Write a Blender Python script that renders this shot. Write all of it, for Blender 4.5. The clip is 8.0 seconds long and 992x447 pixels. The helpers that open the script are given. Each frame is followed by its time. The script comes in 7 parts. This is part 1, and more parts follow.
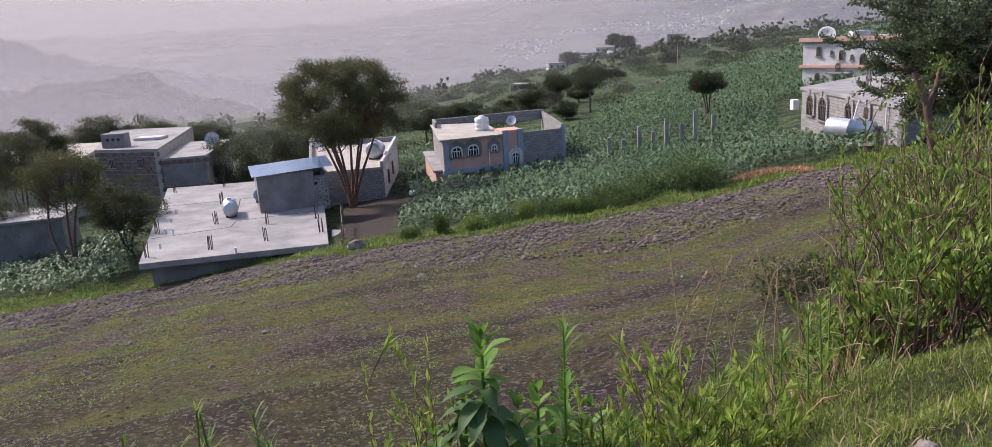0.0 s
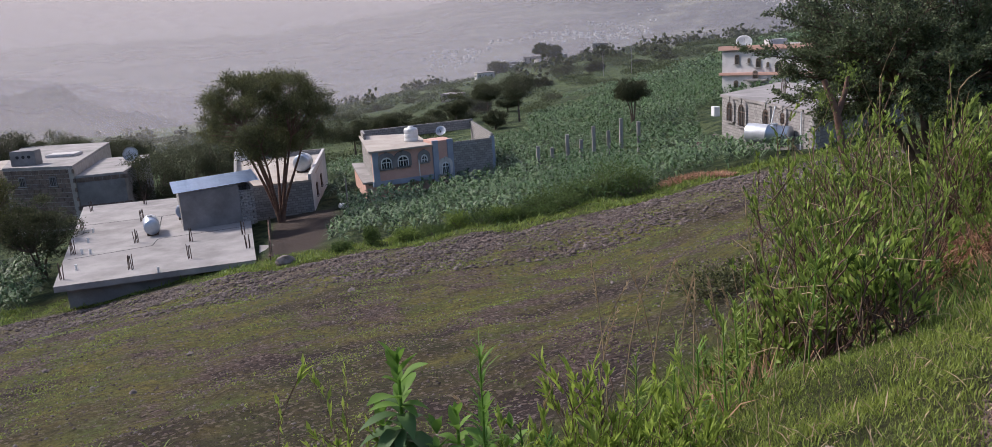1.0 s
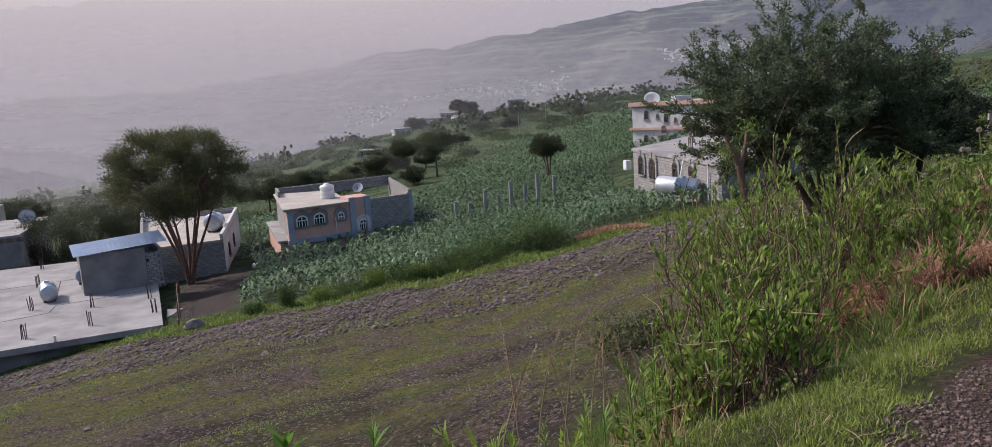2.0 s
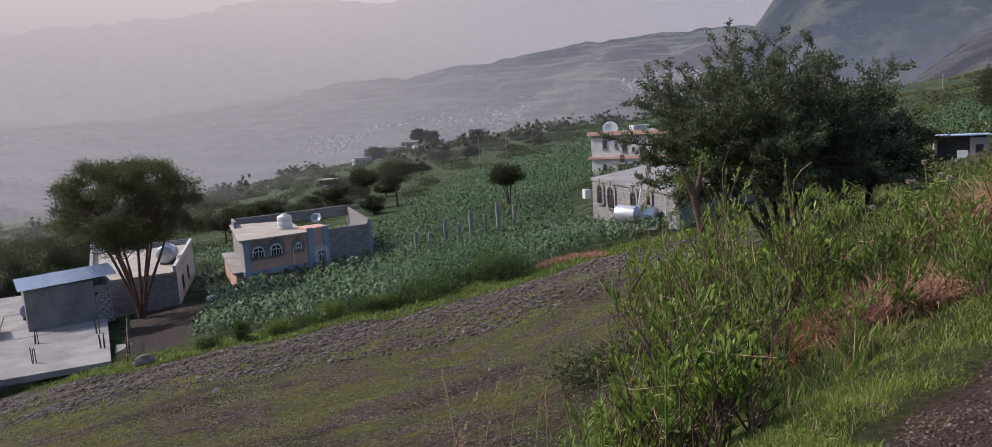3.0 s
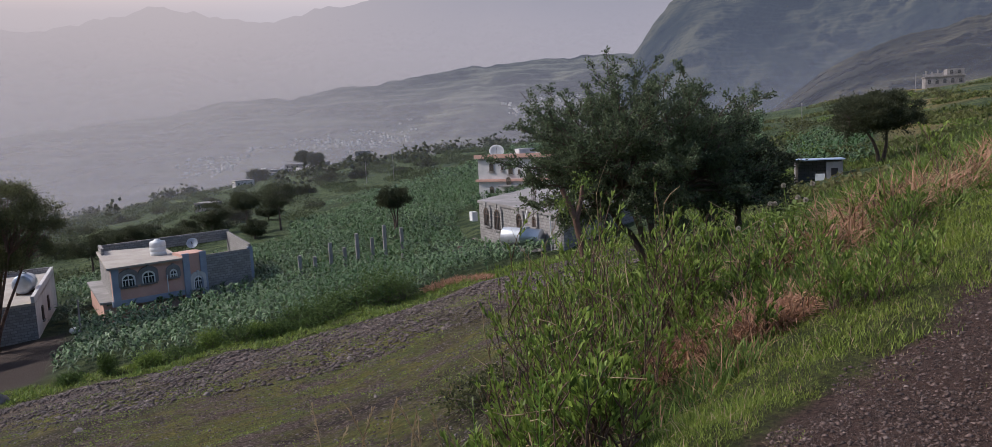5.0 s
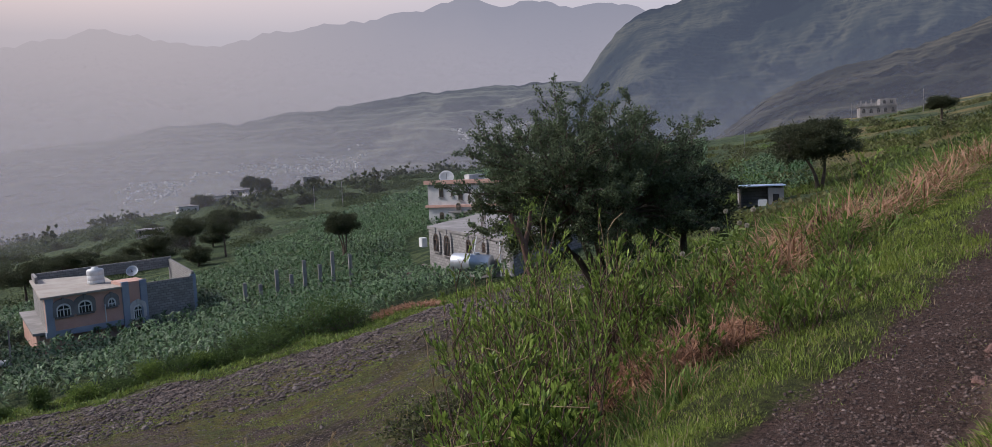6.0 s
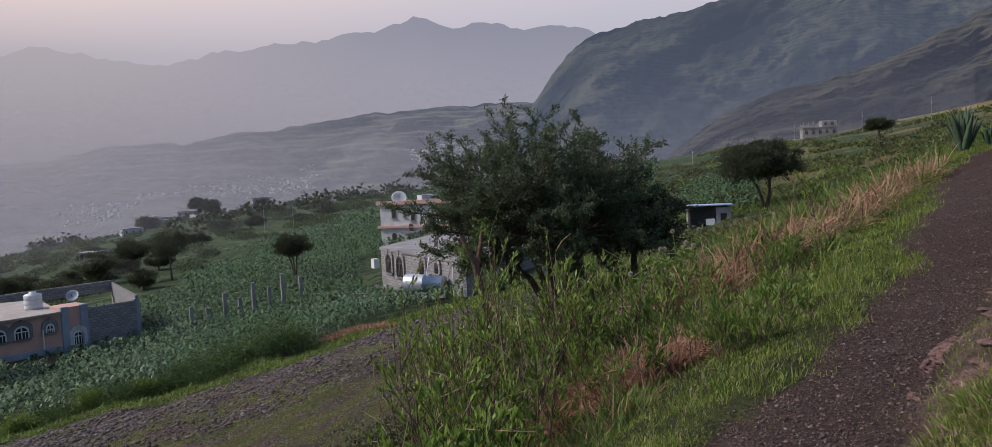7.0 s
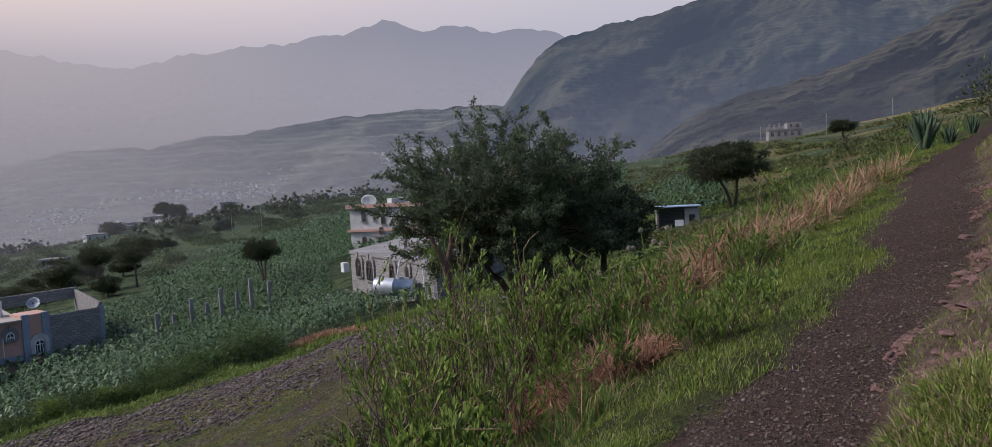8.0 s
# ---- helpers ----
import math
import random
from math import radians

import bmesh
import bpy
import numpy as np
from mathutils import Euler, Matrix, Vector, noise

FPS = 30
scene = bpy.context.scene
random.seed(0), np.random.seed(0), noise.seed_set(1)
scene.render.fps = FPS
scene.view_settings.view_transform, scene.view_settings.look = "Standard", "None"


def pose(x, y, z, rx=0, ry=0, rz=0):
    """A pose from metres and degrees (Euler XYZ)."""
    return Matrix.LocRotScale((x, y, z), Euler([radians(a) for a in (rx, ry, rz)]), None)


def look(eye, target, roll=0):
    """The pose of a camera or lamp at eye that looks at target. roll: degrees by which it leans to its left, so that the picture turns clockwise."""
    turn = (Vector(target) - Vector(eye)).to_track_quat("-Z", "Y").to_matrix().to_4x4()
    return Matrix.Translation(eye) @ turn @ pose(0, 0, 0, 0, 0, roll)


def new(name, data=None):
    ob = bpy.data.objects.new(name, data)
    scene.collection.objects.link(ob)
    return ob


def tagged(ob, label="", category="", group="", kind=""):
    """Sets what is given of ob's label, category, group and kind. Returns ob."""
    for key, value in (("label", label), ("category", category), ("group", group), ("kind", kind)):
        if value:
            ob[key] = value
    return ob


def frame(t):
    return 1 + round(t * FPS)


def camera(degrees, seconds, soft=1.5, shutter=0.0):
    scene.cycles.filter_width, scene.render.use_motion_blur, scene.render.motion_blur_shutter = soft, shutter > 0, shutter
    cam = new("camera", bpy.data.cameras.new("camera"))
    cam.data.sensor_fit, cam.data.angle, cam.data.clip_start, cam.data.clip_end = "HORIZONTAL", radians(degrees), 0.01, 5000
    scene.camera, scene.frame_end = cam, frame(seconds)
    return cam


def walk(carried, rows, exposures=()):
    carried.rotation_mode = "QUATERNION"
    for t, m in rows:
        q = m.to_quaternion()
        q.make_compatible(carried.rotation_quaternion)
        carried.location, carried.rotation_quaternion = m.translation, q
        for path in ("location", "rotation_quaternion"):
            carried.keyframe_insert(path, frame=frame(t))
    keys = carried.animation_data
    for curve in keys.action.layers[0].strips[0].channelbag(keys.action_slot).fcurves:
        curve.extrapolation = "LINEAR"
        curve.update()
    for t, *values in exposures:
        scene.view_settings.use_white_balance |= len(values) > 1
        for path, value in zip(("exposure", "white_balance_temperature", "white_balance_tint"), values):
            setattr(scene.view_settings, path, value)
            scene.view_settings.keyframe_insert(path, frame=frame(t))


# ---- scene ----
# The camera: held in the hand beside a hillside track, turning from the houses to the way ahead
EYE = 1.45
ROWS = [
    (0.0, 0.000, 0.000, 0.000, 0.000, -13.867, -3.304),
    (0.5, 0.023, 0.003, 0.021, -0.975, -13.279, -3.209),
    (1.0, 0.071, 0.021, 0.039, -5.155, -13.482, -3.602),
    (1.5, 0.104, 0.028, 0.054, -9.841, -11.955, -3.619),
    (1.7, 0.125, 0.045, 0.060, -10.750, -10.970, -3.620),
    (2.8, 0.330, 0.245, 0.103, -13.300, -8.200, -3.560),
    (3.0, 0.357, 0.269, 0.106, -14.425, -7.904, -3.547),
    (3.5, 0.390, 0.286, 0.099, -16.234, -7.683, -3.487),
    (4.0, 0.400, 0.278, 0.106, -18.335, -7.520, -3.366),
    (4.5, 0.443, 0.296, 0.109, -21.663, -7.374, -3.151),
    (4.7, 0.455, 0.304, 0.109, -22.110, -7.150, -3.110),
    (5.8, 0.540, 0.345, 0.107, -25.730, -5.400, -2.860),
    (6.0, 0.553, 0.350, 0.107, -26.577, -5.016, -2.838),
    (6.5, 0.582, 0.346, 0.118, -28.987, -4.058, -2.769),
    (7.0, 0.615, 0.353, 0.115, -30.102, -3.695, -2.907),
    (7.5, 0.627, 0.354, 0.089, -30.519, -3.563, -3.079),
    (8.0, 0.667, 0.379, 0.066, -32.266, -3.581, -3.188),
]
cam = camera(65.27, 8.0, 0.7)
walk(cam, [(t, pose(x, y, z + EYE, 90 + pitch, 0, yaw) @ pose(0, 0, 0, 0, 0, roll)) for t, x, y, z, yaw, pitch, roll in ROWS],
     [(0.0, 1.16, 6150, 14), (0.5, 1.02, 6150, 13), (1.5, 0.87, 6150, 12), (3.0, 0.66, 6130, 11), (4.5, 0.58, 6080, 10), (6.5, 0.36, 5950, 10), (8.0, 0.30, 5900, 10)])

# ---- light: a low sun lost in haze, a pale evening sky ----
SUN_AZ, SUN_EL = -62.0, 42.0
world = bpy.data.worlds.new("world")
scene.world = world
world.use_nodes = True
wn = world.node_tree.nodes
sky = wn.new("ShaderNodeTexSky")
sky.sky_type, sky.sun_disc = "NISHITA", False
sky.sun_elevation, sky.sun_rotation = radians(SUN_EL), radians(SUN_AZ)
sky.altitude, sky.air_density, sky.dust_density, sky.ozone_density = 1800, 1.0, 6.0, 1.0
wn["Background"].inputs["Strength"].default_value = 0.115
world.node_tree.links.new(sky.outputs[0], wn["Background"].inputs["Color"])
sun = new("sun", bpy.data.lights.new("sun", "SUN"))
sun.data.energy, sun.data.angle, sun.data.color = 2.55, radians(9), (1.0, 0.90, 0.81)
sun.matrix_world = look((0, 0, 60), (-60 * math.sin(radians(SUN_AZ)), -60 * math.cos(radians(SUN_AZ)), 60 - 60 * math.tan(radians(SUN_EL))))

# ---- materials ----
def nodes_of(name):
    m = bpy.data.materials.new(name)
    m.use_nodes = True
    nt = m.node_tree
    return m, nt, nt.nodes["Principled BSDF"]


def ramp(nt, fac, stops):
    r = nt.nodes.new("ShaderNodeValToRGB")
    while len(r.color_ramp.elements) < len(stops):
        r.color_ramp.elements.new(0.5)
    for e, (p, c) in zip(r.color_ramp.elements, stops):
        e.position, e.color = p, (*c, 1) if len(c) == 3 else c
    nt.links.new(fac, r.inputs[0])
    return r.outputs[0]


def noise_of(nt, scale, detail=6.0, rough=0.6, vec=None, lac=2.0):
    n = nt.nodes.new("ShaderNodeTexNoise")
    n.inputs["Scale"].default_value, n.inputs["Detail"].default_value, n.inputs["Roughness"].default_value = scale, detail, rough
    if vec is None:
        vec = nt.nodes.new("ShaderNodeNewGeometry").outputs["Position"]
    nt.links.new(vec, n.inputs["Vector"])
    return n.outputs[0]


def mixed(nt, fac, a, b, how="MIX"):
    m = nt.nodes.new("ShaderNodeMix")
    m.data_type, m.blend_type = "RGBA", how
    for socket, value in ((m.inputs["Factor"], fac), (m.inputs[6], a), (m.inputs[7], b)):
        if hasattr(value, "links"):
            nt.links.new(value, socket)
        else:
            socket.default_value = value if isinstance(value, float) else (*value, 1)
    return m.outputs[2]


def maths(nt, op, a, b=0.0, clamp=False):
    m = nt.nodes.new("ShaderNodeMath")
    m.operation, m.use_clamp = op, clamp
    for socket, value in zip(m.inputs, (a, b)):
        if hasattr(value, "links"):
            nt.links.new(value, socket)
        else:
            socket.default_value = value
    return m.outputs[0]


def bumped(nt, bsdf, height, strength, distance):
    b = nt.nodes.new("ShaderNodeBump")
    b.inputs["Strength"].default_value, b.inputs["Distance"].default_value = strength, distance
    nt.links.new(height, b.inputs["Height"])
    nt.links.new(b.outputs[0], bsdf.inputs["Normal"])


def surface(name, dark, light, scale=3.0, grain=40.0, rough=0.85, bump=0.4, depth=0.01, metal=0.0, stain=(0.1, 0.09, 0.08), stains=0.35):
    """A weathered surface: two colours at two scales, stains and a fine relief."""
    m, nt, b = nodes_of(name)
    big, fine = noise_of(nt, scale), noise_of(nt, grain, 4)
    col = mixed(nt, ramp(nt, big, [(0.35, (0, 0, 0)), (0.65, (1, 1, 1))]), dark, light)
    col = mixed(nt, maths(nt, "MULTIPLY", fine, 0.45), col, tuple(c * 0.55 for c in dark))
    spots = ramp(nt, noise_of(nt, scale * 0.37, 8, 0.7), [(0.52, (0, 0, 0)), (0.72, (1, 1, 1))])
    col = mixed(nt, maths(nt, "MULTIPLY", spots, stains), col, stain)
    nt.links.new(col, b.inputs["Base Color"])
    b.inputs["Roughness"].default_value, b.inputs["Metallic"].default_value = rough, metal
    bumped(nt, b, fine, bump, depth)
    return m


def foliage(name, dark, light, tip=None, through_light=0.35, scale=0.6, rough=0.6, gloss=0.3):
    """Leaves: each one its own tone, and lit through."""
    m, nt, b = nodes_of(name)
    geo = nt.nodes.new("ShaderNodeNewGeometry")
    one = geo.outputs["Random Per Island"]
    col = mixed(nt, one, dark, light)
    col = mixed(nt, ramp(nt, noise_of(nt, scale, 3), [(0.4, (0, 0, 0)), (0.7, (1, 1, 1))]), col, tip or light)
    nt.links.new(col, b.inputs["Base Color"])
    b.inputs["Roughness"].default_value = rough
    b.inputs["Specular IOR Level"].default_value = gloss
    t = nt.nodes.new("ShaderNodeBsdfTranslucent")
    nt.links.new(col, t.inputs["Color"])
    mx = nt.nodes.new("ShaderNodeMixShader")
    mx.inputs[0].default_value = through_light
    nt.links.new(b.outputs[0], mx.inputs[1])
    nt.links.new(t.outputs[0], mx.inputs[2])
    nt.links.new(mx.outputs[0], nt.nodes["Material Output"].inputs["Surface"])
    return m


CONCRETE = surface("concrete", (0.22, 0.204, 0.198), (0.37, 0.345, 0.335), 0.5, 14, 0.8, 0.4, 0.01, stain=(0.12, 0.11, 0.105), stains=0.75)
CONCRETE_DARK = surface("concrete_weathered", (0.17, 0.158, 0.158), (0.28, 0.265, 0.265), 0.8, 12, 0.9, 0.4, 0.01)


def masonry(name, a, b, joint, w, h, gap, bump=0.6):
    """Blocks laid in courses; the joints follow the wall, whichever way it faces."""
    m, nt, bs = nodes_of(name)
    geo = nt.nodes.new("ShaderNodeNewGeometry")
    pos, nor, vec = (nt.nodes.new(k) for k in ("ShaderNodeSeparateXYZ", "ShaderNodeSeparateXYZ", "ShaderNodeCombineXYZ"))
    nt.links.new(geo.outputs["Position"], pos.inputs[0])
    nt.links.new(geo.outputs["True Normal"], nor.inputs[0])
    along_y = maths(nt, "GREATER_THAN", maths(nt, "ABSOLUTE", nor.outputs[0]), maths(nt, "ABSOLUTE", nor.outputs[1]))
    u = maths(nt, "ADD", maths(nt, "MULTIPLY", pos.outputs[1], along_y), maths(nt, "MULTIPLY", pos.outputs[0], maths(nt, "SUBTRACT", 1.0, along_y)))
    nt.links.new(u, vec.inputs[0])
    nt.links.new(pos.outputs[2], vec.inputs[1])
    br = nt.nodes.new("ShaderNodeTexBrick")
    for key, value in (("Scale", 1.0), ("Mortar Size", gap), ("Brick Width", w), ("Row Height", h), ("Bias", 0.0)):
        br.inputs[key].default_value = value
    for key, value in (("Color1", a), ("Color2", b), ("Mortar", joint)):
        br.inputs[key].default_value = (*value, 1)
    nt.links.new(vec.outputs[0], br.inputs["Vector"])
    fine = noise_of(nt, 16, 4)
    col = mixed(nt, maths(nt, "MULTIPLY", fine, 0.4), br.outputs["Color"], tuple(0.5 * c for c in a))
    spots = ramp(nt, noise_of(nt, 0.6, 8, 0.7), [(0.5, (0, 0, 0)), (0.7, (1, 1, 1))])
    col = mixed(nt, maths(nt, "MULTIPLY", spots, 0.4), col, tuple(0.6 * c for c in a))
    nt.links.new(col, bs.inputs["Base Color"])
    bs.inputs["Roughness"].default_value = 0.95
    bumped(nt, bs, maths(nt, "SUBTRACT", fine, maths(nt, "MULTIPLY", br.outputs["Fac"], 2.0)), bump, 0.02)
    return m


BLOCK = masonry("concrete_block", (0.24, 0.225, 0.22), (0.36, 0.34, 0.33), (0.17, 0.16, 0.155), 0.42, 0.21, 0.018)
STONE = surface("dark_stone", (0.10, 0.073, 0.062), (0.24, 0.18, 0.152), 1.7, 14, 0.95, 0.6, 0.02)
PINK = surface("pink_plaster", (0.56, 0.33, 0.265), (0.67, 0.42, 0.345), 0.7, 20, 0.9, 0.2, 0.006, stain=(0.30, 0.21, 0.18))
BLUE = surface("blue_paint", (0.27, 0.30, 0.38), (0.36, 0.40, 0.48), 0.8, 20, 0.85, 0.2, 0.005)
RENDER_WHITE = surface("pale_plaster", (0.52, 0.50, 0.50), (0.66, 0.63, 0.62), 0.8, 15, 0.9, 0.2, 0.005)
ROOF_SCREED = surface("roof_screed", (0.36, 0.31, 0.27), (0.48, 0.43, 0.38), 0.6, 9, 0.9, 0.3, 0.01, stain=(0.24, 0.20, 0.17))
PAINT_WHITE = surface("white_paint", (0.68, 0.68, 0.68), (0.8, 0.8, 0.8), 2, 20, 0.6, 0.1, 0.003, stains=0.15)
PLASTIC_WHITE = surface("white_plastic", (0.66, 0.67, 0.68), (0.78, 0.79, 0.8), 2, 30, 0.45, 0.05, 0.002, stains=0.2)
METAL = surface("galvanised_steel", (0.42, 0.45, 0.50), (0.58, 0.62, 0.68), 1.5, 30, 0.42, 0.1, 0.002, metal=0.75, stain=(0.3, 0.28, 0.26), stains=0.25)
# the blue of the reflected sky is put into the zinc's base colour
SHEET = surface("zinc_sheet", (0.40, 0.52, 0.72), (0.52, 0.64, 0.84), 1.2, 25, 0.4, 0.1, 0.002, metal=0.45, stains=0.1)
IRON = surface("rusty_iron", (0.07, 0.05, 0.04), (0.14, 0.09, 0.07), 5, 50, 0.8, 0.2, 0.002)
# near-black for the slab joints and for shade painted at openings
DARK = surface("joint_and_shade_black", (0.02, 0.02, 0.022), (0.035, 0.034, 0.035), 2, 20, 0.9, 0.1, 0.002, stains=0)
WOOD = surface("weathered_timber", (0.10, 0.08, 0.06), (0.2, 0.16, 0.12), 4, 40, 0.9, 0.4, 0.004)
BARK = surface("bark", (0.075, 0.055, 0.042), (0.16, 0.115, 0.085), 3, 22, 0.95, 0.8, 0.02)
BARK_PALE = surface("reddish_bark", (0.10, 0.055, 0.04), (0.21, 0.12, 0.085), 3, 22, 0.95, 0.8, 0.02)
ROCK = surface("field_stone", (0.16, 0.13, 0.12), (0.30, 0.25, 0.23), 4, 25, 0.95, 0.7, 0.02)
ROCK_PINK = surface("pinkish_rock", (0.11, 0.058, 0.048), (0.27, 0.155, 0.13), 9, 50, 0.95, 0.8, 0.03, stain=(0.09, 0.055, 0.045))
ROCK_RED = surface("red_rock", (0.07, 0.036, 0.03), (0.19, 0.10, 0.082), 12, 60, 0.95, 0.7, 0.02)
GLASS, _nt, _b = nodes_of("window_glass")
_b.inputs["Base Color"].default_value, _b.inputs["Roughness"].default_value = (0.03, 0.035, 0.04, 1), 0.08
LEAF_DARK = foliage("dark_tree_leaves", (0.026, 0.034, 0.02), (0.105, 0.115, 0.058), (0.07, 0.078, 0.04), 0.36)
LEAF_THORN = foliage("thorn_tree_leaves", (0.026, 0.038, 0.023), (0.185, 0.225, 0.12), (0.098, 0.128, 0.066), 0.4)
LEAF_MID = foliage("tree_leaves", (0.024, 0.032, 0.015), (0.17, 0.175, 0.075), (0.10, 0.105, 0.043), 0.34)
MAIZE = foliage("maize_leaves", (0.007, 0.024, 0.008), (0.19, 0.28, 0.13), (0.06, 0.12, 0.038), 0.2, 0.12, 0.5, 0.35)
SCRUB = foliage("scrub_leaves", (0.045, 0.08, 0.018), (0.26, 0.345, 0.08), (0.17, 0.23, 0.05), 0.35, 0.7)
RANK = foliage("rank_grass", (0.03, 0.058, 0.014), (0.25, 0.345, 0.07), (0.15, 0.205, 0.042), 0.32, 1.3)
SLOPE = foliage("slope_herbs", (0.04, 0.06, 0.02), (0.17, 0.20, 0.06), (0.15, 0.14, 0.055), 0.4, 0.09)
HERB_OLD = foliage("old_herb_leaves", (0.03, 0.07, 0.022), (0.075, 0.14, 0.042), None, 0.25, 3)
DOWN = foliage("seed_down", (0.38, 0.34, 0.28), (0.5, 0.45, 0.37), None, 0.4, 4)
SHRUB = foliage("shrub_leaves", (0.03, 0.058, 0.014), (0.36, 0.47, 0.095), (0.21, 0.28, 0.055), 0.4, 1.6, 0.5, 0.4)
HEDGE = foliage("hedge_leaves", (0.025, 0.05, 0.015), (0.17, 0.235, 0.065), (0.09, 0.135, 0.034), 0.25, 0.9)
TERRACE = foliage("terrace_scrub_leaves", (0.025, 0.04, 0.018), (0.13, 0.16, 0.065), (0.08, 0.10, 0.042), 0.25, 0.02)
SHRUB_YOUNG = foliage("young_shrub_leaves", (0.13, 0.19, 0.035), (0.34, 0.43, 0.08), None, 0.45, 3)
HERB = foliage("herb_leaves", (0.05, 0.12, 0.02), (0.18, 0.31, 0.055), None, 0.38, 3, 0.6, 0.25)
GRASS = foliage("grass_blades", (0.04, 0.055, 0.014), (0.29, 0.37, 0.068), (0.22, 0.265, 0.046), 0.33, 1.7)
DRY = foliage("dry_stalks", (0.25, 0.17, 0.10), (0.42, 0.32, 0.19), None, 0.3, 2)
RED_DRY = foliage("dead_bracken", (0.15, 0.07, 0.042), (0.50, 0.29, 0.18), None, 0.3, 2)
TWIG = surface("reddish_twigs", (0.10, 0.055, 0.04), (0.20, 0.12, 0.085), 6, 40, 0.9, 0.2, 0.002)
def pebbles(name, stops):
    """Loose stones, each its own tone."""
    m, nt, b = nodes_of(name)
    geo = nt.nodes.new("ShaderNodeNewGeometry")
    col = ramp(nt, geo.outputs["Random Per Island"], stops)
    col = mixed(nt, noise_of(nt, 60, 4, 0.7), col, (0.06, 0.045, 0.04), "MIX")
    nt.links.new(col, b.inputs["Base Color"])
    b.inputs["Roughness"].default_value = 0.92
    return m


PEBBLE = pebbles("mixed_track_gravel", [(0.0, (0.045, 0.027, 0.022)), (0.6, (0.13, 0.08, 0.066)), (0.93, (0.22, 0.145, 0.122)), (1.0, (0.36, 0.27, 0.235))])
GRIT = pebbles("mixed_grit", [(0.0, (0.04, 0.032, 0.032)), (0.45, (0.13, 0.10, 0.095)), (0.75, (0.24, 0.20, 0.185)), (1.0, (0.42, 0.37, 0.345))])
CLOD = pebbles("mixed_clods", [(0.0, (0.06, 0.044, 0.04)), (0.5, (0.135, 0.102, 0.092)), (0.85, (0.22, 0.172, 0.155)), (1.0, (0.33, 0.27, 0.245))])
AGAVE = foliage("agave_leaves", (0.04, 0.07, 0.04), (0.085, 0.125, 0.07), None, 0.15, 2)


# ---- building blocks ----
def mesh_np(name, verts, tris, material=None, smooth=False):
    """A mesh out of arrays of corners and of three- or four-cornered faces."""
    me = bpy.data.meshes.new(name)
    verts, tris = np.asarray(verts, np.float32), np.asarray(tris, np.int32)
    k = tris.shape[1]
    me.vertices.add(len(verts))
    me.vertices.foreach_set("co", verts.ravel())
    me.loops.add(tris.size)
    me.loops.foreach_set("vertex_index", tris.ravel())
    me.polygons.add(len(tris))
    me.polygons.foreach_set("loop_start", np.arange(0, tris.size, k, dtype=np.int32))
    me.polygons.foreach_set("loop_total", np.full(len(tris), k, np.int32))
    if material:
        me.materials.append(material)
    me.update(calc_edges=True)
    if smooth:
        me.shade_smooth()
    return me


def thing(name, x, y, z, label, category, group="", kind="", rz=0.0):
    e = new(name)
    e.empty_display_size = 0.3
    e.matrix_basis = pose(x, y, z, 0, 0, rz)
    return tagged(e, label, category, group, kind)


MASSES = ("dead_stem", "leafage", "crown", "blade_mass", "sprout_mass", "spray", "branching", "seed_head")


def part(name, bm, material, parent, label="", smooth=False):
    """Links a bmesh, or a ready mesh, as one mesh object under a thing or a part."""
    if isinstance(bm, bmesh.types.BMesh):
        me = bpy.data.meshes.new(name)
        bmesh.ops.recalc_face_normals(bm, faces=bm.faces)
        bm.to_mesh(me)
        bm.free()
        if smooth:
            me.shade_smooth()
    else:
        me = bm
    if material and not me.materials:
        me.materials.append(material)
    ob = new(name, me)
    ob.parent = parent
    return tagged(ob, label, kind="stuff" if name in MASSES else "")


def box(bm, x0, x1, y0, y1, z0, z1, bevel=0.0):
    vs = bmesh.ops.create_cube(bm, size=1, matrix=Matrix.Translation(((x0 + x1) / 2, (y0 + y1) / 2, (z0 + z1) / 2)) @ Matrix.Diagonal((x1 - x0, y1 - y0, z1 - z0, 1)))["verts"]
    if bevel:
        es = list({e for v in vs for e in v.link_edges})
        bmesh.ops.bevel(bm, geom=es, offset=bevel, segments=2, affect="EDGES")
    return bm


def a_box(*dims, bevel=0.0):
    return box(bmesh.new(), *dims, bevel=bevel)


def prism(bm, pts, z0, z1):
    """An upright block on a plan of corners; z0 and z1 a number, or one for each corner."""
    n = len(pts)
    lo = z0 if isinstance(z0, (list, tuple)) else [z0] * n
    hi = z1 if isinstance(z1, (list, tuple)) else [z1] * n
    a = [bm.verts.new((x, y, z)) for (x, y), z in zip(pts, lo)]
    b = [bm.verts.new((x, y, z)) for (x, y), z in zip(pts, hi)]
    bm.faces.new(a[::-1])
    bm.faces.new(b)
    for i in range(n):
        j = (i + 1) % n
        bm.faces.new((a[i], a[j], b[j], b[i]))
    return bm


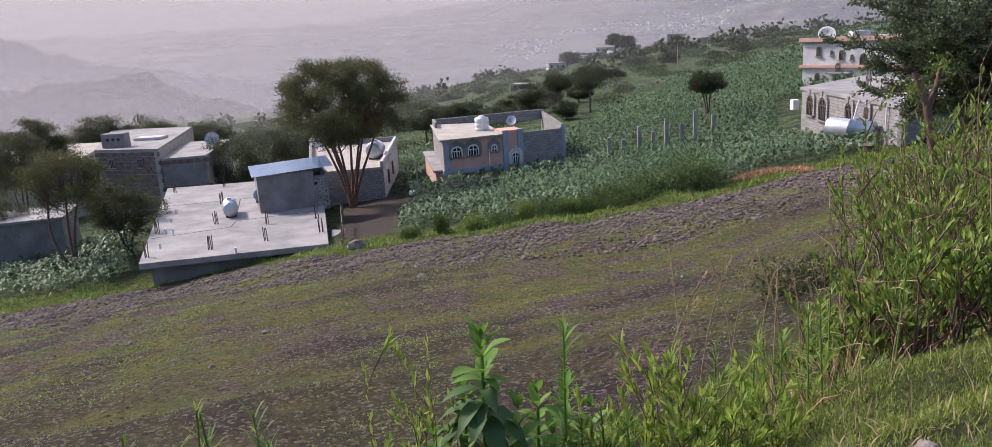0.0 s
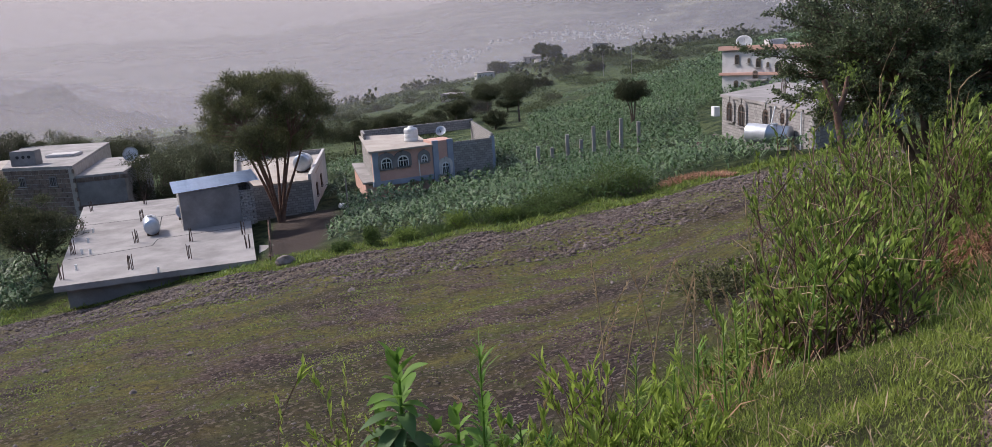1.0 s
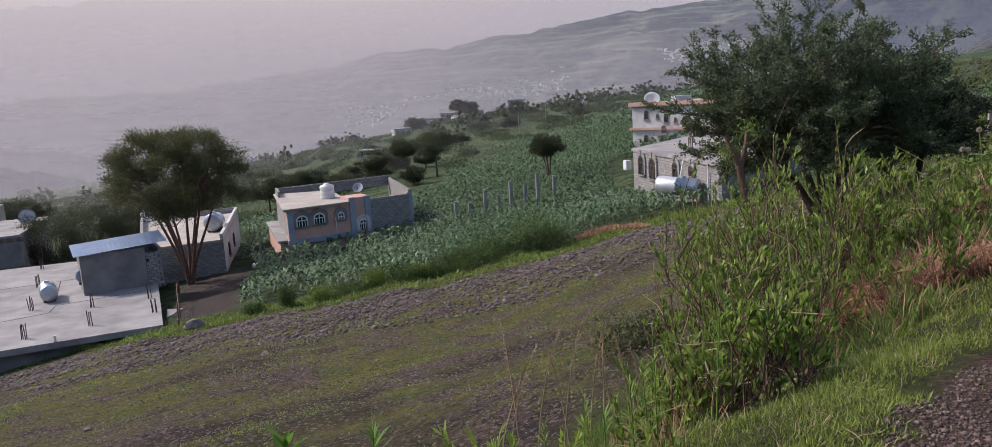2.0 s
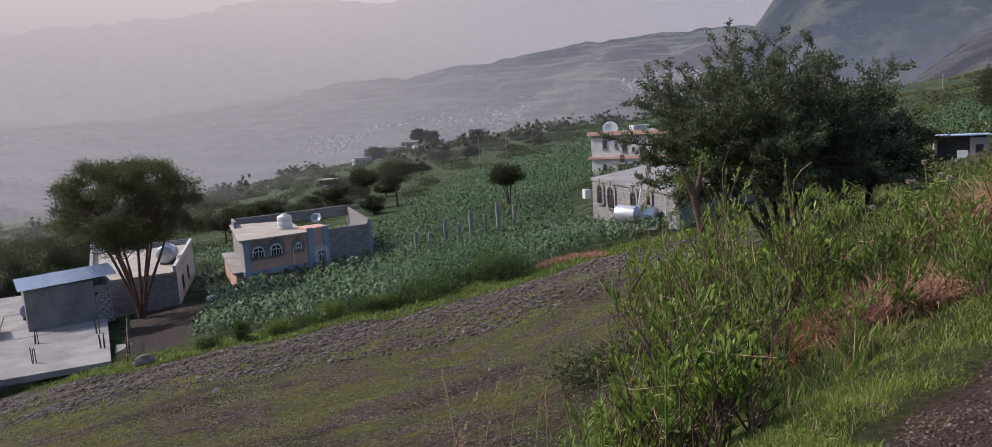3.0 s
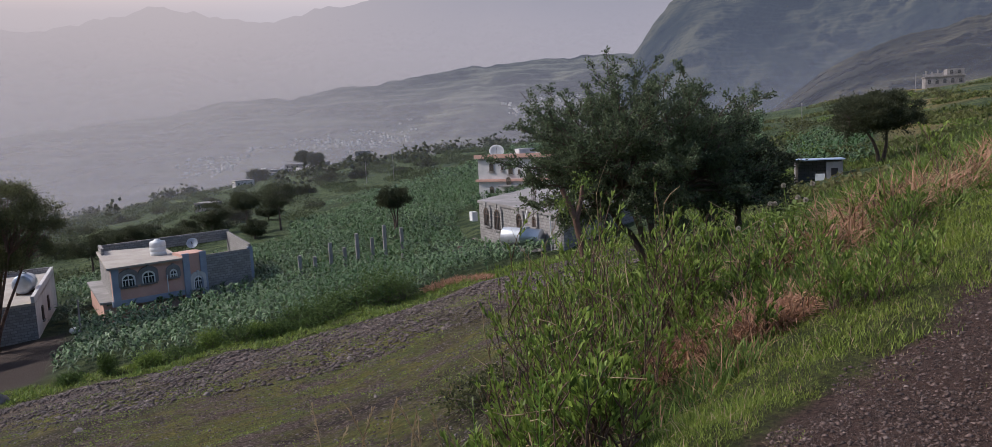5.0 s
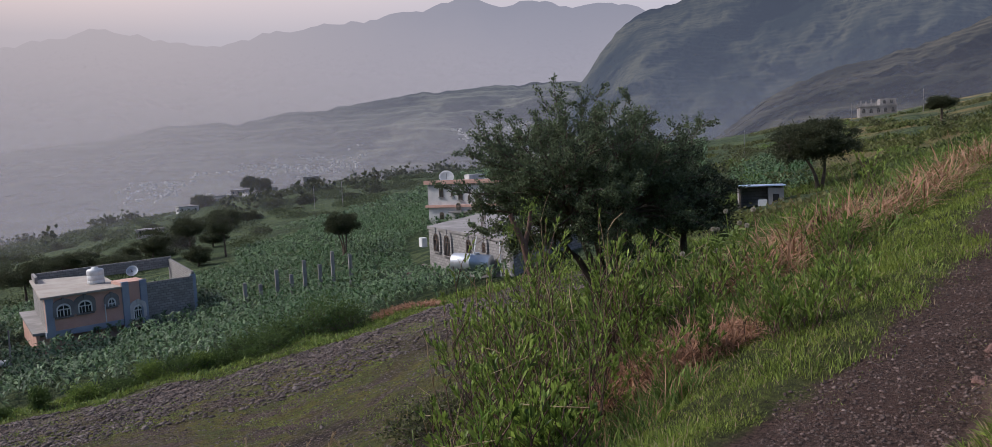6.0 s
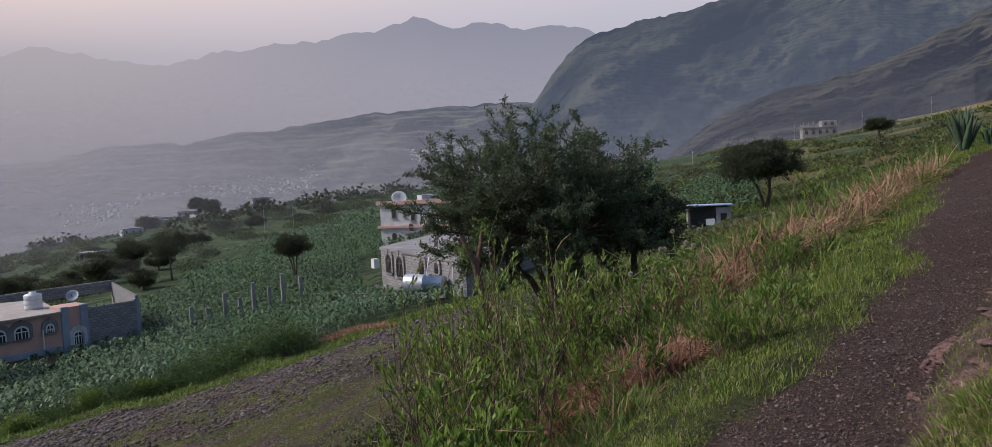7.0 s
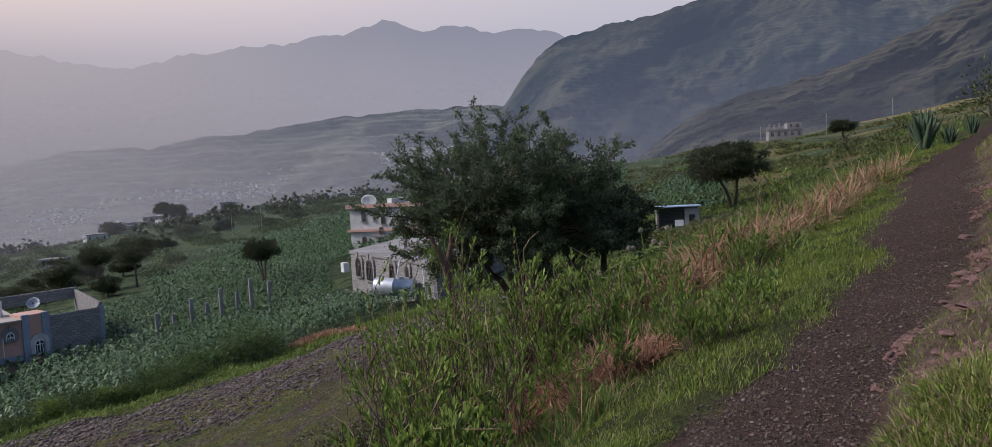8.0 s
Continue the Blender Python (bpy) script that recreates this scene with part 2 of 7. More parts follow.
def tube_arrays(path, radii, sides=6):
    path, radii = np.asarray(path, float), np.asarray(radii, float)
    n = len(path)
    t = np.gradient(path, axis=0)
    t /= np.linalg.norm(t, axis=1, keepdims=True) + 1e-9
    up = np.where(np.abs(t[:, 2:3]) > 0.9, np.array([[1.0, 0, 0]]), np.array([[0, 0, 1.0]]))
    u = np.cross(t, up)
    u /= np.linalg.norm(u, axis=1, keepdims=True) + 1e-9
    w = np.cross(t, u)
    a = np.linspace(0, 2 * np.pi, sides, endpoint=False)
    v = path[:, None] + radii[:, None, None] * (np.cos(a)[None, :, None] * u[:, None] + np.sin(a)[None, :, None] * w[:, None])
    i, j = np.meshgrid(np.arange(n - 1), np.arange(sides), indexing="ij")
    jj = (j + 1) % sides
    f = np.stack([i * sides + j, i * sides + jj, (i + 1) * sides + jj, (i + 1) * sides + j], -1).reshape(-1, 4)
    return v.reshape(-1, 3), f


def tubes(name, runs, material, sides=6):
    vs, fs, k = [], [], 0
    for path, radii in runs:
        v, f = tube_arrays(path, radii, sides)
        vs.append(v)
        fs.append(f + k)
        k += len(v)
    return mesh_np(name, np.concatenate(vs), np.concatenate(fs), material, True)


def unit(v):
    return v / (np.linalg.norm(v, axis=-1, keepdims=True) + 1e-9)


def leaf_arrays(rng, at, way, length, width, droop=0.0, fold=0.15, widest=0.45):
    """Four-cornered leaves: foot, two sides, tip; two triangles each."""
    n = len(at)
    length, width = np.broadcast_to(length, n)[:, None], np.broadcast_to(width, n)[:, None]
    way = unit(way)
    side = unit(np.cross(way, rng.normal(size=(n, 3))))
    nor = np.cross(side, way)
    mid = at + way * length * widest + nor * fold * width
    tip = at + way * length - np.array([0, 0, 1.0]) * droop * length
    v = np.stack([at, mid + side * width / 2, tip, mid - side * width / 2], 1).reshape(-1, 3)
    k = np.arange(n)[:, None] * 4
    f = np.concatenate([k + [0, 1, 2], k + [0, 2, 3]], 1).reshape(-1, 3)
    return v, f


def ribbon_arrays(rng, at, way, length, width, droop=0.5, steps=3):
    """Long blades that bow under their weight: a strip that ends in a point."""
    n = len(at)
    length, width, droop = (np.broadcast_to(q, n) for q in (length, width, droop))
    way = unit(way)
    side = unit(np.cross(way, np.array([0, 0, 1.0]) + 0.15 * rng.normal(size=(n, 3))))
    rows = []
    for i in range(steps + 1):
        s = i / steps
        c = at + way * (length * s)[:, None] - np.array([0, 0, 1.0]) * (droop * length * s * s)[:, None]
        if i < steps:
            wv = (width * (1.0 - 0.55 * s * s) * (0.65 + 0.35 * min(1, 3 * s)) / 2)[:, None]
            rows += [c - side * wv, c + side * wv]
        else:
            rows += [c]
    m = 2 * steps + 1
    v = np.stack(rows, 1).reshape(-1, 3)
    faces = []
    for i in range(steps - 1):
        faces += [(2 * i, 2 * i + 1, 2 * i + 3), (2 * i, 2 * i + 3, 2 * i + 2)]
    faces += [(2 * steps - 2, 2 * steps - 1, 2 * steps)]
    f = (np.arange(n)[:, None, None] * m + np.array(faces)[None]).reshape(-1, 3)
    return v, f


def joined(name, groups, material, smooth=False):
    vs, fs, k = [], [], 0
    for v, f in groups:
        vs.append(v)
        fs.append(f + k)
        k += len(v)
    return mesh_np(name, np.concatenate(vs), np.concatenate(fs), material, smooth)


def stone_mesh(name, seed, mat, size=1.0, rough=0.28):
    rng = random.Random(seed)
    bm = bmesh.new()
    bmesh.ops.create_icosphere(bm, subdivisions=2, radius=size)
    for v in bm.verts:
        q = noise.noise(v.co / size * 1.3 + Vector((seed * 3.1, 0, 0)))
        v.co *= 1 + rough * 2 * q + rng.uniform(-0.04, 0.04)
        v.co.z *= 0.7
    me = bpy.data.meshes.new(name)
    bm.to_mesh(me)
    bm.free()
    me.materials.append(mat)
    return me

# ---- the lie of the land ----
# heights of the ground at places of the plan: the track and its bank, the threshing ground and fields, the far slopes
NEAR = [(-6, -4, -.15), (0, 0, 0), (2.8, 2.7, .05), (4.5, 2.7, .2), (7.2, 4.3, .35), (10.7, 6.3, .7), (17.7, 9, 1.5), (30, 14, 2.6), (4, -1, .6),
        (8, 1, 1.1), (14, 4, 1.8), (1.3, 2.2, .08), (0, 2, -.15), (.5, 3.5, -1.1), (2.2, 4, -.5), (3, 5.5, -1.3), (5, 6, -.55), (5, 8.5, -1.8), (8, 8.5, -.7),
        (11, 11, -.9), (-4, 5, -2.6), (-3, 1.5, -.6)]
MIDDLE = [(-2.4, 13.8, -5), (-8.8, 12.2, -5), (2, 11.3, -4.05), (7.4, 18.6, -4.85), (13.4, 29, -5.95), (5.2, 29.3, -7.8), (-3.2, 30.2, -8.1), (-8.2, 43.8, -10.35),
          (18, 42, -6.95), (-30, 45, -13.4), (-20, 42, -12), (-20, 25, -8.7), (-4, 66, -11.8), (-12, 50, -11.3), (-28, 75, -13.5), (8, 68, -10.8), (18.4, 69.6, -10),
          (27, 60, -8), (34, 84, -8), (15, 20, -2.6), (22, 25, -3.0), (30, 30, -3.4), (43, 43, -3.2), (50, 43, -2.4), (30, 45, -5.5)]
FAR = [(51, 141, -8.5), (75, 207, -7), (79, 341, -8), (120, 329, -7), (26, 299, -13.5), (30, 197, -11.5), (0, 150, -14.5), (-60, 150, -19), (0, 300, -17), (-40, 290, -24), (-60, 90, -17), (-120, 60, -22),
       (-80, 30, -18), (197, 154, 7.5), (176, 132, 6.6), (230, 120, 8.5), (60, 5, 7), (5, -10, 2.5), (25, 0, 5), (0, 800, -70), (-300, 650, -55), (-700, 600, -75), (200, 700, -55), (100, 450, -25),
       (700, 500, 8), (500, 1500, -120), (-900, 0, -100), (0, -500, 120), (500, -200, 110), (-300, -400, 40)]
SPOTS = np.array(NEAR + MIDDLE + FAR, float)


def spread(a):
    return np.sqrt(((a[:, None, :2] - SPOTS[None, :, :2]) ** 2).sum(-1) + 4.0)


_n = len(SPOTS)
_a = np.ones((_n + 1, _n + 1))
_a[:_n, :_n], _a[_n, _n] = spread(SPOTS), 0
_w = np.linalg.solve(_a, np.r_[SPOTS[:, 2], 0])


def land(x, y):
    """The height of the ground."""
    x, y = np.asarray(x, float), np.asarray(y, float)
    p = np.stack([x.ravel(), y.ravel()], 1)
    out = np.empty(len(p))
    for i in range(0, len(p), 40000):
        out[i:i + 40000] = spread(p[i:i + 40000]) @ _w[:_n] + _w[_n]
    return out.reshape(x.shape)


def land1(x, y):
    return float(land(np.array([x]), np.array([y]))[0])


_rng = np.random.default_rng(5)
_waves = _rng.uniform(0, 2 * np.pi, 24), _rng.uniform(0, 2 * np.pi, 24)


def rumple(x, y, size):
    """Smooth unevenness between about -1 and 1, its waves about that many metres long."""
    total = 0
    for i in range(10):
        k = 2 * np.pi / (size * (0.6 + 0.12 * i))
        total = total + np.sin(k * (x * np.cos(_waves[0][i]) + y * np.sin(_waves[0][i])) + _waves[1][i])
    return total / 4.5


def from_line(x, y, line):
    """How far places lie from a line of the plan; positive on its left hand."""
    best, sign = np.full(np.shape(x), 1e9), np.zeros(np.shape(x))
    for (ax, ay), (bx, by) in zip(line, line[1:]):
        dx, dy = bx - ax, by - ay
        s = np.clip(((x - ax) * dx + (y - ay) * dy) / (dx * dx + dy * dy), 0, 1)
        qx, qy = x - ax - s * dx, y - ay - s * dy
        d = np.hypot(qx, qy)
        near = d < best
        sign = np.where(near, np.sign(dx * qy - dy * qx), sign)
        best = np.where(near, d, best)
    return best * np.where(sign == 0, 1, sign)


def smooth01(v, a, b):
    s = np.clip((v - a) / (b - a), 0, 1)
    return s * s * (3 - 2 * s)


TRACK = [(-9, -8), (-1.5, -1.5), (1.33, .79), (3.85, 3.1), (6.3, 3.89), (8.0, 4.5), (12.9, 7.0), (16.5, 8.9), (20, 9.7), (30, 12)]


def track_half(x, y):
    """Half the width of the track, which narrows where it is steepest."""
    return np.clip(0.42 + 0.03 * (np.hypot(x, y) - 6.5), 0.42, 0.68) + 0.26 * smooth01(-np.hypot(x, y), -6.4, -4.0)


# the far rim of the bare ground, from its low end to its high end
RIM = [(-60, 47), (-31, 46), (-21, 45.9), (-15, 46.2), (-8.3, 43.9), (2.4, 43.7), (6, 42.8), (13.1, 42.5), (18.4, 43.4), (27, 40), (40, 36)]


def ground_height(x, y):
    z = land(x, y)
    r = np.hypot(x, y)
    on = 1 - smooth01(np.abs(from_line(x, y, TRACK)) / track_half(x, y), 0.8, 1.5)
    z = z - 0.05 * on
    up = -from_line(x, y, TRACK) - track_half(x, y)
    z = z + 0.16 * smooth01(up, 0.0, 0.5) * smooth01(x + y, 3, 7)
    z = z + 0.025 * rumple(x, y, 0.7) * smooth01(r, 0.5, 4) * (1 - 0.5 * on) + 0.10 * rumple(x + 3, y, 4.0) * smooth01(r, 4, 12) * (1 - on)
    z = z + 0.5 * rumple(x, y - 7, 30) * smooth01(r, 90, 200) + 7 * rumple(x, y, 240) * smooth01(r, 280, 700)
    return z


def ground_z(x, y):
    return float(ground_height(np.array([float(x)]), np.array([float(y)]))[0])


def build_ground():
    rad = np.concatenate([np.linspace(0.004, 12, 110, endpoint=False), np.geomspace(12, 130, 115, endpoint=False), np.geomspace(130, 4300, 60)])
    ang = np.concatenate([np.linspace(-45, 80, 440, endpoint=False), np.linspace(80, 315, 120, endpoint=False)])
    rr, aa = np.meshgrid(rad, np.radians(ang), indexing="ij")
    x, y = rr * np.sin(aa) + 0.4, rr * np.cos(aa) + 0.3
    z = ground_height(x, y)
    nr, na = rr.shape
    i, j = np.meshgrid(np.arange(nr - 1), np.arange(na), indexing="ij")
    jj = (j + 1) % na
    f = np.stack([i * na + j, i * na + jj, (i + 1) * na + jj, (i + 1) * na + j], -1).reshape(-1, 4)
    v = np.stack([x, y, z], -1).reshape(-1, 3)
    me = mesh_np("ground", v, f, None, True)
    # which soil lies where: r the track, g the bare trodden ground, b the grass
    x, y = v[:, 0], v[:, 1]
    t = from_line(x, y, TRACK)
    track = 1 - smooth01((np.abs(t) + 0.10 * rumple(x, y, 1.1) + 0.07 * rumple(x, y, .35)) / track_half(x, y), 0.85, 1.25)
    rim = from_line(x, y, RIM) + 0.8 * rumple(x, y, 5) + 0.35 * rumple(x, y, 1.3)
    bank = t - 7.0 - 1.2 * rumple(x, y, 6)
    bare = (1 - smooth01(rim, -2.6, -1.4)) * smooth01(bank, -1.2, 1.5) * (1 - smooth01(x - 0.42 * y + 0.5 * rumple(x, y, 3), 2.0, 6.0))
    green = 1 - smooth01(rim, 2, 4.5)
    plot = smooth01(-from_line(x, y, [(-9.4, 44), (-12.8, 66)]), -0.3, 0.2) * (1 - smooth01(-from_line(x, y, [(-6.8, 44), (-6.6, 58), (-7.8, 69)]), -0.8, 0.6)) * smooth01(y, 46.5, 48) * (1 - smooth01(y, 66, 68))
    earth = smooth01(-t + 0.1 * rumple(x, y, 0.5), 0.40, 0.58) * (1 - smooth01(-t + 0.8 * rumple(x, y, 1.7), 1.6, 2.6)) * smooth01(x + y, 3, 6)
    col = np.stack([track, bare, green, earth], 1).astype(np.float32)
    att = me.color_attributes.new("soil", "FLOAT_COLOR", "POINT")
    att.data.foreach_set("color", col.ravel())
    # worn grit along the rim, and the damp dark low end
    worn = smooth01(rim + 1.5 * rumple(x + 5, y, 7), -8.0, -3.5) * (1 - smooth01(rim, -1.8, -1.0))
    damp = smooth01(rumple(x, y, 9) + 0.5 * rumple(x, y + 6, 3.2) + 0.9 * smooth01(-y, -26, -12), 0.2, 0.9) * (1 - worn)
    dry = smooth01(np.degrees(np.arctan2(x, y)), 46, 52) * smooth01(np.hypot(x, y), 60, 110)
    wear = np.stack([worn, damp, plot, dry], 1).astype(np.float32)
    me.color_attributes.new("wear", "FLOAT_COLOR", "POINT").data.foreach_set("color", wear.ravel())
    return me


def ground_material():
    m, nt, b = nodes_of("hillside_soil")
    at = nt.nodes.new("ShaderNodeVertexColor")
    at.layer_name = "soil"
    sep = nt.nodes.new("ShaderNodeSeparateColor")
    nt.links.new(at.outputs[0], sep.inputs[0])
    fine, mid, big = noise_of(nt, 22, 6, 0.7), noise_of(nt, 2.2, 8, 0.68), noise_of(nt, 0.22, 6, 0.6)
    vor = nt.nodes.new("ShaderNodeTexVoronoi")
    vor.inputs["Scale"].default_value = 48
    geo = nt.nodes.new("ShaderNodeNewGeometry")
    nt.links.new(geo.outputs["Position"], vor.inputs["Vector"])
    # grass and herbs seen from above
    turf = mixed(nt, ramp(nt, mid, [(0.35, (0, 0, 0)), (0.65, (1, 1, 1))]), (0.06, 0.072, 0.022), (0.16, 0.185, 0.045))
    turf = mixed(nt, ramp(nt, fine, [(0.35, (0, 0, 0)), (0.7, (1, 1, 1))]), turf, (0.04, 0.036, 0.02))
    field = mixed(nt, ramp(nt, big, [(0.4, (0, 0, 0)), (0.6, (1, 1, 1))]), (0.05, 0.075, 0.03), (0.12, 0.15, 0.06))
    field = mixed(nt, ramp(nt, noise_of(nt, 0.9, 6, 0.7), [(0.42, (0, 0, 0)), (0.6, (1, 1, 1))]), field, (0.03, 0.05, 0.022))
    wr = nt.nodes.new("ShaderNodeVertexColor")
    wr.layer_name = "wear"
    field = mixed(nt, maths(nt, "MULTIPLY", ramp(nt, noise_of(nt, 0.03, 6, 0.65), [(0.44, (0, 0, 0)), (0.58, (1, 1, 1))]), wr.outputs[1]), field, (0.24, 0.175, 0.07))
    col = mixed(nt, sep.outputs[2], field, turf)
    # trodden earth: grey-brown grit with moss and thin turf in patches
    grit = mixed(nt, ramp(nt, fine, [(0.3, (0, 0, 0)), (0.7, (1, 1, 1))]), (0.06, 0.046, 0.042), (0.215, 0.17, 0.152))
    clod = noise_of(nt, 5.5, 9, 0.78)
    grit = mixed(nt, ramp(nt, clod, [(0.38, (1, 1, 1)), (0.52, (0, 0, 0))]), grit, (0.04, 0.03, 0.028))
    grit = mixed(nt, ramp(nt, clod, [(0.54, (0, 0, 0)), (0.68, (1, 1, 1))]), grit, (0.34, 0.275, 0.245))
    grit = mixed(nt, ramp(nt, mid, [(0.4, (0, 0, 0)), (0.7, (1, 1, 1))]), grit, (0.24, 0.185, 0.155))
    ws = nt.nodes.new("ShaderNodeSeparateColor")
    nt.links.new(wr.outputs[0], ws.inputs[0])
    cell = nt.nodes.new("ShaderNodeTexVoronoi")
    cell.inputs["Scale"].default_value = 13
    nt.links.new(geo.outputs["Position"], cell.inputs["Vector"])
    cs = nt.nodes.new("ShaderNodeSeparateColor")
    nt.links.new(cell.outputs["Color"], cs.inputs[0])
    grit = mixed(nt, maths(nt, "MULTIPLY", ws.outputs[1], 0.85), grit, (0.055, 0.042, 0.043))
    grit = mixed(nt, maths(nt, "MULTIPLY", ws.outputs[0], 0.6), grit, mixed(nt, clod, (0.12, 0.095, 0.09), (0.48, 0.41, 0.375)))
    grit = mixed(nt, ramp(nt, cs.outputs[0], [(0.0, (0.85, 0.85, 0.85)), (0.30, (0, 0, 0))]), grit, (0.035, 0.027, 0.027))
    grit = mixed(nt, ramp(nt, cs.outputs[1], [(0.72, (0, 0, 0)), (1.0, (0.85, 0.85, 0.85))]), grit, (0.40, 0.335, 0.305))
    moss = ramp(nt, maths(nt, "ADD", maths(nt, "MULTIPLY", noise_of(nt, 0.24, 5, 0.6), 0.72), maths(nt, "MULTIPLY", noise_of(nt, 3.5, 6, 0.75), 0.28)), [(0.44, (0, 0, 0)), (0.51, (1, 1, 1))])
    grit = mixed(nt, maths(nt, "MULTIPLY", maths(nt, "MULTIPLY", maths(nt, "MULTIPLY", moss, 0.92), maths(nt, "SUBTRACT", 1.0, maths(nt, "MULTIPLY", ws.outputs[1], 0.65))), maths(nt, "SUBTRACT", 1.0, maths(nt, "MULTIPLY", ws.outputs[0], 0.8))), grit, mixed(nt, ramp(nt, clod, [(0.36, (0, 0, 0)), (0.64, (1, 1, 1))]), (0.085, 0.085, 0.026), mixed(nt, ramp(nt, noise_of(nt, 0.7, 4), [(0.4, (0, 0, 0)), (0.6, (1, 1, 1))]), (0.36, 0.345, 0.085), (0.20, 0.28, 0.075))))
    grit = mixed(nt, 1.0, grit, (0.71, 0.645, 0.63), "MULTIPLY")
    col = mixed(nt, sep.outputs[1], col, grit)
    # the track: dark volcanic gravel
    gravel = mixed(nt, vor.outputs["Color"], (0.026, 0.016, 0.013), (0.17, 0.105, 0.085))
    gravel = mixed(nt, ramp(nt, mid, [(0.4, (0, 0, 0)), (0.75, (1, 1, 1))]), gravel, (0.115, 0.066, 0.052))
    red = mixed(nt, ramp(nt, mid, [(0.4, (0, 0, 0)), (0.6, (1, 1, 1))]), (0.20, 0.115, 0.095), (0.33, 0.235, 0.18))
    col = mixed(nt, at.outputs[1], col, mixed(nt, ramp(nt, fine, [(0.5, (0, 0, 0)), (0.75, (1, 1, 1))]), red, (0.06, 0.036, 0.03)))
    col = mixed(nt, sep.outputs[0], col, gravel)
    col = mixed(nt, ws.outputs[2], col, mixed(nt, clod, (0.03, 0.022, 0.019), (0.15, 0.115, 0.10)))
    nt.links.new(col, b.inputs["Base Color"])
    b.inputs["Roughness"].default_value = 0.95
    b.inputs["Specular IOR Level"].default_value = 0.2
    bumped(nt, b, maths(nt, "ADD", maths(nt, "ADD", fine, maths(nt, "MULTIPLY", clod, 2.5)), maths(nt, "MULTIPLY", mid, 1.5)), 1.0, 0.10)
    return m


ground = new("ground", build_ground())
ground.data.materials.append(ground_material())
tagged(ground, "hillside of grit, turf and fields falling to a valley", "ground", kind="structure")


# ---- the distance: mountains lost in haze ----
def haze_backdrop(name, dark, light, glow, share, stripes=0.0, low=-200.0, high=400.0, share_low=None, sunward=None, x0=0.0, x1=1.0, sun_low=None, sun_share=0.96, lining=0.7):
    """Far slopes: rock and scrub, haze mixed in as emission, thicker in the valley."""
    m, nt, b = nodes_of(name)
    geo = nt.nodes.new("ShaderNodeNewGeometry")
    sep = nt.nodes.new("ShaderNodeSeparateXYZ")
    nt.links.new(geo.outputs["Position"], sep.inputs[0])
    n = noise_of(nt, 0.006, 8, 0.65)
    col = mixed(nt, ramp(nt, n, [(0.4, (0, 0, 0)), (0.6, (1, 1, 1))]), dark, light)
    col = mixed(nt, ramp(nt, noise_of(nt, 0.035, 6, 0.7), [(0.45, (0, 0, 0)), (0.65, (1, 1, 1))]), col, tuple(0.6 * c for c in dark))
    if stripes:
        w = nt.nodes.new("ShaderNodeTexWave")
        w.bands_direction = "Z"
        w.inputs["Scale"].default_value, w.inputs["Distortion"].default_value, w.inputs["Detail"].default_value, w.inputs["Detail Scale"].default_value = stripes, 2.5, 3.0, 0.03
        nt.links.new(geo.outputs["Position"], w.inputs["Vector"])
        patch = ramp(nt, noise_of(nt, 0.006, 4), [(0.38, (0, 0, 0)), (0.55, (1, 1, 1))])
        lines = maths(nt, "MULTIPLY", ramp(nt, w.outputs[0], [(0.55, (0, 0, 0)), (0.9, (1, 1, 1))]), patch)
        col = mixed(nt, maths(nt, "MULTIPLY", lines, lining), col, tuple(1.3 * c for c in light))
    nt.links.new(col, b.inputs["Base Color"])
    b.inputs["Roughness"].default_value = 1.0
    b.inputs["Specular IOR Level"].default_value = 0.0
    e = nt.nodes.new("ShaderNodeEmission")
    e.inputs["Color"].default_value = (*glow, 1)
    # the painted haze takes a paler, warmer colour towards the sunset
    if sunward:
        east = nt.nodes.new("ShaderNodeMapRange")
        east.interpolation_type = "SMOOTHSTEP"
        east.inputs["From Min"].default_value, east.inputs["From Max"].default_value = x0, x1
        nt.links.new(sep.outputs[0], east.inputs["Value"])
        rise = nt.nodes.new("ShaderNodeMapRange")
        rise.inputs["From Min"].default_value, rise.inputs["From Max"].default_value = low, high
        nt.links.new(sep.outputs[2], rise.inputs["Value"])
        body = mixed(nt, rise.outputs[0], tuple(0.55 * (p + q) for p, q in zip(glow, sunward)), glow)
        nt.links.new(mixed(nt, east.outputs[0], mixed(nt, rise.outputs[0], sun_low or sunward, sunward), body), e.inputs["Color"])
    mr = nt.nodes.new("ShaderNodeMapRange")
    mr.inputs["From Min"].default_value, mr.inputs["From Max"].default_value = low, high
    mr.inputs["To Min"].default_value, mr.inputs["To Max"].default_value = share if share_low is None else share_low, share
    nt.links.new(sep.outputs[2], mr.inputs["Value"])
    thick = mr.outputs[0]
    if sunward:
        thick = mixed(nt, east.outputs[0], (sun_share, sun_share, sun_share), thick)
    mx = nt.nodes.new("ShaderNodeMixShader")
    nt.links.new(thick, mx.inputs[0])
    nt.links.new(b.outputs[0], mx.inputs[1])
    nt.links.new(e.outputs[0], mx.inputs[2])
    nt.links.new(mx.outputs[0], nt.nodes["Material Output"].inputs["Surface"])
    return m


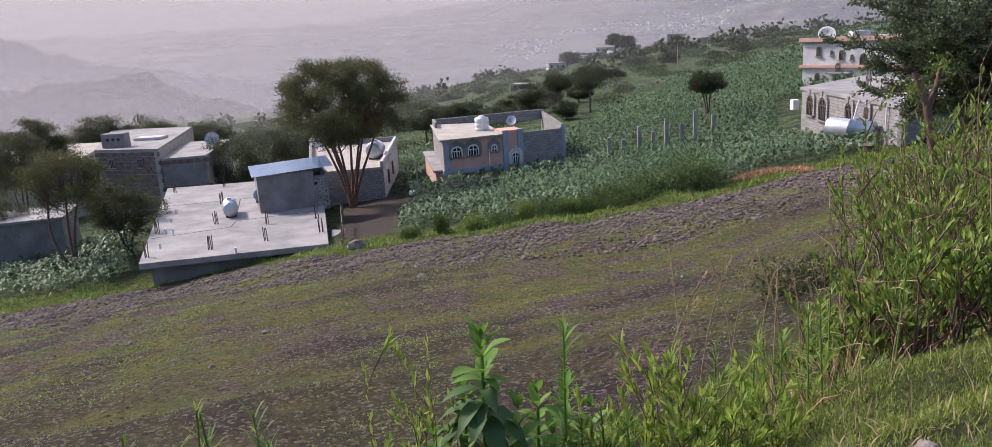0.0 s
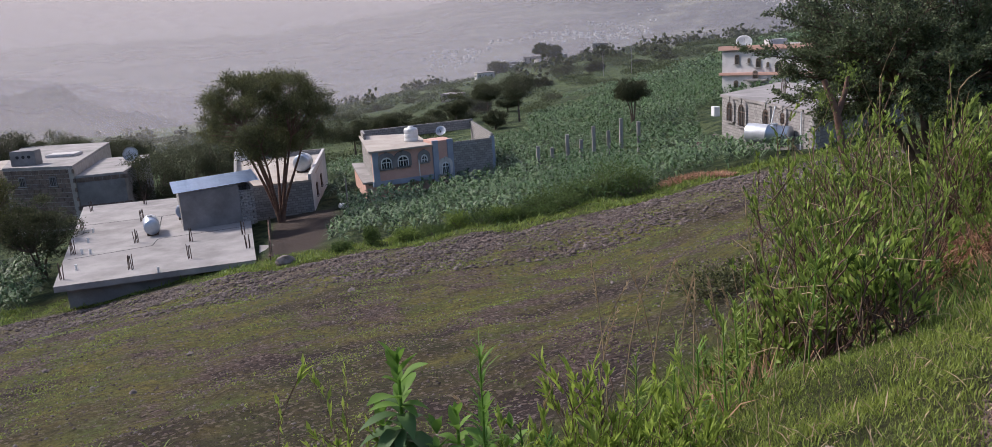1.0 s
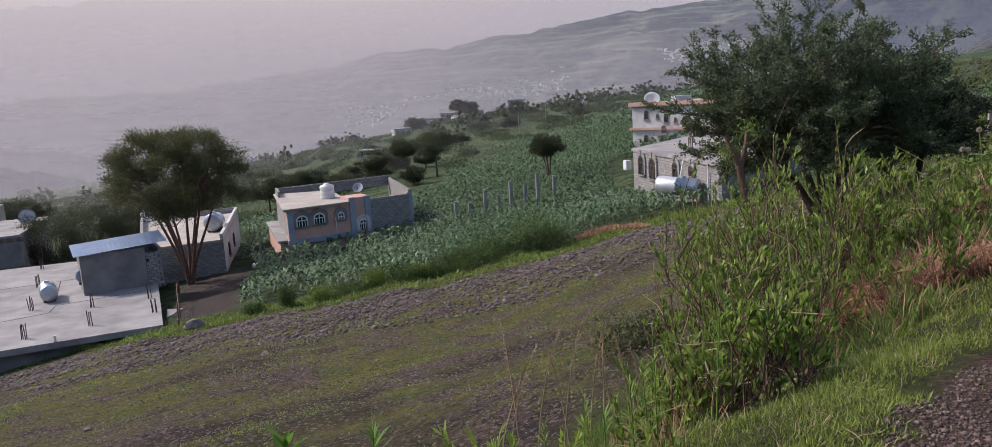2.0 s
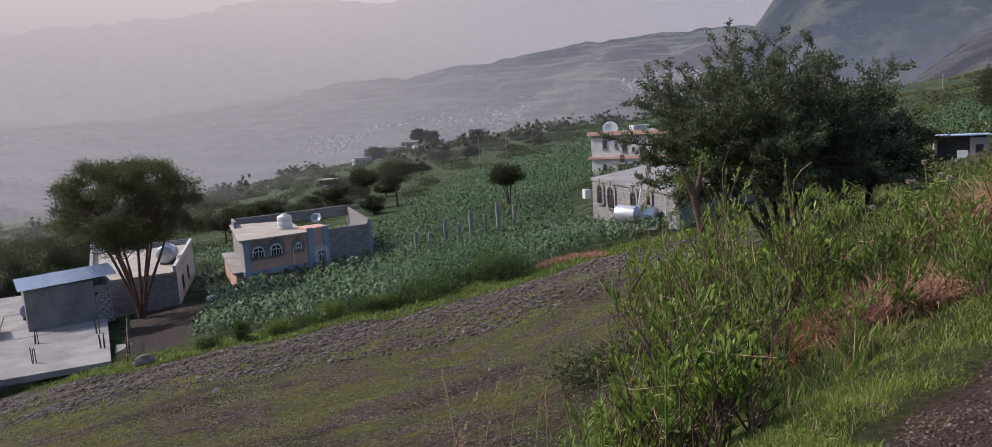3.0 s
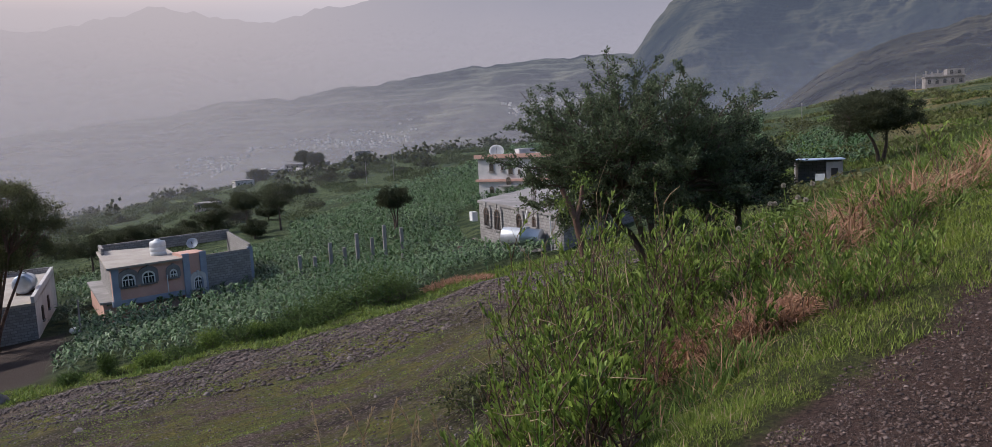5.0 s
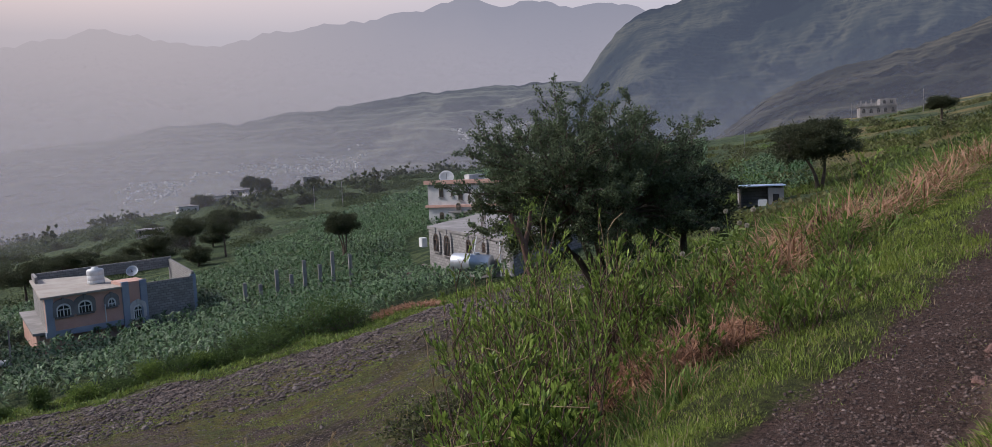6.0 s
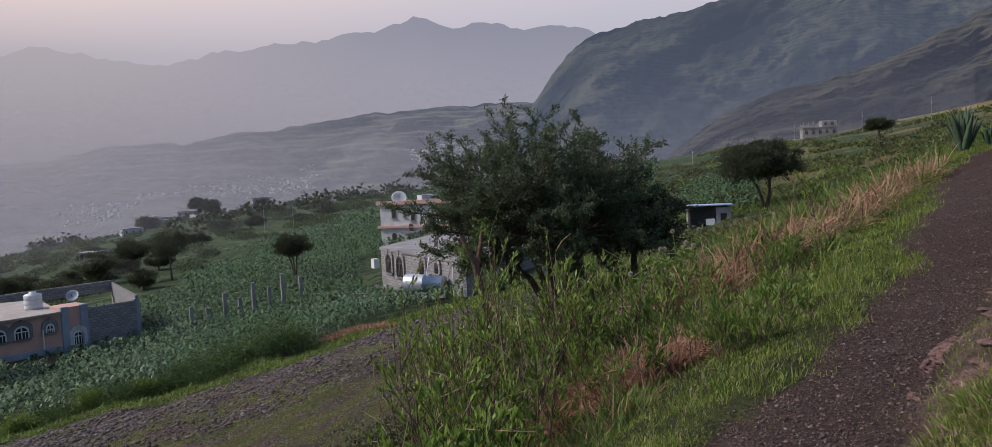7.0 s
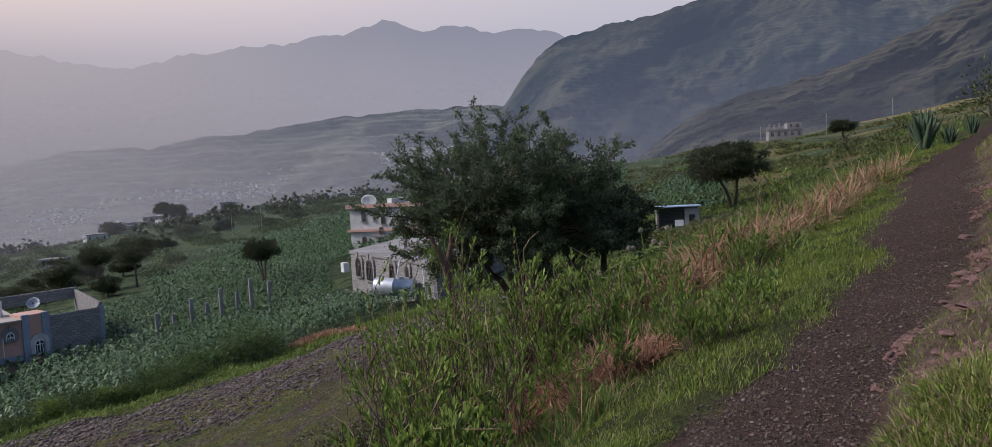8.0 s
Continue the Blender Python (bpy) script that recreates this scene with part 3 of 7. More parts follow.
def mountain(name, line, dist, depth, foot, material, label, rough=0.03, seed=1, gullies=0.5):
    """A range: its skyline as bearing and height in degrees, so far away, its face falling towards the valley."""
    rng = np.random.default_rng(seed)
    az = np.linspace(line[0][0], line[-1][0], 320)
    el = np.interp(az, [p[0] for p in line], [p[1] for p in line])
    ph = rng.uniform(0, 6.28, 20)
    el = el + sum(rough * 5.5 / (k + 2) * np.sin(az * (0.9 * k + 1.3) + ph[k]) for k in range(14))
    rows = 80
    s = np.linspace(0, 1, rows)[:, None]
    a = np.radians(az)[None]
    top = np.tan(np.radians(el))[None] * dist
    px, py = a * dist + 37 * seed + 0 * s, s * depth * 1.3 + 0 * a
    near = np.stack([px + 0 * py, py * 0.8, 0 * px + 0 * py], -1).reshape(-1, 3) / (dist * 0.13)
    relief = np.array([noise.fractal(Vector(q) + Vector((0, 0, seed)), 0.9, 2.1, 6) for q in near]).reshape(px.shape) * 1.1
    d = dist - depth * s + gullies * depth * 0.45 * relief * np.sin(np.pi * np.clip(s * 1.1, 0, 1)) ** 0.7
    z = foot + (top - foot) * (1 - s) ** 1.15 + gullies * 0.10 * (top - foot) * relief * np.sin(np.pi * s)
    v = np.stack([d * np.sin(a), d * np.cos(a), EYE + z + 0 * a], -1).reshape(-1, 3)
    na = len(az)
    i, j = np.meshgrid(np.arange(rows - 1), np.arange(na - 1), indexing="ij")
    f = np.stack([i * na + j, i * na + j + 1, (i + 1) * na + j + 1, (i + 1) * na + j], -1).reshape(-1, 4)
    ob = new(name, mesh_np(name, v, f, material, True))
    return tagged(ob, label, "mountain", kind="structure")


def sky_band():
    """The low sky: lit haze with a warm glow where the sun sets, greyer to the right of it."""
    az, el = np.radians(np.linspace(-110, 120, 90))[None], np.radians(np.linspace(-6, 34, 24))[:, None]
    v = np.stack([4800 * np.sin(az) * np.cos(el), 4800 * np.cos(az) * np.cos(el), EYE + 4800 * np.sin(el) + 0 * az], -1).reshape(-1, 3)
    i, j = np.meshgrid(np.arange(23), np.arange(89), indexing="ij")
    f = np.stack([i * 90 + j, i * 90 + j + 1, i * 90 + j + 91, i * 90 + j + 90], -1).reshape(-1, 4)
    m, nt, b = nodes_of("evening_sky")
    geo = nt.nodes.new("ShaderNodeNewGeometry")
    sep = nt.nodes.new("ShaderNodeSeparateXYZ")
    nt.links.new(geo.outputs["Position"], sep.inputs[0])
    height = maths(nt, "DIVIDE", sep.outputs[2], 1500.0)
    warm = ramp(nt, height, [(0.3, (0.29, 0.255, 0.26)), (0.5, (0.345, 0.295, 0.295)), (0.62, (0.48, 0.385, 0.36)), (0.72, (0.58, 0.455, 0.40)), (1.0, (0.60, 0.53, 0.53))])
    cool = ramp(nt, height, [(0.3, (0.30, 0.29, 0.32)), (0.7, (0.42, 0.38, 0.40)), (1.0, (0.52, 0.49, 0.53))])
    side = maths(nt, "ADD", maths(nt, "DIVIDE", sep.outputs[0], 3600.0), maths(nt, "MULTIPLY", noise_of(nt, 0.0012, 5), 0.3), True)
    e = nt.nodes.new("ShaderNodeEmission")
    nt.links.new(mixed(nt, side, warm, cool), e.inputs["Color"])
    e.inputs["Strength"].default_value = 1.15
    nt.links.new(e.outputs[0], nt.nodes["Material Output"].inputs["Surface"])
    return tagged(new("backdrop_sky", mesh_np("backdrop_sky", v, f, m, True)), "pale pink and grey evening sky", "sky", kind="structure")


sky_band()
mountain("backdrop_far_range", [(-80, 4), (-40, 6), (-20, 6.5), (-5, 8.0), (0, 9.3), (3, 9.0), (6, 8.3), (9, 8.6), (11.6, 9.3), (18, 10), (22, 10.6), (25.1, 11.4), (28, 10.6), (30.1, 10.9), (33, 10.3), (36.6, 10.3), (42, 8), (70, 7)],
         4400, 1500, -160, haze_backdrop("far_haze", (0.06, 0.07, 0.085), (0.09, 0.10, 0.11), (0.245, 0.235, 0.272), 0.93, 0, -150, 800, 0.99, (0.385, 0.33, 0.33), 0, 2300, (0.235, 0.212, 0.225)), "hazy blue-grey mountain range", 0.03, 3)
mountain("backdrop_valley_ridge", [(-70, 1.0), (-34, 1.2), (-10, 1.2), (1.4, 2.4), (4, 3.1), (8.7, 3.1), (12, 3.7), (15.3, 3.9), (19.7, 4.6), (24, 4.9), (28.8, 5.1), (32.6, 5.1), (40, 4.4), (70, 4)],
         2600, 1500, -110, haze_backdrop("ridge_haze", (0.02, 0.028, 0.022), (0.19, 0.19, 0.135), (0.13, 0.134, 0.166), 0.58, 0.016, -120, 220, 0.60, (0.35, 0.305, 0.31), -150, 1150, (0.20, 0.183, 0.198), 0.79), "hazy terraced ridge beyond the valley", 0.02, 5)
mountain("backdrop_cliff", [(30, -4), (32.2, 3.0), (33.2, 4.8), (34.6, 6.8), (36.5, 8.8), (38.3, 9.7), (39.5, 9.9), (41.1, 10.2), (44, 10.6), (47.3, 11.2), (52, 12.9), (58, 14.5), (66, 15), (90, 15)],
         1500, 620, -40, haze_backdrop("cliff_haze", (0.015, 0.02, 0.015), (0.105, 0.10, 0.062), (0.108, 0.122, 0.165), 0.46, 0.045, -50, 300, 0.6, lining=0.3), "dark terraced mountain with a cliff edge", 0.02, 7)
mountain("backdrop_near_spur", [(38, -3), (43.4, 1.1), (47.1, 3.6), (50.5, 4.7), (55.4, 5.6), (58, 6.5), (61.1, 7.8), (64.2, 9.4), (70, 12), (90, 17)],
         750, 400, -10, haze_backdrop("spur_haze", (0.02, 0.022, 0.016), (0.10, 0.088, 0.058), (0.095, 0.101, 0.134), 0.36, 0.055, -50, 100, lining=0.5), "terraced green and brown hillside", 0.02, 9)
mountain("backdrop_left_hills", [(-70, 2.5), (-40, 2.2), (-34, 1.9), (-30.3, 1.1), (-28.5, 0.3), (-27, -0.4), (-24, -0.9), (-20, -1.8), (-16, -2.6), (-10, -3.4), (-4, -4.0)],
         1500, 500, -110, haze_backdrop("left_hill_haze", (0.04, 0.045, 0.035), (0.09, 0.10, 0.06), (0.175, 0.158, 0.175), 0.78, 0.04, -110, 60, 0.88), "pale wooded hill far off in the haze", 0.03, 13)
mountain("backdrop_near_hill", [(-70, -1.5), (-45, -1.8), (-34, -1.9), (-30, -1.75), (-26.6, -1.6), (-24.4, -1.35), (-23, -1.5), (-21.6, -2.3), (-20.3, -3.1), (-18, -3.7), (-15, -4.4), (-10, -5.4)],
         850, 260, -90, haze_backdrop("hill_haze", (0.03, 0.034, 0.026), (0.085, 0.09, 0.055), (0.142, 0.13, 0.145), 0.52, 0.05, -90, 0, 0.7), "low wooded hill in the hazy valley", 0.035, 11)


# translucent curved sheets stand in for the valley haze, thicker the farther one sees
def haze_veil(r, share, top):
    az = np.radians(np.linspace(-100, 62, 120))[None]
    z = np.linspace(-140, top, 12)[:, None]
    v = np.stack([r * np.sin(az) + 0 * z, r * np.cos(az) + 0 * z, z + 0 * az], -1).reshape(-1, 3)
    i, j = np.meshgrid(np.arange(11), np.arange(119), indexing="ij")
    f = np.stack([i * 120 + j, i * 120 + j + 1, i * 120 + j + 121, i * 120 + j + 120], -1).reshape(-1, 4)
    m, nt, b = nodes_of("valley_haze")
    geo = nt.nodes.new("ShaderNodeNewGeometry")
    sep = nt.nodes.new("ShaderNodeSeparateXYZ")
    nt.links.new(geo.outputs["Position"], sep.inputs[0])
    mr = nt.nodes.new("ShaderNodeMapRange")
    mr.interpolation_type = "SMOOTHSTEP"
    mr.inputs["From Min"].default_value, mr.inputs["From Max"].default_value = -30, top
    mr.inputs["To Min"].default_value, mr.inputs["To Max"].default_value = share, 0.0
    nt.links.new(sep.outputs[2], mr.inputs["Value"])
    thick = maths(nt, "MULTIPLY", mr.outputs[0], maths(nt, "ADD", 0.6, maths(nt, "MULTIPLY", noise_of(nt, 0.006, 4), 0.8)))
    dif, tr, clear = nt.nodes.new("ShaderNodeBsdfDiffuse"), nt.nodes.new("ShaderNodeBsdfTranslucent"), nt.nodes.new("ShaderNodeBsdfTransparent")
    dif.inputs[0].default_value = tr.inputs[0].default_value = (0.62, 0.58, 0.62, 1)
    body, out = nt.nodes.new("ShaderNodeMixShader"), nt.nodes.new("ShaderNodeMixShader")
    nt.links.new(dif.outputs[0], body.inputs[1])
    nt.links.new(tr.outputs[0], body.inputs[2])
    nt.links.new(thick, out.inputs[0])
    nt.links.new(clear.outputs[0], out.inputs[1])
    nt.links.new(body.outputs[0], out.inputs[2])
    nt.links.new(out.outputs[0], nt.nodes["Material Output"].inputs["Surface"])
    return tagged(new("backdrop_haze_sheet", mesh_np("backdrop_haze_sheet", v, f, m, True)), "translucent sheet standing in for evening haze over the valley", "haze", kind="structure")


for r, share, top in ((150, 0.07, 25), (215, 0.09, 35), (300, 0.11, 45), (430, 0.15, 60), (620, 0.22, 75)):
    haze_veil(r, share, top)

# ---- houses ----
def wall_panel(bm, a, b, z0, z1, thick=0.25):
    """A straight wall on the line a-b, its thickness to the left of the way from a to b."""
    (ax, ay), (bx, by) = a, b
    l = math.hypot(bx - ax, by - ay)
    nx, ny = -(by - ay) / l * thick, (bx - ax) / l * thick
    return prism(bm, [(ax, ay), (bx, by), (bx + nx, by + ny), (ax + nx, ay + ny)], z0, z1)


def along(a, b, s, z, out=0.0):
    """The pose of a thing set on the wall a-b, s metres from a; its x along the wall, its -y outward (right of a-b)."""
    (ax, ay), (bx, by) = a, b
    l = math.hypot(bx - ax, by - ay)
    ux, uy = (bx - ax) / l, (by - ay) / l
    return Matrix.Translation((ax + ux * s + uy * out, ay + uy * s - ux * out, z)) @ Matrix.Rotation(math.atan2(uy, ux), 4, "Z")


def arch_outline(w, h, rise, n=10):
    pts = [(-w / 2, 0), (w / 2, 0)]
    for i in range(n + 1):
        t = math.pi * i / n
        pts.append((w / 2 * math.cos(t), h - rise + rise * math.sin(t)))
    return pts


def plate(pts, y0, y1):
    """An upright plate with that outline in x and z, from y0 to y1."""
    bm = bmesh.new()
    a = [bm.verts.new((x, y0, z)) for x, z in pts]
    b = [bm.verts.new((x, y1, z)) for x, z in pts]
    bm.faces.new(a)
    bm.faces.new(b[::-1])
    for i in range(len(pts)):
        j = (i + 1) % len(pts)
        bm.faces.new((a[i], b[i], b[j], a[j]))
    return bm


def ring(outer, inner, y0, y1):
    bm = bmesh.new()
    n = len(outer)
    q = [[bm.verts.new((x, y, z)) for x, z in pts] for pts in (outer, inner) for y in (y0, y1)]
    for i in range(n):
        j = (i + 1) % n
        bm.faces.new((q[0][i], q[0][j], q[2][j], q[2][i]))
        bm.faces.new((q[1][i], q[3][i], q[3][j], q[1][j]))
        bm.faces.new((q[0][i], q[1][i], q[1][j], q[0][j]))
        bm.faces.new((q[2][i], q[2][j], q[3][j], q[3][i]))
    return bm


def arched_window(parent, m, w=1.0, h=1.3, rise=None, frame_mat=None, surround=None, bars=True, pane=None):
    """A window in its surround: pane, frame with glazing bars, sill, and a raised moulding where there is one."""
    rise = w / 2 if rise is None else rise
    win = new("window")
    win.parent = parent
    win.matrix_basis = m
    part("pane", plate(arch_outline(w, h, rise), -0.03, 0.02), pane or GLASS, win)
    fr = ring(arch_outline(w + 0.04, h + 0.04, rise), arch_outline(w - 0.14, h - 0.1, rise * 0.86), -0.08, 0.0)
    if bars:
        box(fr, -0.035, 0.035, -0.075, 0, 0.02, h - 0.03)
        box(fr, -w / 2, w / 2, -0.075, 0, h - rise - 0.035, h - rise + 0.035)
        box(fr, -w / 4 - 0.02, -w / 4 + 0.02, -0.07, 0, 0.02, h - rise)
        box(fr, w / 4 - 0.02, w / 4 + 0.02, -0.07, 0, 0.02, h - rise)
    part("window_frame", fr, frame_mat or PAINT_WHITE, win)
    if surround:
        part("surround", ring(arch_outline(w + 0.55, h + 0.42, rise + 0.1), arch_outline(w + 0.06, h + 0.05, rise), -0.12, 0.02), surround, win)
        part("keystone", a_box(-0.1, 0.1, -0.18, 0.0, h + 0.1, h + 0.5, bevel=0.02), surround, win)
    part("window_sill", a_box(-w / 2 - 0.15, w / 2 + 0.15, -0.16, 0.02, -0.14, -0.02, bevel=0.015), surround or CONCRETE, win)
    return win


def cyl(bm, r, l, seg=28, m=Matrix(), r2=None):
    bmesh.ops.create_cone(bm, cap_ends=True, segments=seg, radius1=r, radius2=r if r2 is None else r2, depth=l, matrix=m)
    return bm


def lying_tank(name, m, r, l, label, legs=True, material=None):
    t = new(name)
    t.matrix_basis = m
    tagged(t, label, "water tank")
    bm = bmesh.new()
    prof = [(-l / 2, 0.02), (-l / 2 - 0.0, r * 0.55), (-l / 2 + 0.10 * r, r * 0.96), (-l / 2 + 0.16 * r, r), (-0.02, r), (-0.015, r * 1.025), (0.015, r * 1.025), (0.02, r), (l / 2 - 0.16 * r, r), (l / 2 - 0.1 * r, r * 0.96), (l / 2, r * 0.55), (l / 2, 0.02)]
    seg = 28
    rings = [[bm.verts.new((x, q * math.cos(2 * math.pi * k / seg), r + 0.12 + q * math.sin(2 * math.pi * k / seg))) for k in range(seg)] for x, q in prof]
    for a, b in zip(rings, rings[1:]):
        for k in range(seg):
            bm.faces.new((a[k], a[(k + 1) % seg], b[(k + 1) % seg], b[k]))
    bm.faces.new(rings[0])
    bm.faces.new(rings[-1][::-1])
    part("body", bm, material or METAL, t, smooth=True)
    part("hatch", cyl(bmesh.new(), r * 0.3, 0.14, 20, Matrix.Translation((0.12 * l, 0, 2 * r + 0.16))), METAL, t)
    if legs:
        for sx in (-0.32, 0.32):
            part("cradle", a_box(sx * l - 0.04, sx * l + 0.04, -r * 0.7, r * 0.7, 0, 0.32, bevel=0.01), IRON, t)
    return t


def dish(name, x, y, z, r, az, el, label, mat=None):
    """A satellite dish on its mast."""
    d = thing(name, x, y, z, label, "satellite dish", "satellite dishes")
    part("mast", cyl(bmesh.new(), 0.03, 1.0, 10, Matrix.Translation((0, 0, 0.5))), IRON, d)
    bm = bmesh.new()
    seg, rows = 28, []
    for i in range(6):
        q = r * i / 5
        rows.append([bm.verts.new((q * math.cos(2 * math.pi * k / seg), q * math.sin(2 * math.pi * k / seg), 0.22 * r * (i / 5) ** 2)) for k in range(seg)] if i else [bm.verts.new((0, 0, 0))])
    for k in range(seg):
        bm.faces.new((rows[0][0], rows[1][k], rows[1][(k + 1) % seg]))
        for a, b in zip(rows[1:], rows[2:]):
            bm.faces.new((a[k], b[k], b[(k + 1) % seg], a[(k + 1) % seg]))
    bmesh.ops.solidify(bm, geom=bm.faces[:], thickness=0.025)
    bm.transform(Matrix.Translation((0, 0, 1.0)) @ Matrix.Rotation(radians(-az), 4, "Z") @ Matrix.Rotation(radians(-(90 - el)), 4, "X"))
    part("reflector", bm, mat or METAL, d, smooth=True)
    way = Matrix.Rotation(radians(-az), 3, "Z") @ Matrix.Rotation(radians(el), 3, "X") @ Vector((0, 1, 0))
    p0, p1 = Vector((0, 0, 1.0)) + 0.02 * way, Vector((0, 0, 1.0)) + way * r * 0.95
    part("feed_arm", tubes("feed_arm", [([p0 - Vector((0, 0, 0.3)), (p0 + p1) / 2 - Vector((0, 0, 0.12)), p1], [0.018, 0.018, 0.03])], IRON), None, d)
    return d


def rebar(x, y, z, n, h, label="upright bars of rusty iron cast in the concrete roof", seed=0):
    rng = random.Random(seed)
    t = thing("starter_bars", x, y, z, label, "steel bars", "starter bars")
    for k in range(n):
        ox, oy = (k % 2) * 0.2 - 0.1, (k // 2) * 0.2 - 0.1
        lx, ly = rng.uniform(-0.06, 0.06), rng.uniform(-0.06, 0.06)
        part("bar", tubes("bar", [([(ox, oy, -0.05), (ox + lx * 0.4, oy + ly * 0.4, h * 0.5), (ox + lx, oy + ly, h * rng.uniform(0.85, 1.1))], [0.03] * 3)], IRON, 5), None, t)
    return t


# the flat concrete roof level with the bare ground, and the shed on it
SLAB = [(-21.2, 44.1), (-10.4, 46.3), (-16.0, 71.3), (-29.6, 69.5)]
SLAB_Z = -10.65
slab_house = thing("slab_house", -19, 57, SLAB_Z - 3.2, "low concrete house with a bare flat roof slab", "house")


def local(pts, ob):
    ox, oy = ob.matrix_basis.translation.x, ob.matrix_basis.translation.y
    return [(x - ox, y - oy) for x, y in pts]


_s = local(SLAB, slab_house)
part("roof", prism(bmesh.new(), _s, 2.85, 3.2), CONCRETE, slab_house, "bare pale concrete roof slab")
# walls set back, in darker concrete that deepens the shade under the slab
_in = [(x * 0.88, y * 0.93) for x, y in _s]
for a, b in zip(_in, _in[1:] + _in[:1]):
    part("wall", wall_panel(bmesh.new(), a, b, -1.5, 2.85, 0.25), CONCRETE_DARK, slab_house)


def shed_on_roof():
    a, b = (-17.4, 56.3), (-13.6, 57.7)
    ang = math.degrees(math.atan2(b[1] - a[1], b[0] - a[0]))
    s = thing("roof_shed", a[0], a[1], SLAB_Z, "grey plastered block shed with a sloping zinc roof", "shed", rz=ang)
    w = 5.2
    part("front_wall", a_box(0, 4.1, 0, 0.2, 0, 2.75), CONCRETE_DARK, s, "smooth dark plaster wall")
    for r in range(12):
        for c in range(2 + r % 2):
            x0 = 4.12 + c * 0.42 - (0.2 if r % 2 else 0)
            x0 = max(x0, 4.12)
            x1 = min(4.12 + (c + 1) * 0.42 - (0.2 if r % 2 else 0), 5.15) - 0.02
            if x1 - x0 > 0.08 and not (r == 9 and c == 0):
                part("block", a_box(x0, x1, 0.02 + 0.02 * ((r * 3 + c) % 2), 0.2, r * 0.22 - 0.3, r * 0.22 - 0.09, bevel=0.012), BLOCK, s)
    part("side_wall", a_box(0, 0.2, 0.2, 2.6, 0, 2.5), BLOCK, s)
    part("side_wall", a_box(5.0, 5.2, 0.2, 2.6, -0.3, 2.6), BLOCK, s)
    part("back_wall", a_box(0, 5.2, 2.6, 2.8, -0.3, 3.0), BLOCK, s)
    bm = bmesh.new()
    n = 40
    top = []
    for k in range(n + 1):
        x = -0.35 + (w + 0.75) * k / n
        z = 0.005 * math.cos(k * math.pi)
        top.append([bm.verts.new((x, -0.35, 2.82 + z + 0.10 * x / w * 2)), bm.verts.new((x, 2.9, 3.2 + z + 0.10 * x / w * 2))])
    for p, q in zip(top, top[1:]):
        bm.faces.new((p[0], q[0], q[1], p[1]))
    bmesh.ops.solidify(bm, geom=bm.faces[:], thickness=0.05)
    part("roof", bm, SHEET, s, "zinc sheet roof tinted with reflected sky blue")
    return s


shed_on_roof()
lying_tank("water_tank", pose(-19.6, 56.3, SLAB_Z, 0, 0, 110), 0.53, 2.4, "small galvanised steel water tank lying on the roof slab")
for k, (x, y, n) in enumerate([(-17.8, 46.6, 4), (-14.7, 48.0, 3), (-15.9, 52.7, 3), (-11.5, 49.5, 4), (-19.8, 53.6, 4), (-21.3, 45.6, 3), (-23.2, 51.7, 4), (-25.6, 59.4, 3), (-27.9, 67.0, 3), (-24.0, 68.4, 3), (-21.8, 60.9, 4), (-12.6, 53.5, 3)]):
    rebar(x, y, SLAB_Z, n, 0.9, seed=k)


def seam(pts, w=0.07):
    """A dark construction joint in the slab."""
    bm = bmesh.new()
    for (ax, ay), (bx, by) in zip(pts, pts[1:]):
        l = math.hypot(bx - ax, by - ay)
        nx, ny = -(by - ay) / l * w / 2, (bx - ax) / l * w / 2
        prism(bm, [(ax - nx, ay - ny), (bx - nx, by - ny), (bx + nx, by + ny), (ax + nx, ay + ny)], 3.19, 3.206)
    return bm


for line in ([(-26.4, 61.1), (-22.3, 62.0), (-17.5, 63.4)], [(-23.1, 50.3), (-18.4, 52.4), (-18.6, 54.3), (-13.0, 56.1)], [(-19.2, 56.3), (-20.8, 62.4)]):
    part("seam", seam(local(line, slab_house)), DARK, slab_house, "dark construction joint")
for x, y in ((-23.5, 54.9), (-24.4, 58.1), (-22.6, 51.6), (-22.0, 51.4), (-21.3, 47.5), (-15.8, 45.3)):
    bm = cyl(bmesh.new(), 0.07, 0.35, 10, Matrix.Translation((*local([(x, y)], slab_house)[0], 3.37)))
    part("pipe_stub", bm, PAINT_WHITE, slab_house, "short white pipe stub")
part("step", prism(bmesh.new(), local([(-10.3, 46.4), (-9.1, 46.2), (-10.3, 51.6), (-11.3, 51.8)], slab_house), 1.5, 2.75), CONCRETE, slab_house, "concrete strip beside the roof")
barrel = lying_tank("water_tank", pose(-17.75, 57.9, SLAB_Z + 0.55, 0, 0, 104), 0.5, 0.9, "dark blue round tank on a stand beside the shed", True, BLUE)
for k, (x, y) in enumerate([(-9.4, 45.6), (-9.9, 48.6), (-10.6, 52.0), (-11.4, 56.5)]):
    z = ground_z(x, y)
    t = thing("fence_post", x, y, z, "thin weathered timber fence post beside the ploughed plot", "fence post", "fence posts")
    part("shaft", tubes("shaft", [([(0, 0, -0.3), (0.02, 0, 0.7), (0.05, 0.02, 1.5)], [0.05, 0.045, 0.04])], WOOD, 6), None, t)
_f = thing("fence_rail", -9.9, 48.6, ground_z(-9.9, 48.6), "pale pole laid along the edge of the ploughed plot", "rail")
part("pole", tubes("pole", [([(0.55, -3.3, 0.75), (0, 0, 0.95), (-1.6, 8, 0.55)], [0.06, 0.055, 0.05])], BARK_PALE, 6), None, _f)


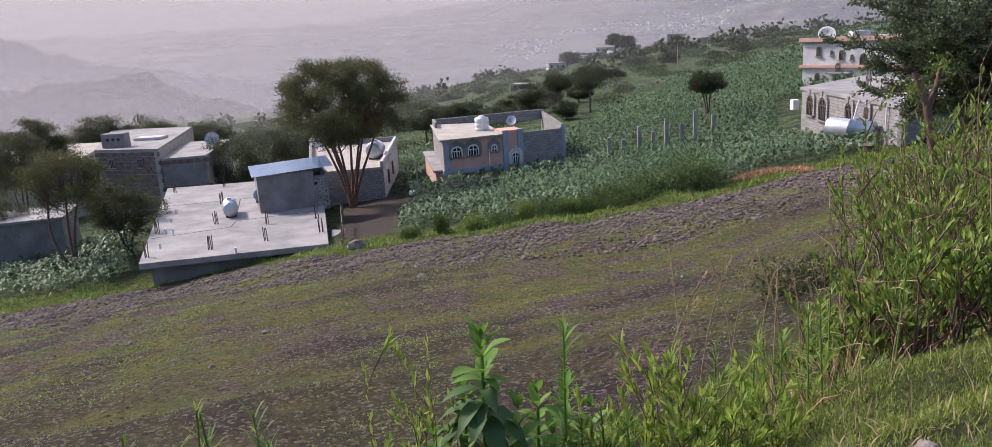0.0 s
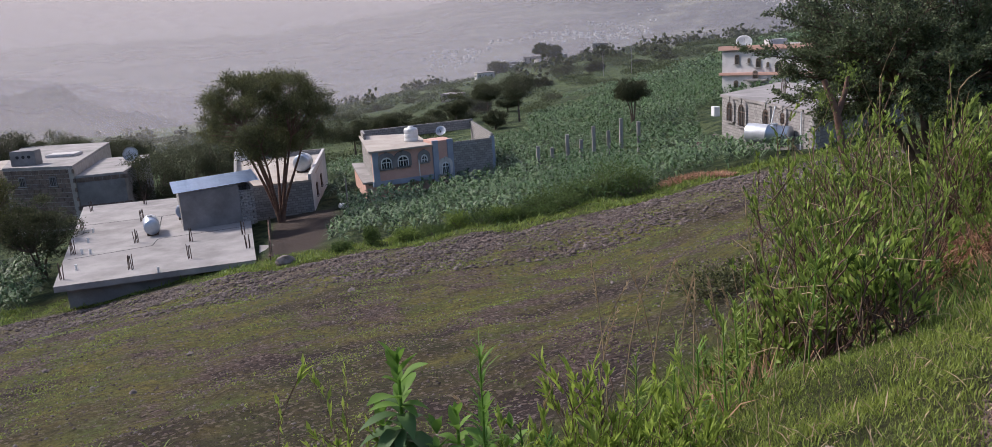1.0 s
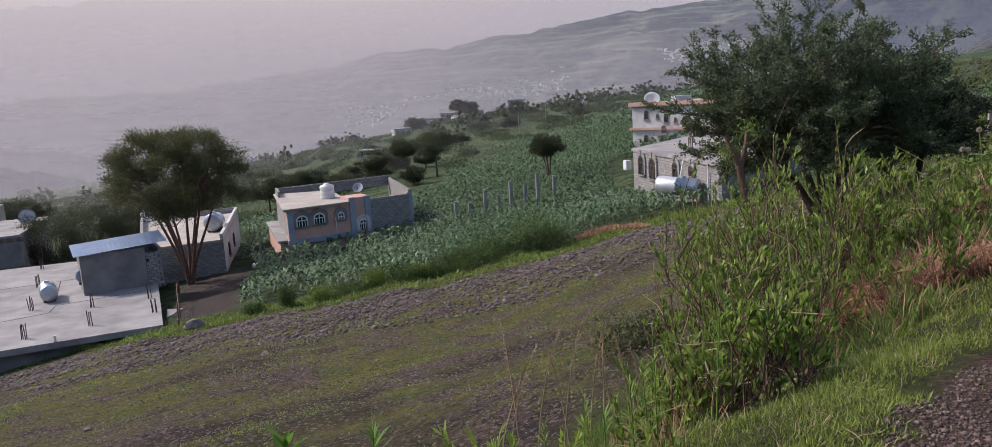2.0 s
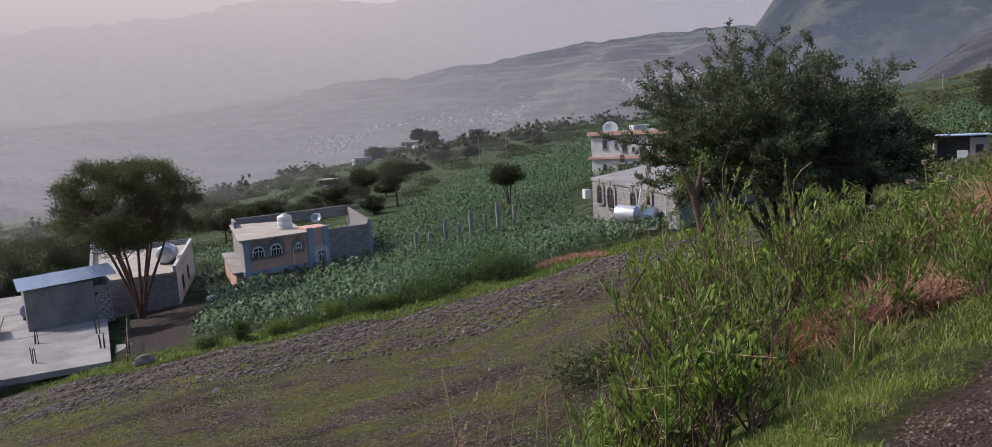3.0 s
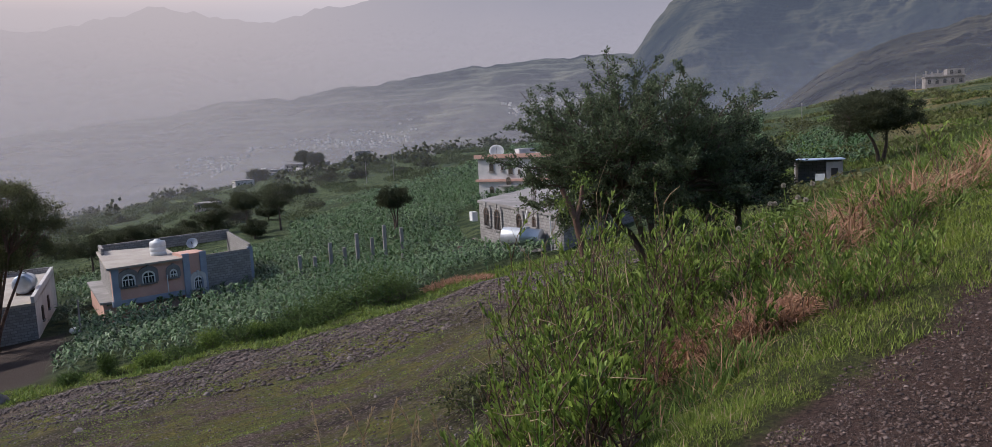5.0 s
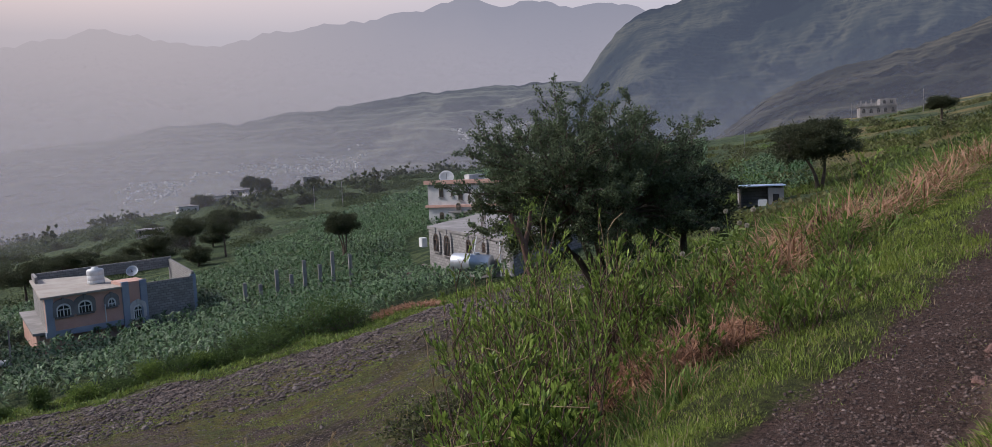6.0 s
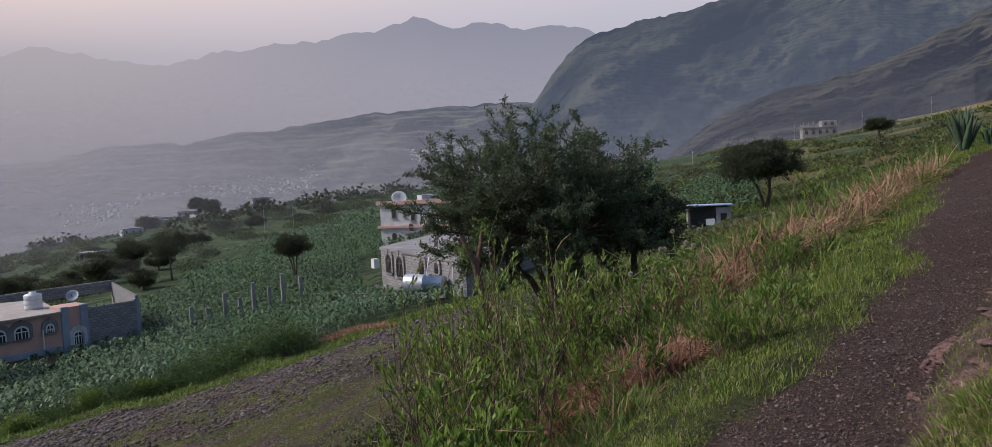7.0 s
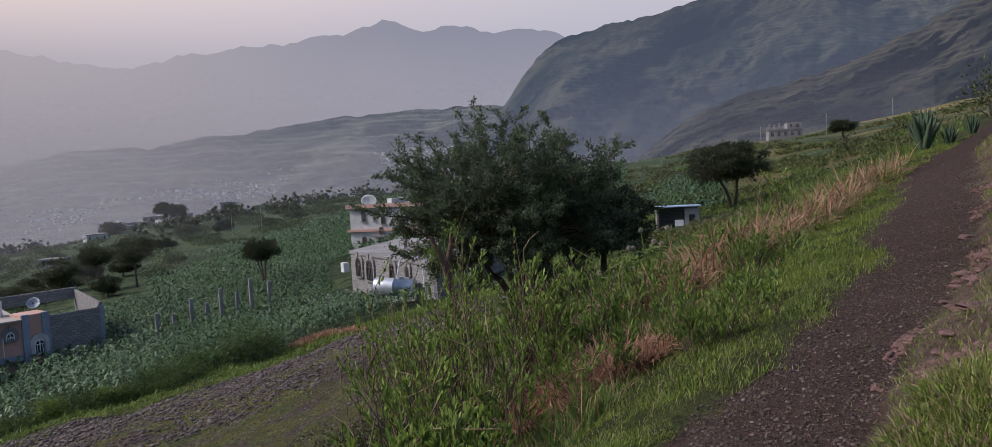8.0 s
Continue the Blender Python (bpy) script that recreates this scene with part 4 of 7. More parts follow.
# the pink two-storey house
PH = [(-4.3, 67.9), (1.0, 69.8), (2.9, 70.6), (6.8, 71.9), (5.8, 84.8), (-6.0, 80.4)]
PZ = -7.5


def pink_house():
    h = thing("pink_house", 0, 74, -12.4, "pink plastered house with blue pilasters and a block parapet", "house")
    zr = PZ + 12.4
    p = [(x, y - 74) for x, y in PH]
    part("front_wall", wall_panel(bmesh.new(), p[0], p[1], zr - 2.85, zr - 0.12), PINK, h)
    part("stair_tower", prism(bmesh.new(), [p[1], p[2], (p[2][0] - 0.7, p[2][1] + 2.2), (p[1][0] - 0.7, p[1][1] + 2.2)], zr - 3.6, zr + 0.25), PINK, h)
    part("side_wall", wall_panel(bmesh.new(), p[5], p[0], zr - 2.85, zr - 0.12), BLOCK, h)
    part("lower_wall", wall_panel(bmesh.new(), (p[0][0] - 0.5, p[0][1] + 0.4), (p[1][0] - 0.2, p[1][1] + 0.4), -1.2, zr - 3.1), PINK, h)
    part("lower_wall", wall_panel(bmesh.new(), (p[5][0] - 1.0, p[5][1]), (p[0][0] - 0.8, p[0][1] + 0.4), -1.2, zr - 2.9), PINK, h)
    part("ledge", prism(bmesh.new(), [(p[5][0] - 1.2, p[5][1]), (p[0][0] - 1.0, p[0][1] + 0.2), (p[0][0], p[0][1] + 0.2), (p[5][0], p[5][1])], zr - 2.9, zr - 2.72), CONCRETE, h)
    part("band", wall_panel(bmesh.new(), (p[0][0] - 0.05, p[0][1] - 0.12), (p[1][0], p[1][1] - 0.12), zr - 3.15, zr - 2.7, 0.4), BLUE, h, "blue painted plinth band")
    part("roof", prism(bmesh.new(), [(p[0][0] - 0.25, p[0][1] - 0.35), (p[1][0] + 0.1, p[1][1] - 0.3), (p[1][0] - 1.5, p[1][1] + 9.6), (p[5][0] - 0.2, p[5][1])], zr - 0.14, zr + 0.02), ROOF_SCREED, h, "flat screeded roof")
    for (a, b), s in (((p[0], p[1]), 0.28), ((p[1], p[2]), 0.3), ((p[1], p[2]), 1.78)):
        m = along(a, b, s, 0, 0.05)
        bm = a_box(-0.28, 0.28, -0.08, 0.2, zr - 3.0 if s == 0.28 else zr - 3.6, zr - 0.15 if s == 0.28 else zr + 0.3, bevel=0.02)
        bm.transform(m)
        part("pilaster", bm, BLUE, h, "blue painted pilaster")
    for s, w, hh, sz in ((1.25, 1.0, 0.95, -1.65), (2.8, 1.0, 0.95, -1.62), (4.8, 0.6, 0.65, -1.48)):
        arched_window(h, along(p[0], p[1], s, zr + sz, 0.02), w, hh, 0.42, None, CONCRETE_DARK)
    arched_window(h, along(p[1], p[2], 1.2, zr - 2.8, 0.02), 0.8, 1.05, 0.4, None, RENDER_WHITE)
    # the unfinished rooms: block walls, open to the sky
    for a, b, top in ((p[2], p[3], -0.05), (p[3], p[4], 0.35), (p[4], p[5], 0.55), ((p[5][0], p[5][1]), (p[5][0] + 0.5, p[5][1] - 3.5), 0.6)):
        part("parapet", wall_panel(bmesh.new(), a, b, -1.2 if a == p[2] or a == p[3] else zr - 0.5, zr + top, 0.22), BLOCK, h, "bare concrete block wall")
    part("pillar", a_box(p[3][0] - 0.35, p[3][0] + 0.1, p[3][1] - 0.05, p[3][1] + 0.4, -1.2, zr + 0.1), BLUE, h, "blue-grey corner pillar")
    part("drainpipe", tubes("drainpipe", [([(p[1][0] - 1.25, p[1][1] - 0.62, zr - 2.7), (p[1][0] - 1.25, p[1][1] - 0.62, zr - 1.2)], [0.05, 0.05])], PAINT_WHITE), None, h, "white drainpipe")
    return h


pink_house()
_t = thing("water_tank", -0.8, 73.2, PZ + 0.02, "upright white plastic water tank on the roof", "water tank")
_bm = bmesh.new()
_prof = [(0.02, 0), (0.62, 0), (0.66, 0.04), (0.66, 0.3), (0.63, 0.33), (0.66, 0.36), (0.66, 0.7), (0.63, 0.73), (0.66, 0.76), (0.66, 1.1), (0.6, 1.2), (0.25, 1.3), (0.25, 1.38), (0.02, 1.38)]
_rows = [[_bm.verts.new((q * math.cos(2 * math.pi * k / 28), q * math.sin(2 * math.pi * k / 28), z)) for k in range(28)] for q, z in _prof]
for _p, _q in zip(_rows, _rows[1:]):
    for k in range(28):
        _bm.faces.new((_p[k], _p[(k + 1) % 28], _q[(k + 1) % 28], _q[k]))
part("body", _bm, PLASTIC_WHITE, _t, smooth=True)
dish("satellite_dish", 2.0, 72.6, PZ - 0.2, 0.48, 195, 30, "grey satellite dish on the roof of the pink house")


# the block house behind the tall tree
H2 = [(-15.8, 66.0), (-9.6, 67.3), (-10.3, 84.4), (-19.5, 83.0)]
h2 = thing("block_house", -13, 74, -12.4, "grey block house with a flat screeded roof and low parapet", "house")
_p = local(H2, h2)
part("roof", prism(bmesh.new(), _p, 2.75, 2.95), ROOF_SCREED, h2)
for k, (a, b) in enumerate(zip(_p, _p[1:] + _p[:1])):
    part("wall", wall_panel(bmesh.new(), a, b, -1.5, 2.75 if k == 0 else 3.45, 0.25), BLOCK if k != 1 else RENDER_WHITE, h2)
for s in (4.0, 9.0):
    arched_window(h2, along(_p[1], _p[2], s, 0.9, 0.02), 0.8, 1.1, 0.1, IRON)
lying_tank("water_tank", pose(-10.9, 72.4, -9.45, 0, 0, 85), 0.75, 1.9, "large galvanised steel water tank on the block house roof")
dish("satellite_dish", -18.0, 80.0, -9.4, 0.75, 170, 30, "pale satellite dish on the block house roof", PAINT_WHITE)

# the dark stone house and its annexes
STONE_DARK = surface("pale_mortar", (0.34, 0.31, 0.28), (0.44, 0.40, 0.37), 1.5, 14, 0.95, 0.3, 0.01)
SH = [(-41.0, 80.0), (-33.6, 78.0), (-37.8, 99.0), (-49.0, 101.0)]
sh = thing("stone_house", -40, 88, -14.5, "dark stone house with a flat pale roof", "house")
_p = local(SH, sh)
part("roof", prism(bmesh.new(), _p, 6.2, 6.45), CONCRETE, sh, "flat pale concrete roof")
for a, b in zip(_p, _p[1:] + _p[:1]):
    part("wall", wall_panel(bmesh.new(), a, b, -1.0, 6.2, 0.4), STONE_DARK, sh)
for s in (2.0, 5.4):
    arched_window(sh, along(_p[0], _p[1], s, 4.6, 0.06), 0.75, 0.9, 0.05, CONCRETE_DARK)
_an = [(-33.5, 78.1), (-29.3, 79.0), (-31.0, 92.0), (-36.0, 91.5)]
_p = local(_an, sh)
part("annex_roof", prism(bmesh.new(), _p, 5.2, 5.4), CONCRETE, sh)
for a, b in zip(_p[:3], _p[1:]):
    part("annex_wall", wall_panel(bmesh.new(), a, b, -1.0, 5.2, 0.3), CONCRETE_DARK, sh)
_rb = part("roof_block", a_box(-0.5, 1.9, -7.2, -5.8, 6.45, 7.9, bevel=0.04), CONCRETE_DARK, sh, "stubby chimney block with dark plates for holes")
# dark plates on the block paint the shade inside its holes
for k in range(3):
    part("hole_shade", plate([(0.2 + 0.55 * k + 0.16 * math.cos(q * 0.7), 7.3 + 0.16 * math.sin(q * 0.7)) for q in range(9)], -7.23, -7.1), DARK, _rb)
part("roof_hatch", a_box(0.4, 3.4, -1.9, 0.2, 6.47, 6.75, bevel=0.03), RENDER_WHITE, sh, "pale slab lying on the roof")
_wing = local([(-58.0, 84.0), (-43.5, 82.0), (-47.0, 96.0), (-60.0, 97.0)], sh)
part("wing_roof", prism(bmesh.new(), _wing, 5.2, 5.45), ROOF_SCREED, sh)
for a, b in zip(_wing, _wing[1:] + _wing[:1]):
    part("wing_wall", wall_panel(bmesh.new(), a, b, -1.5, 5.2, 0.4), STONE_DARK, sh)
dish("satellite_dish", -30.3, 84.5, -9.1, 0.8, 175, 25, "grey satellite dish beside the stone house", METAL)

hut = thing("field_hut", -36.5, 60.5, -14.2, "small plastered hut with a flat concrete roof", "hut", rz=16)
part("roof", a_box(-3.3, 2.4, -2.2, 3.4, 3.4, 3.6, bevel=0.02), CONCRETE, hut)
part("body", a_box(-3.1, 2.2, -2.0, 3.2, -1.0, 3.4), CONCRETE_DARK, hut)

# the grey block house among the maize, its cylinder tank, and the tall white house behind
GA, GB, GC, GD = (24.6, 61.2), (24.3, 45.5), (34.5, 52.0), (33.5, 69.3)
gh = thing("grey_house", 28, 57, -8.6, "single-storey grey block house with arched windows and a flat roof", "house")
_p = local([GA, GB, GC, GD], gh)
part("roof", prism(bmesh.new(), [(x * 1.03, y * 1.03) for x, y in _p], 4.3, 4.5), CONCRETE, gh, "flat pale concrete roof")
for a, b in zip(_p, _p[1:] + _p[:1]):
    part("wall", wall_panel(bmesh.new(), a, b, -1.0, 4.3, 0.25), BLOCK, gh)
# near-black panes stand for the unlit rooms behind
for s, w, h in ((1.95, 1.2, 1.45), (4.3, 1.3, 1.6), (8.65, 0.95, 1.12), (11.3, 0.62, 0.7)):
    arched_window(gh, along(_p[0], _p[1], s, 4.0 - h, 0.02), w, h, w * 0.42, IRON, BLOCK, True, DARK)
part("shutter_box", a_box(-3.95, -3.45, 4.5, 5.2, 2.7, 3.5, bevel=0.03), PAINT_WHITE, gh, "white painted box on the corner")
part("downpipe", tubes("downpipe", [([(-3.78, -6.1, 4.4), (-4.5, -6.6, 2.4)], [0.05, 0.05])], PAINT_WHITE, 8), None, gh, "white slanting pipe")
part("downpipe", tubes("downpipe", [([(-3.8, -9.8, 4.3), (-3.8, -9.8, 0.2)], [0.05, 0.05])], PAINT_WHITE, 8), None, gh, "white upright pipe")
lying_tank("water_tank", pose(22.9, 49.1, land1(22.9, 49.1) + 0.6, 0, 3, -48), 0.64, 3.0, "long galvanised steel water tank beside the grey house")
for k, (x, y) in enumerate([(27.5, 56.5), (28.5, 51.0), (30.5, 62.5), (31.5, 55.0)]):
    rebar(x, y, -4.1, 4, 0.9, seed=30 + k)

wh = thing("white_house", 46.8, 98.8, -11.9, "tall pale house with pink bands and arched windows", "house")
_p = local([(40.7, 101.4), (48.9, 92.0), (60.5, 100.8), (52.6, 111.2)], wh)
for a, b in zip(_p, _p[1:] + _p[:1]):
    part("wall", wall_panel(bmesh.new(), a, b, -1.0, 10.1, 0.3), RENDER_WHITE, wh)
part("roof", prism(bmesh.new(), _p, 9.6, 9.8), CONCRETE, wh)
for z0, z1, o in ((9.85, 10.4, 0.4), (6.62, 6.98, 0.35)):
    for a, b in zip(_p[:2], _p[1:3]):
        l = math.hypot(b[0] - a[0], b[1] - a[1])
        bm = a_box(-o, l + o, -o, 0.0, z0, z1, bevel=0.03)
        bm.transform(along(a, b, 0, 0))
        part("band", bm, PINK, wh, "pink painted band")
for s, z, w, h in ((2.1, 8.1, 0.6, 1.15), (3.75, 8.2, 0.32, 0.55), (5.0, 7.6, 0.6, 1.15), (6.3, 7.6, 0.32, 0.6), (7.7, 6.9, 0.85, 1.4), (4.75, 6.2, 0.6, 1.0), (2.0, 5.0, 0.6, 0.95), (9.4, 7.0, 0.6, 1.1)):
    arched_window(wh, along(_p[0], _p[1], s, z, 0.02 if not 6.1 < z < 6.5 else 0.3), w, h, w / 2, WOOD, None, True, GLASS)
part("balcony", a_box(0, 3.0, -0.9, 0, 5.9, 6.1), CONCRETE, wh).matrix_basis = along(_p[0], _p[1], 3.4, 0)
dish("satellite_dish", 43.3, 100.6, -2.2, 1.05, 200, 35, "large pale satellite dish on the white house roof", PAINT_WHITE)
part("lean_to", a_box(-1.2, 1.2, -0.8, 0.8, 9.8, 11.0, bevel=0.04), RENDER_WHITE, wh, "small rooftop room")

# rubble heaped by the grey house
_rr = random.Random(4)
for k in range(26):
    x, y = 22.4 + _rr.uniform(-0.9, 1.2), 59.4 + _rr.uniform(-2.6, 2.2)
    s = _rr.uniform(0.16, 0.34)
    t = tagged(new("stone", stone_mesh("stone", 90 + k % 6, ROCK_RED if k % 2 else ROCK, s)), "rough reddish building stone in a heap by the grey house", "stone", "heap of stones")
    t.matrix_basis = pose(x, y, ground_z(x, y) + 0.2 + _rr.uniform(0, 1.1) * max(0, 1 - abs(y - 59.4) / 2.6), _rr.uniform(0, 90), 0, _rr.uniform(0, 360))

# concrete posts of a house not yet built
for x, y, top in [(10.4, 68.2, -7.7), (11.9, 69.5, -8.2), (13.3, 69.3, -6.9), (14.6, 69.5, -7.6), (15.9, 70.0, -6.3), (17.2, 69.6, -6.9), (18.6, 70.4, -5.8), (20.2, 70.2, -6.3)]:
    z = ground_z(x, y)
    t = thing("concrete_post", x, y, z, "bare square concrete post standing in the maize", "post", "concrete posts")
    part("shaft", a_box(-0.15, 0.15, -0.15, 0.15, -0.3, (top - z) * 0.84, bevel=0.02), CONCRETE, t)

# ---- trees ----
def tree(name, x, y, base, crown, radii, seed, leaf_mat, label, clumps=90, leaves=160, leaf=0.16, stems=1, trunk_r=0.2, spread_c=0.55, flat=0.0, bark=None, hollow=0.35, fork=0.3, wisps=0, group="trees", ragged=0.0, upright=0.3):
    """A tree: stems and limbs that fork into the crown, and a crown of many leaf clumps with gaps between."""
    rng = np.random.default_rng(seed)
    t = thing(name, x, y, base, label, "tree", group)
    c, r = np.array(crown, float) - [x, y, base], np.array(radii, float)
    u = unit(rng.normal(size=(clumps * 3, 3)))
    q = rng.uniform(hollow, 1, len(u)) ** 0.6
    pts = u * q[:, None]
    lump = np.sin(pts[:, 0] * 4.1 + seed) + np.sin(pts[:, 1] * 4.7 + 2 * seed) + np.sin(pts[:, 2] * 5.3 + seed * 3)
    pts = pts[lump > -1.0]
    if ragged:
        w = unit(pts)
        pts = pts * (1 + ragged * (np.sin(w[:, 0] * 5 + seed) * np.sin(w[:, 1] * 6 + 2 * seed) + 0.6 * np.sin(w[:, 2] * 9 + w[:, 0] * 7)))[:, None]
    if flat:
        pts[:, 2] = np.where(pts[:, 2] < 0, pts[:, 2] * (1 - flat), pts[:, 2])
    pts = pts[:clumps]
    cen = c + pts * r
    foot = np.zeros(3)
    runs = []
    hubs = []
    for k in range(stems):
        a = 2 * np.pi * (k + rng.uniform(-0.2, 0.2)) / max(stems, 1)
        hub = c * np.array([1, 1, 0]) + np.array([np.cos(a) * r[0], np.sin(a) * r[1], 0]) * (0.32 if stems > 1 else 0.0) + np.array([0, 0, c[2] - r[2] * (0.55 if flat < 0.5 else 0.25)])
        hubs.append(hub)
        s = np.linspace(0, 1, 9)[:, None]
        way = foot + np.array([np.cos(a), np.sin(a), 0]) * trunk_r * (0.6 if stems > 1 else 0)
        path = way + (hub - way) * s * np.array([1, 1, 1]) + np.sin(np.pi * s) * rng.normal(0, 0.05 * np.linalg.norm(hub), (1, 3)) * [1, 1, 0] - np.array([1, 1, 0]) * (hub - way) * (s * (1 - s)) * fork
        runs.append((np.vstack([way - [0, 0, 0.5], path]), np.r_[trunk_r * 1.35, np.linspace(trunk_r * 1.15, trunk_r * 0.55, 9)] / math.sqrt(stems) * (1.15 if stems > 1 else 1)))
    trunk = part("trunk", tubes("trunk", runs, bark or BARK, 9), None, t)
    limbs = []
    for p in cen[:: max(1, len(cen) // 60)]:
        hub = min(hubs, key=lambda g: np.linalg.norm(g - p))
        s = np.linspace(0, 1, 7)[:, None]
        path = hub + (p - hub) * s + np.sin(np.pi * s) * (rng.normal(0, 0.08 * np.linalg.norm(p - hub), (1, 3)) - [0, 0, 0.10 * np.linalg.norm(p - hub)])
        limbs.append((path, np.linspace(trunk_r * 0.34, 0.012, 7)))
    part("branching", tubes("branching", limbs, bark or BARK, 5), None, t)
    n = len(cen) * leaves
    own = np.repeat(np.arange(len(cen)), leaves)
    size = np.mean(r) * spread_c * 0.42
    off = rng.normal(size=(n, 3)) * size * np.array([1, 1, 0.5 if ragged else 0.62]) * rng.uniform(0.6, 1.25, len(cen))[own][:, None]
    at = cen[own] + off
    way = unit(off + 0.6 * unit(cen[own] - c) * size + rng.normal(size=(n, 3)) * size * 0.7 + [0, 0, upright * size])
    groups = [leaf_arrays(rng, at, way, leaf * rng.uniform(0.6, 1.3, n), leaf * 0.5 * rng.uniform(0.7, 1.3, n))]
    if wisps:
        # sprays that stand out of the crown, leaves set along them
        d = unit(rng.normal(size=(wisps, 3)) * [1, 1, 0.55] + [0, 0, 0.15])
        p0 = c + d * r * rng.uniform(0.75, 0.98, wisps)[:, None]
        ln = np.mean(r) * rng.uniform(0.16, 0.42, wisps)
        bow = unit(d + rng.normal(size=(wisps, 3)) * 0.35 + [0, 0, 0.25])
        m = 70
        s = rng.uniform(0, 1, (wisps, m))
        at = p0[:, None] + bow[:, None] * (ln[:, None] * s)[..., None] + rng.normal(size=(wisps, m, 3)) * 0.10 * leaf / 0.16
        wy = bow[:, None] + rng.normal(size=(wisps, m, 3)) * 0.8
        at, wy = at.reshape(-1, 3), wy.reshape(-1, 3)
        groups.append(leaf_arrays(rng, at, wy, leaf * rng.uniform(0.6, 1.2, len(at)), leaf * 0.45))
        part("spray", tubes("spray", [([p0[k] - bow[k] * ln[k] * 0.8, p0[k], p0[k] + bow[k] * ln[k]], [0.02, 0.014, 0.005]) for k in range(wisps)], bark or BARK, 4), None, t)
    part("crown", joined("crown", groups, leaf_mat), None, t)
    return t


def fan_tree(name, x, y, base, low, top, radius, seed, leaf_mat, label, stems=8, clumps=270, leaves=300, leaf=0.16, trunk_r=0.24, bark=None):
    """A tree whose stems splay from one foot into a crown that widens upwards like a fan, its top a low dome of upright tufts."""
    rng = np.random.default_rng(seed)
    t = thing(name, x, y, base, label, "tree", "trees")
    u = rng.uniform(0, 1, clumps * 2) ** 0.75
    wide = radius * (0.52 + 0.48 * smooth01(u, 0, 0.45)) * np.sqrt(1 - 0.72 * np.clip((u - 0.5) / 0.5, 0, 1) ** 2.2)
    a = rng.uniform(0, 2 * np.pi, len(u))
    q = rng.uniform(0.12, 1, len(u)) ** 0.55
    wide = wide * (1 + 0.10 * np.sin(3 * a + seed) + 0.07 * np.sin(7 * a + 2 * seed + 4 * u))
    cen = np.stack([np.cos(a) * q * wide, np.sin(a) * q * wide, low - base + (top - low) * (0.04 + 0.9 * u)], 1)
    lump = np.sin(cen[:, 0] * 1.7 + seed) + np.sin(cen[:, 1] * 1.9 + 2 * seed) + np.sin(cen[:, 2] * 2.3)
    cen = cen[lump > -0.75][:clumps]
    s = np.linspace(0, 1, 9)[:, None]
    runs, hubs = [], []
    for k in range(stems):
        b = 2 * np.pi * (k + rng.uniform(-0.3, 0.3)) / stems
        out = np.array([np.cos(b), np.sin(b), 0])
        hub = out * radius * rng.uniform(0.30, 0.62) + [0, 0, low - base + (top - low) * rng.uniform(0.2, 0.45)]
        foot = out * 0.16 - [0, 0, 0.5]
        path = foot + (hub - foot) * np.concatenate([s ** 1.25, s ** 1.25, s], 1) + np.sin(2 * np.pi * s) * rng.normal(0, 0.10, (1, 3)) * [1, 1, 0]
        runs.append((path, np.linspace(trunk_r * 0.62, trunk_r * 0.26, 9)))
        hubs.append(path[5:])
    part("trunk", tubes("trunk", runs, bark or BARK, 8), None, t)
    hubs = np.concatenate(hubs)
    limbs = []
    for p in cen[::2]:
        h = hubs[np.argmin(np.linalg.norm(hubs - p, axis=1) + 3.0 * np.maximum(0, hubs[:, 2] - p[2] + 0.5))]
        l = np.linalg.norm(p - h)
        limbs.append((h + (p - h) * s[::2] + np.sin(np.pi * s[::2]) * rng.normal(0, 0.06 * l, (1, 3)), np.linspace(0.05, 0.012, 5)))
    part("branching", tubes("branching", limbs, bark or BARK, 5), None, t)
    own = np.repeat(np.arange(len(cen)), leaves)
    off = rng.normal(size=(len(own), 3)) * [0.30, 0.30, 0.26] * rng.uniform(0.7, 1.3, len(cen))[own][:, None]
    way = off * [1, 1, 0.4] + rng.normal(size=(len(own), 3)) * 0.22 + [0, 0, 0.42]
    part("crown", joined("crown", [leaf_arrays(rng, cen[own] + off, way, leaf * rng.uniform(0.6, 1.35, len(own)), leaf * 0.42)], leaf_mat), None, t)
    return t


# the tall many-stemmed tree by the block house
fan_tree("umbrella_tree", -11.9, 63.9, -11.7, -7.2, 0.05, 5.0, 2, LEAF_MID, "tall many-stemmed tree with a broad dark green crown", bark=BARK_PALE)
# the big wispy tree below the track
BT = (15.3, 21.5)


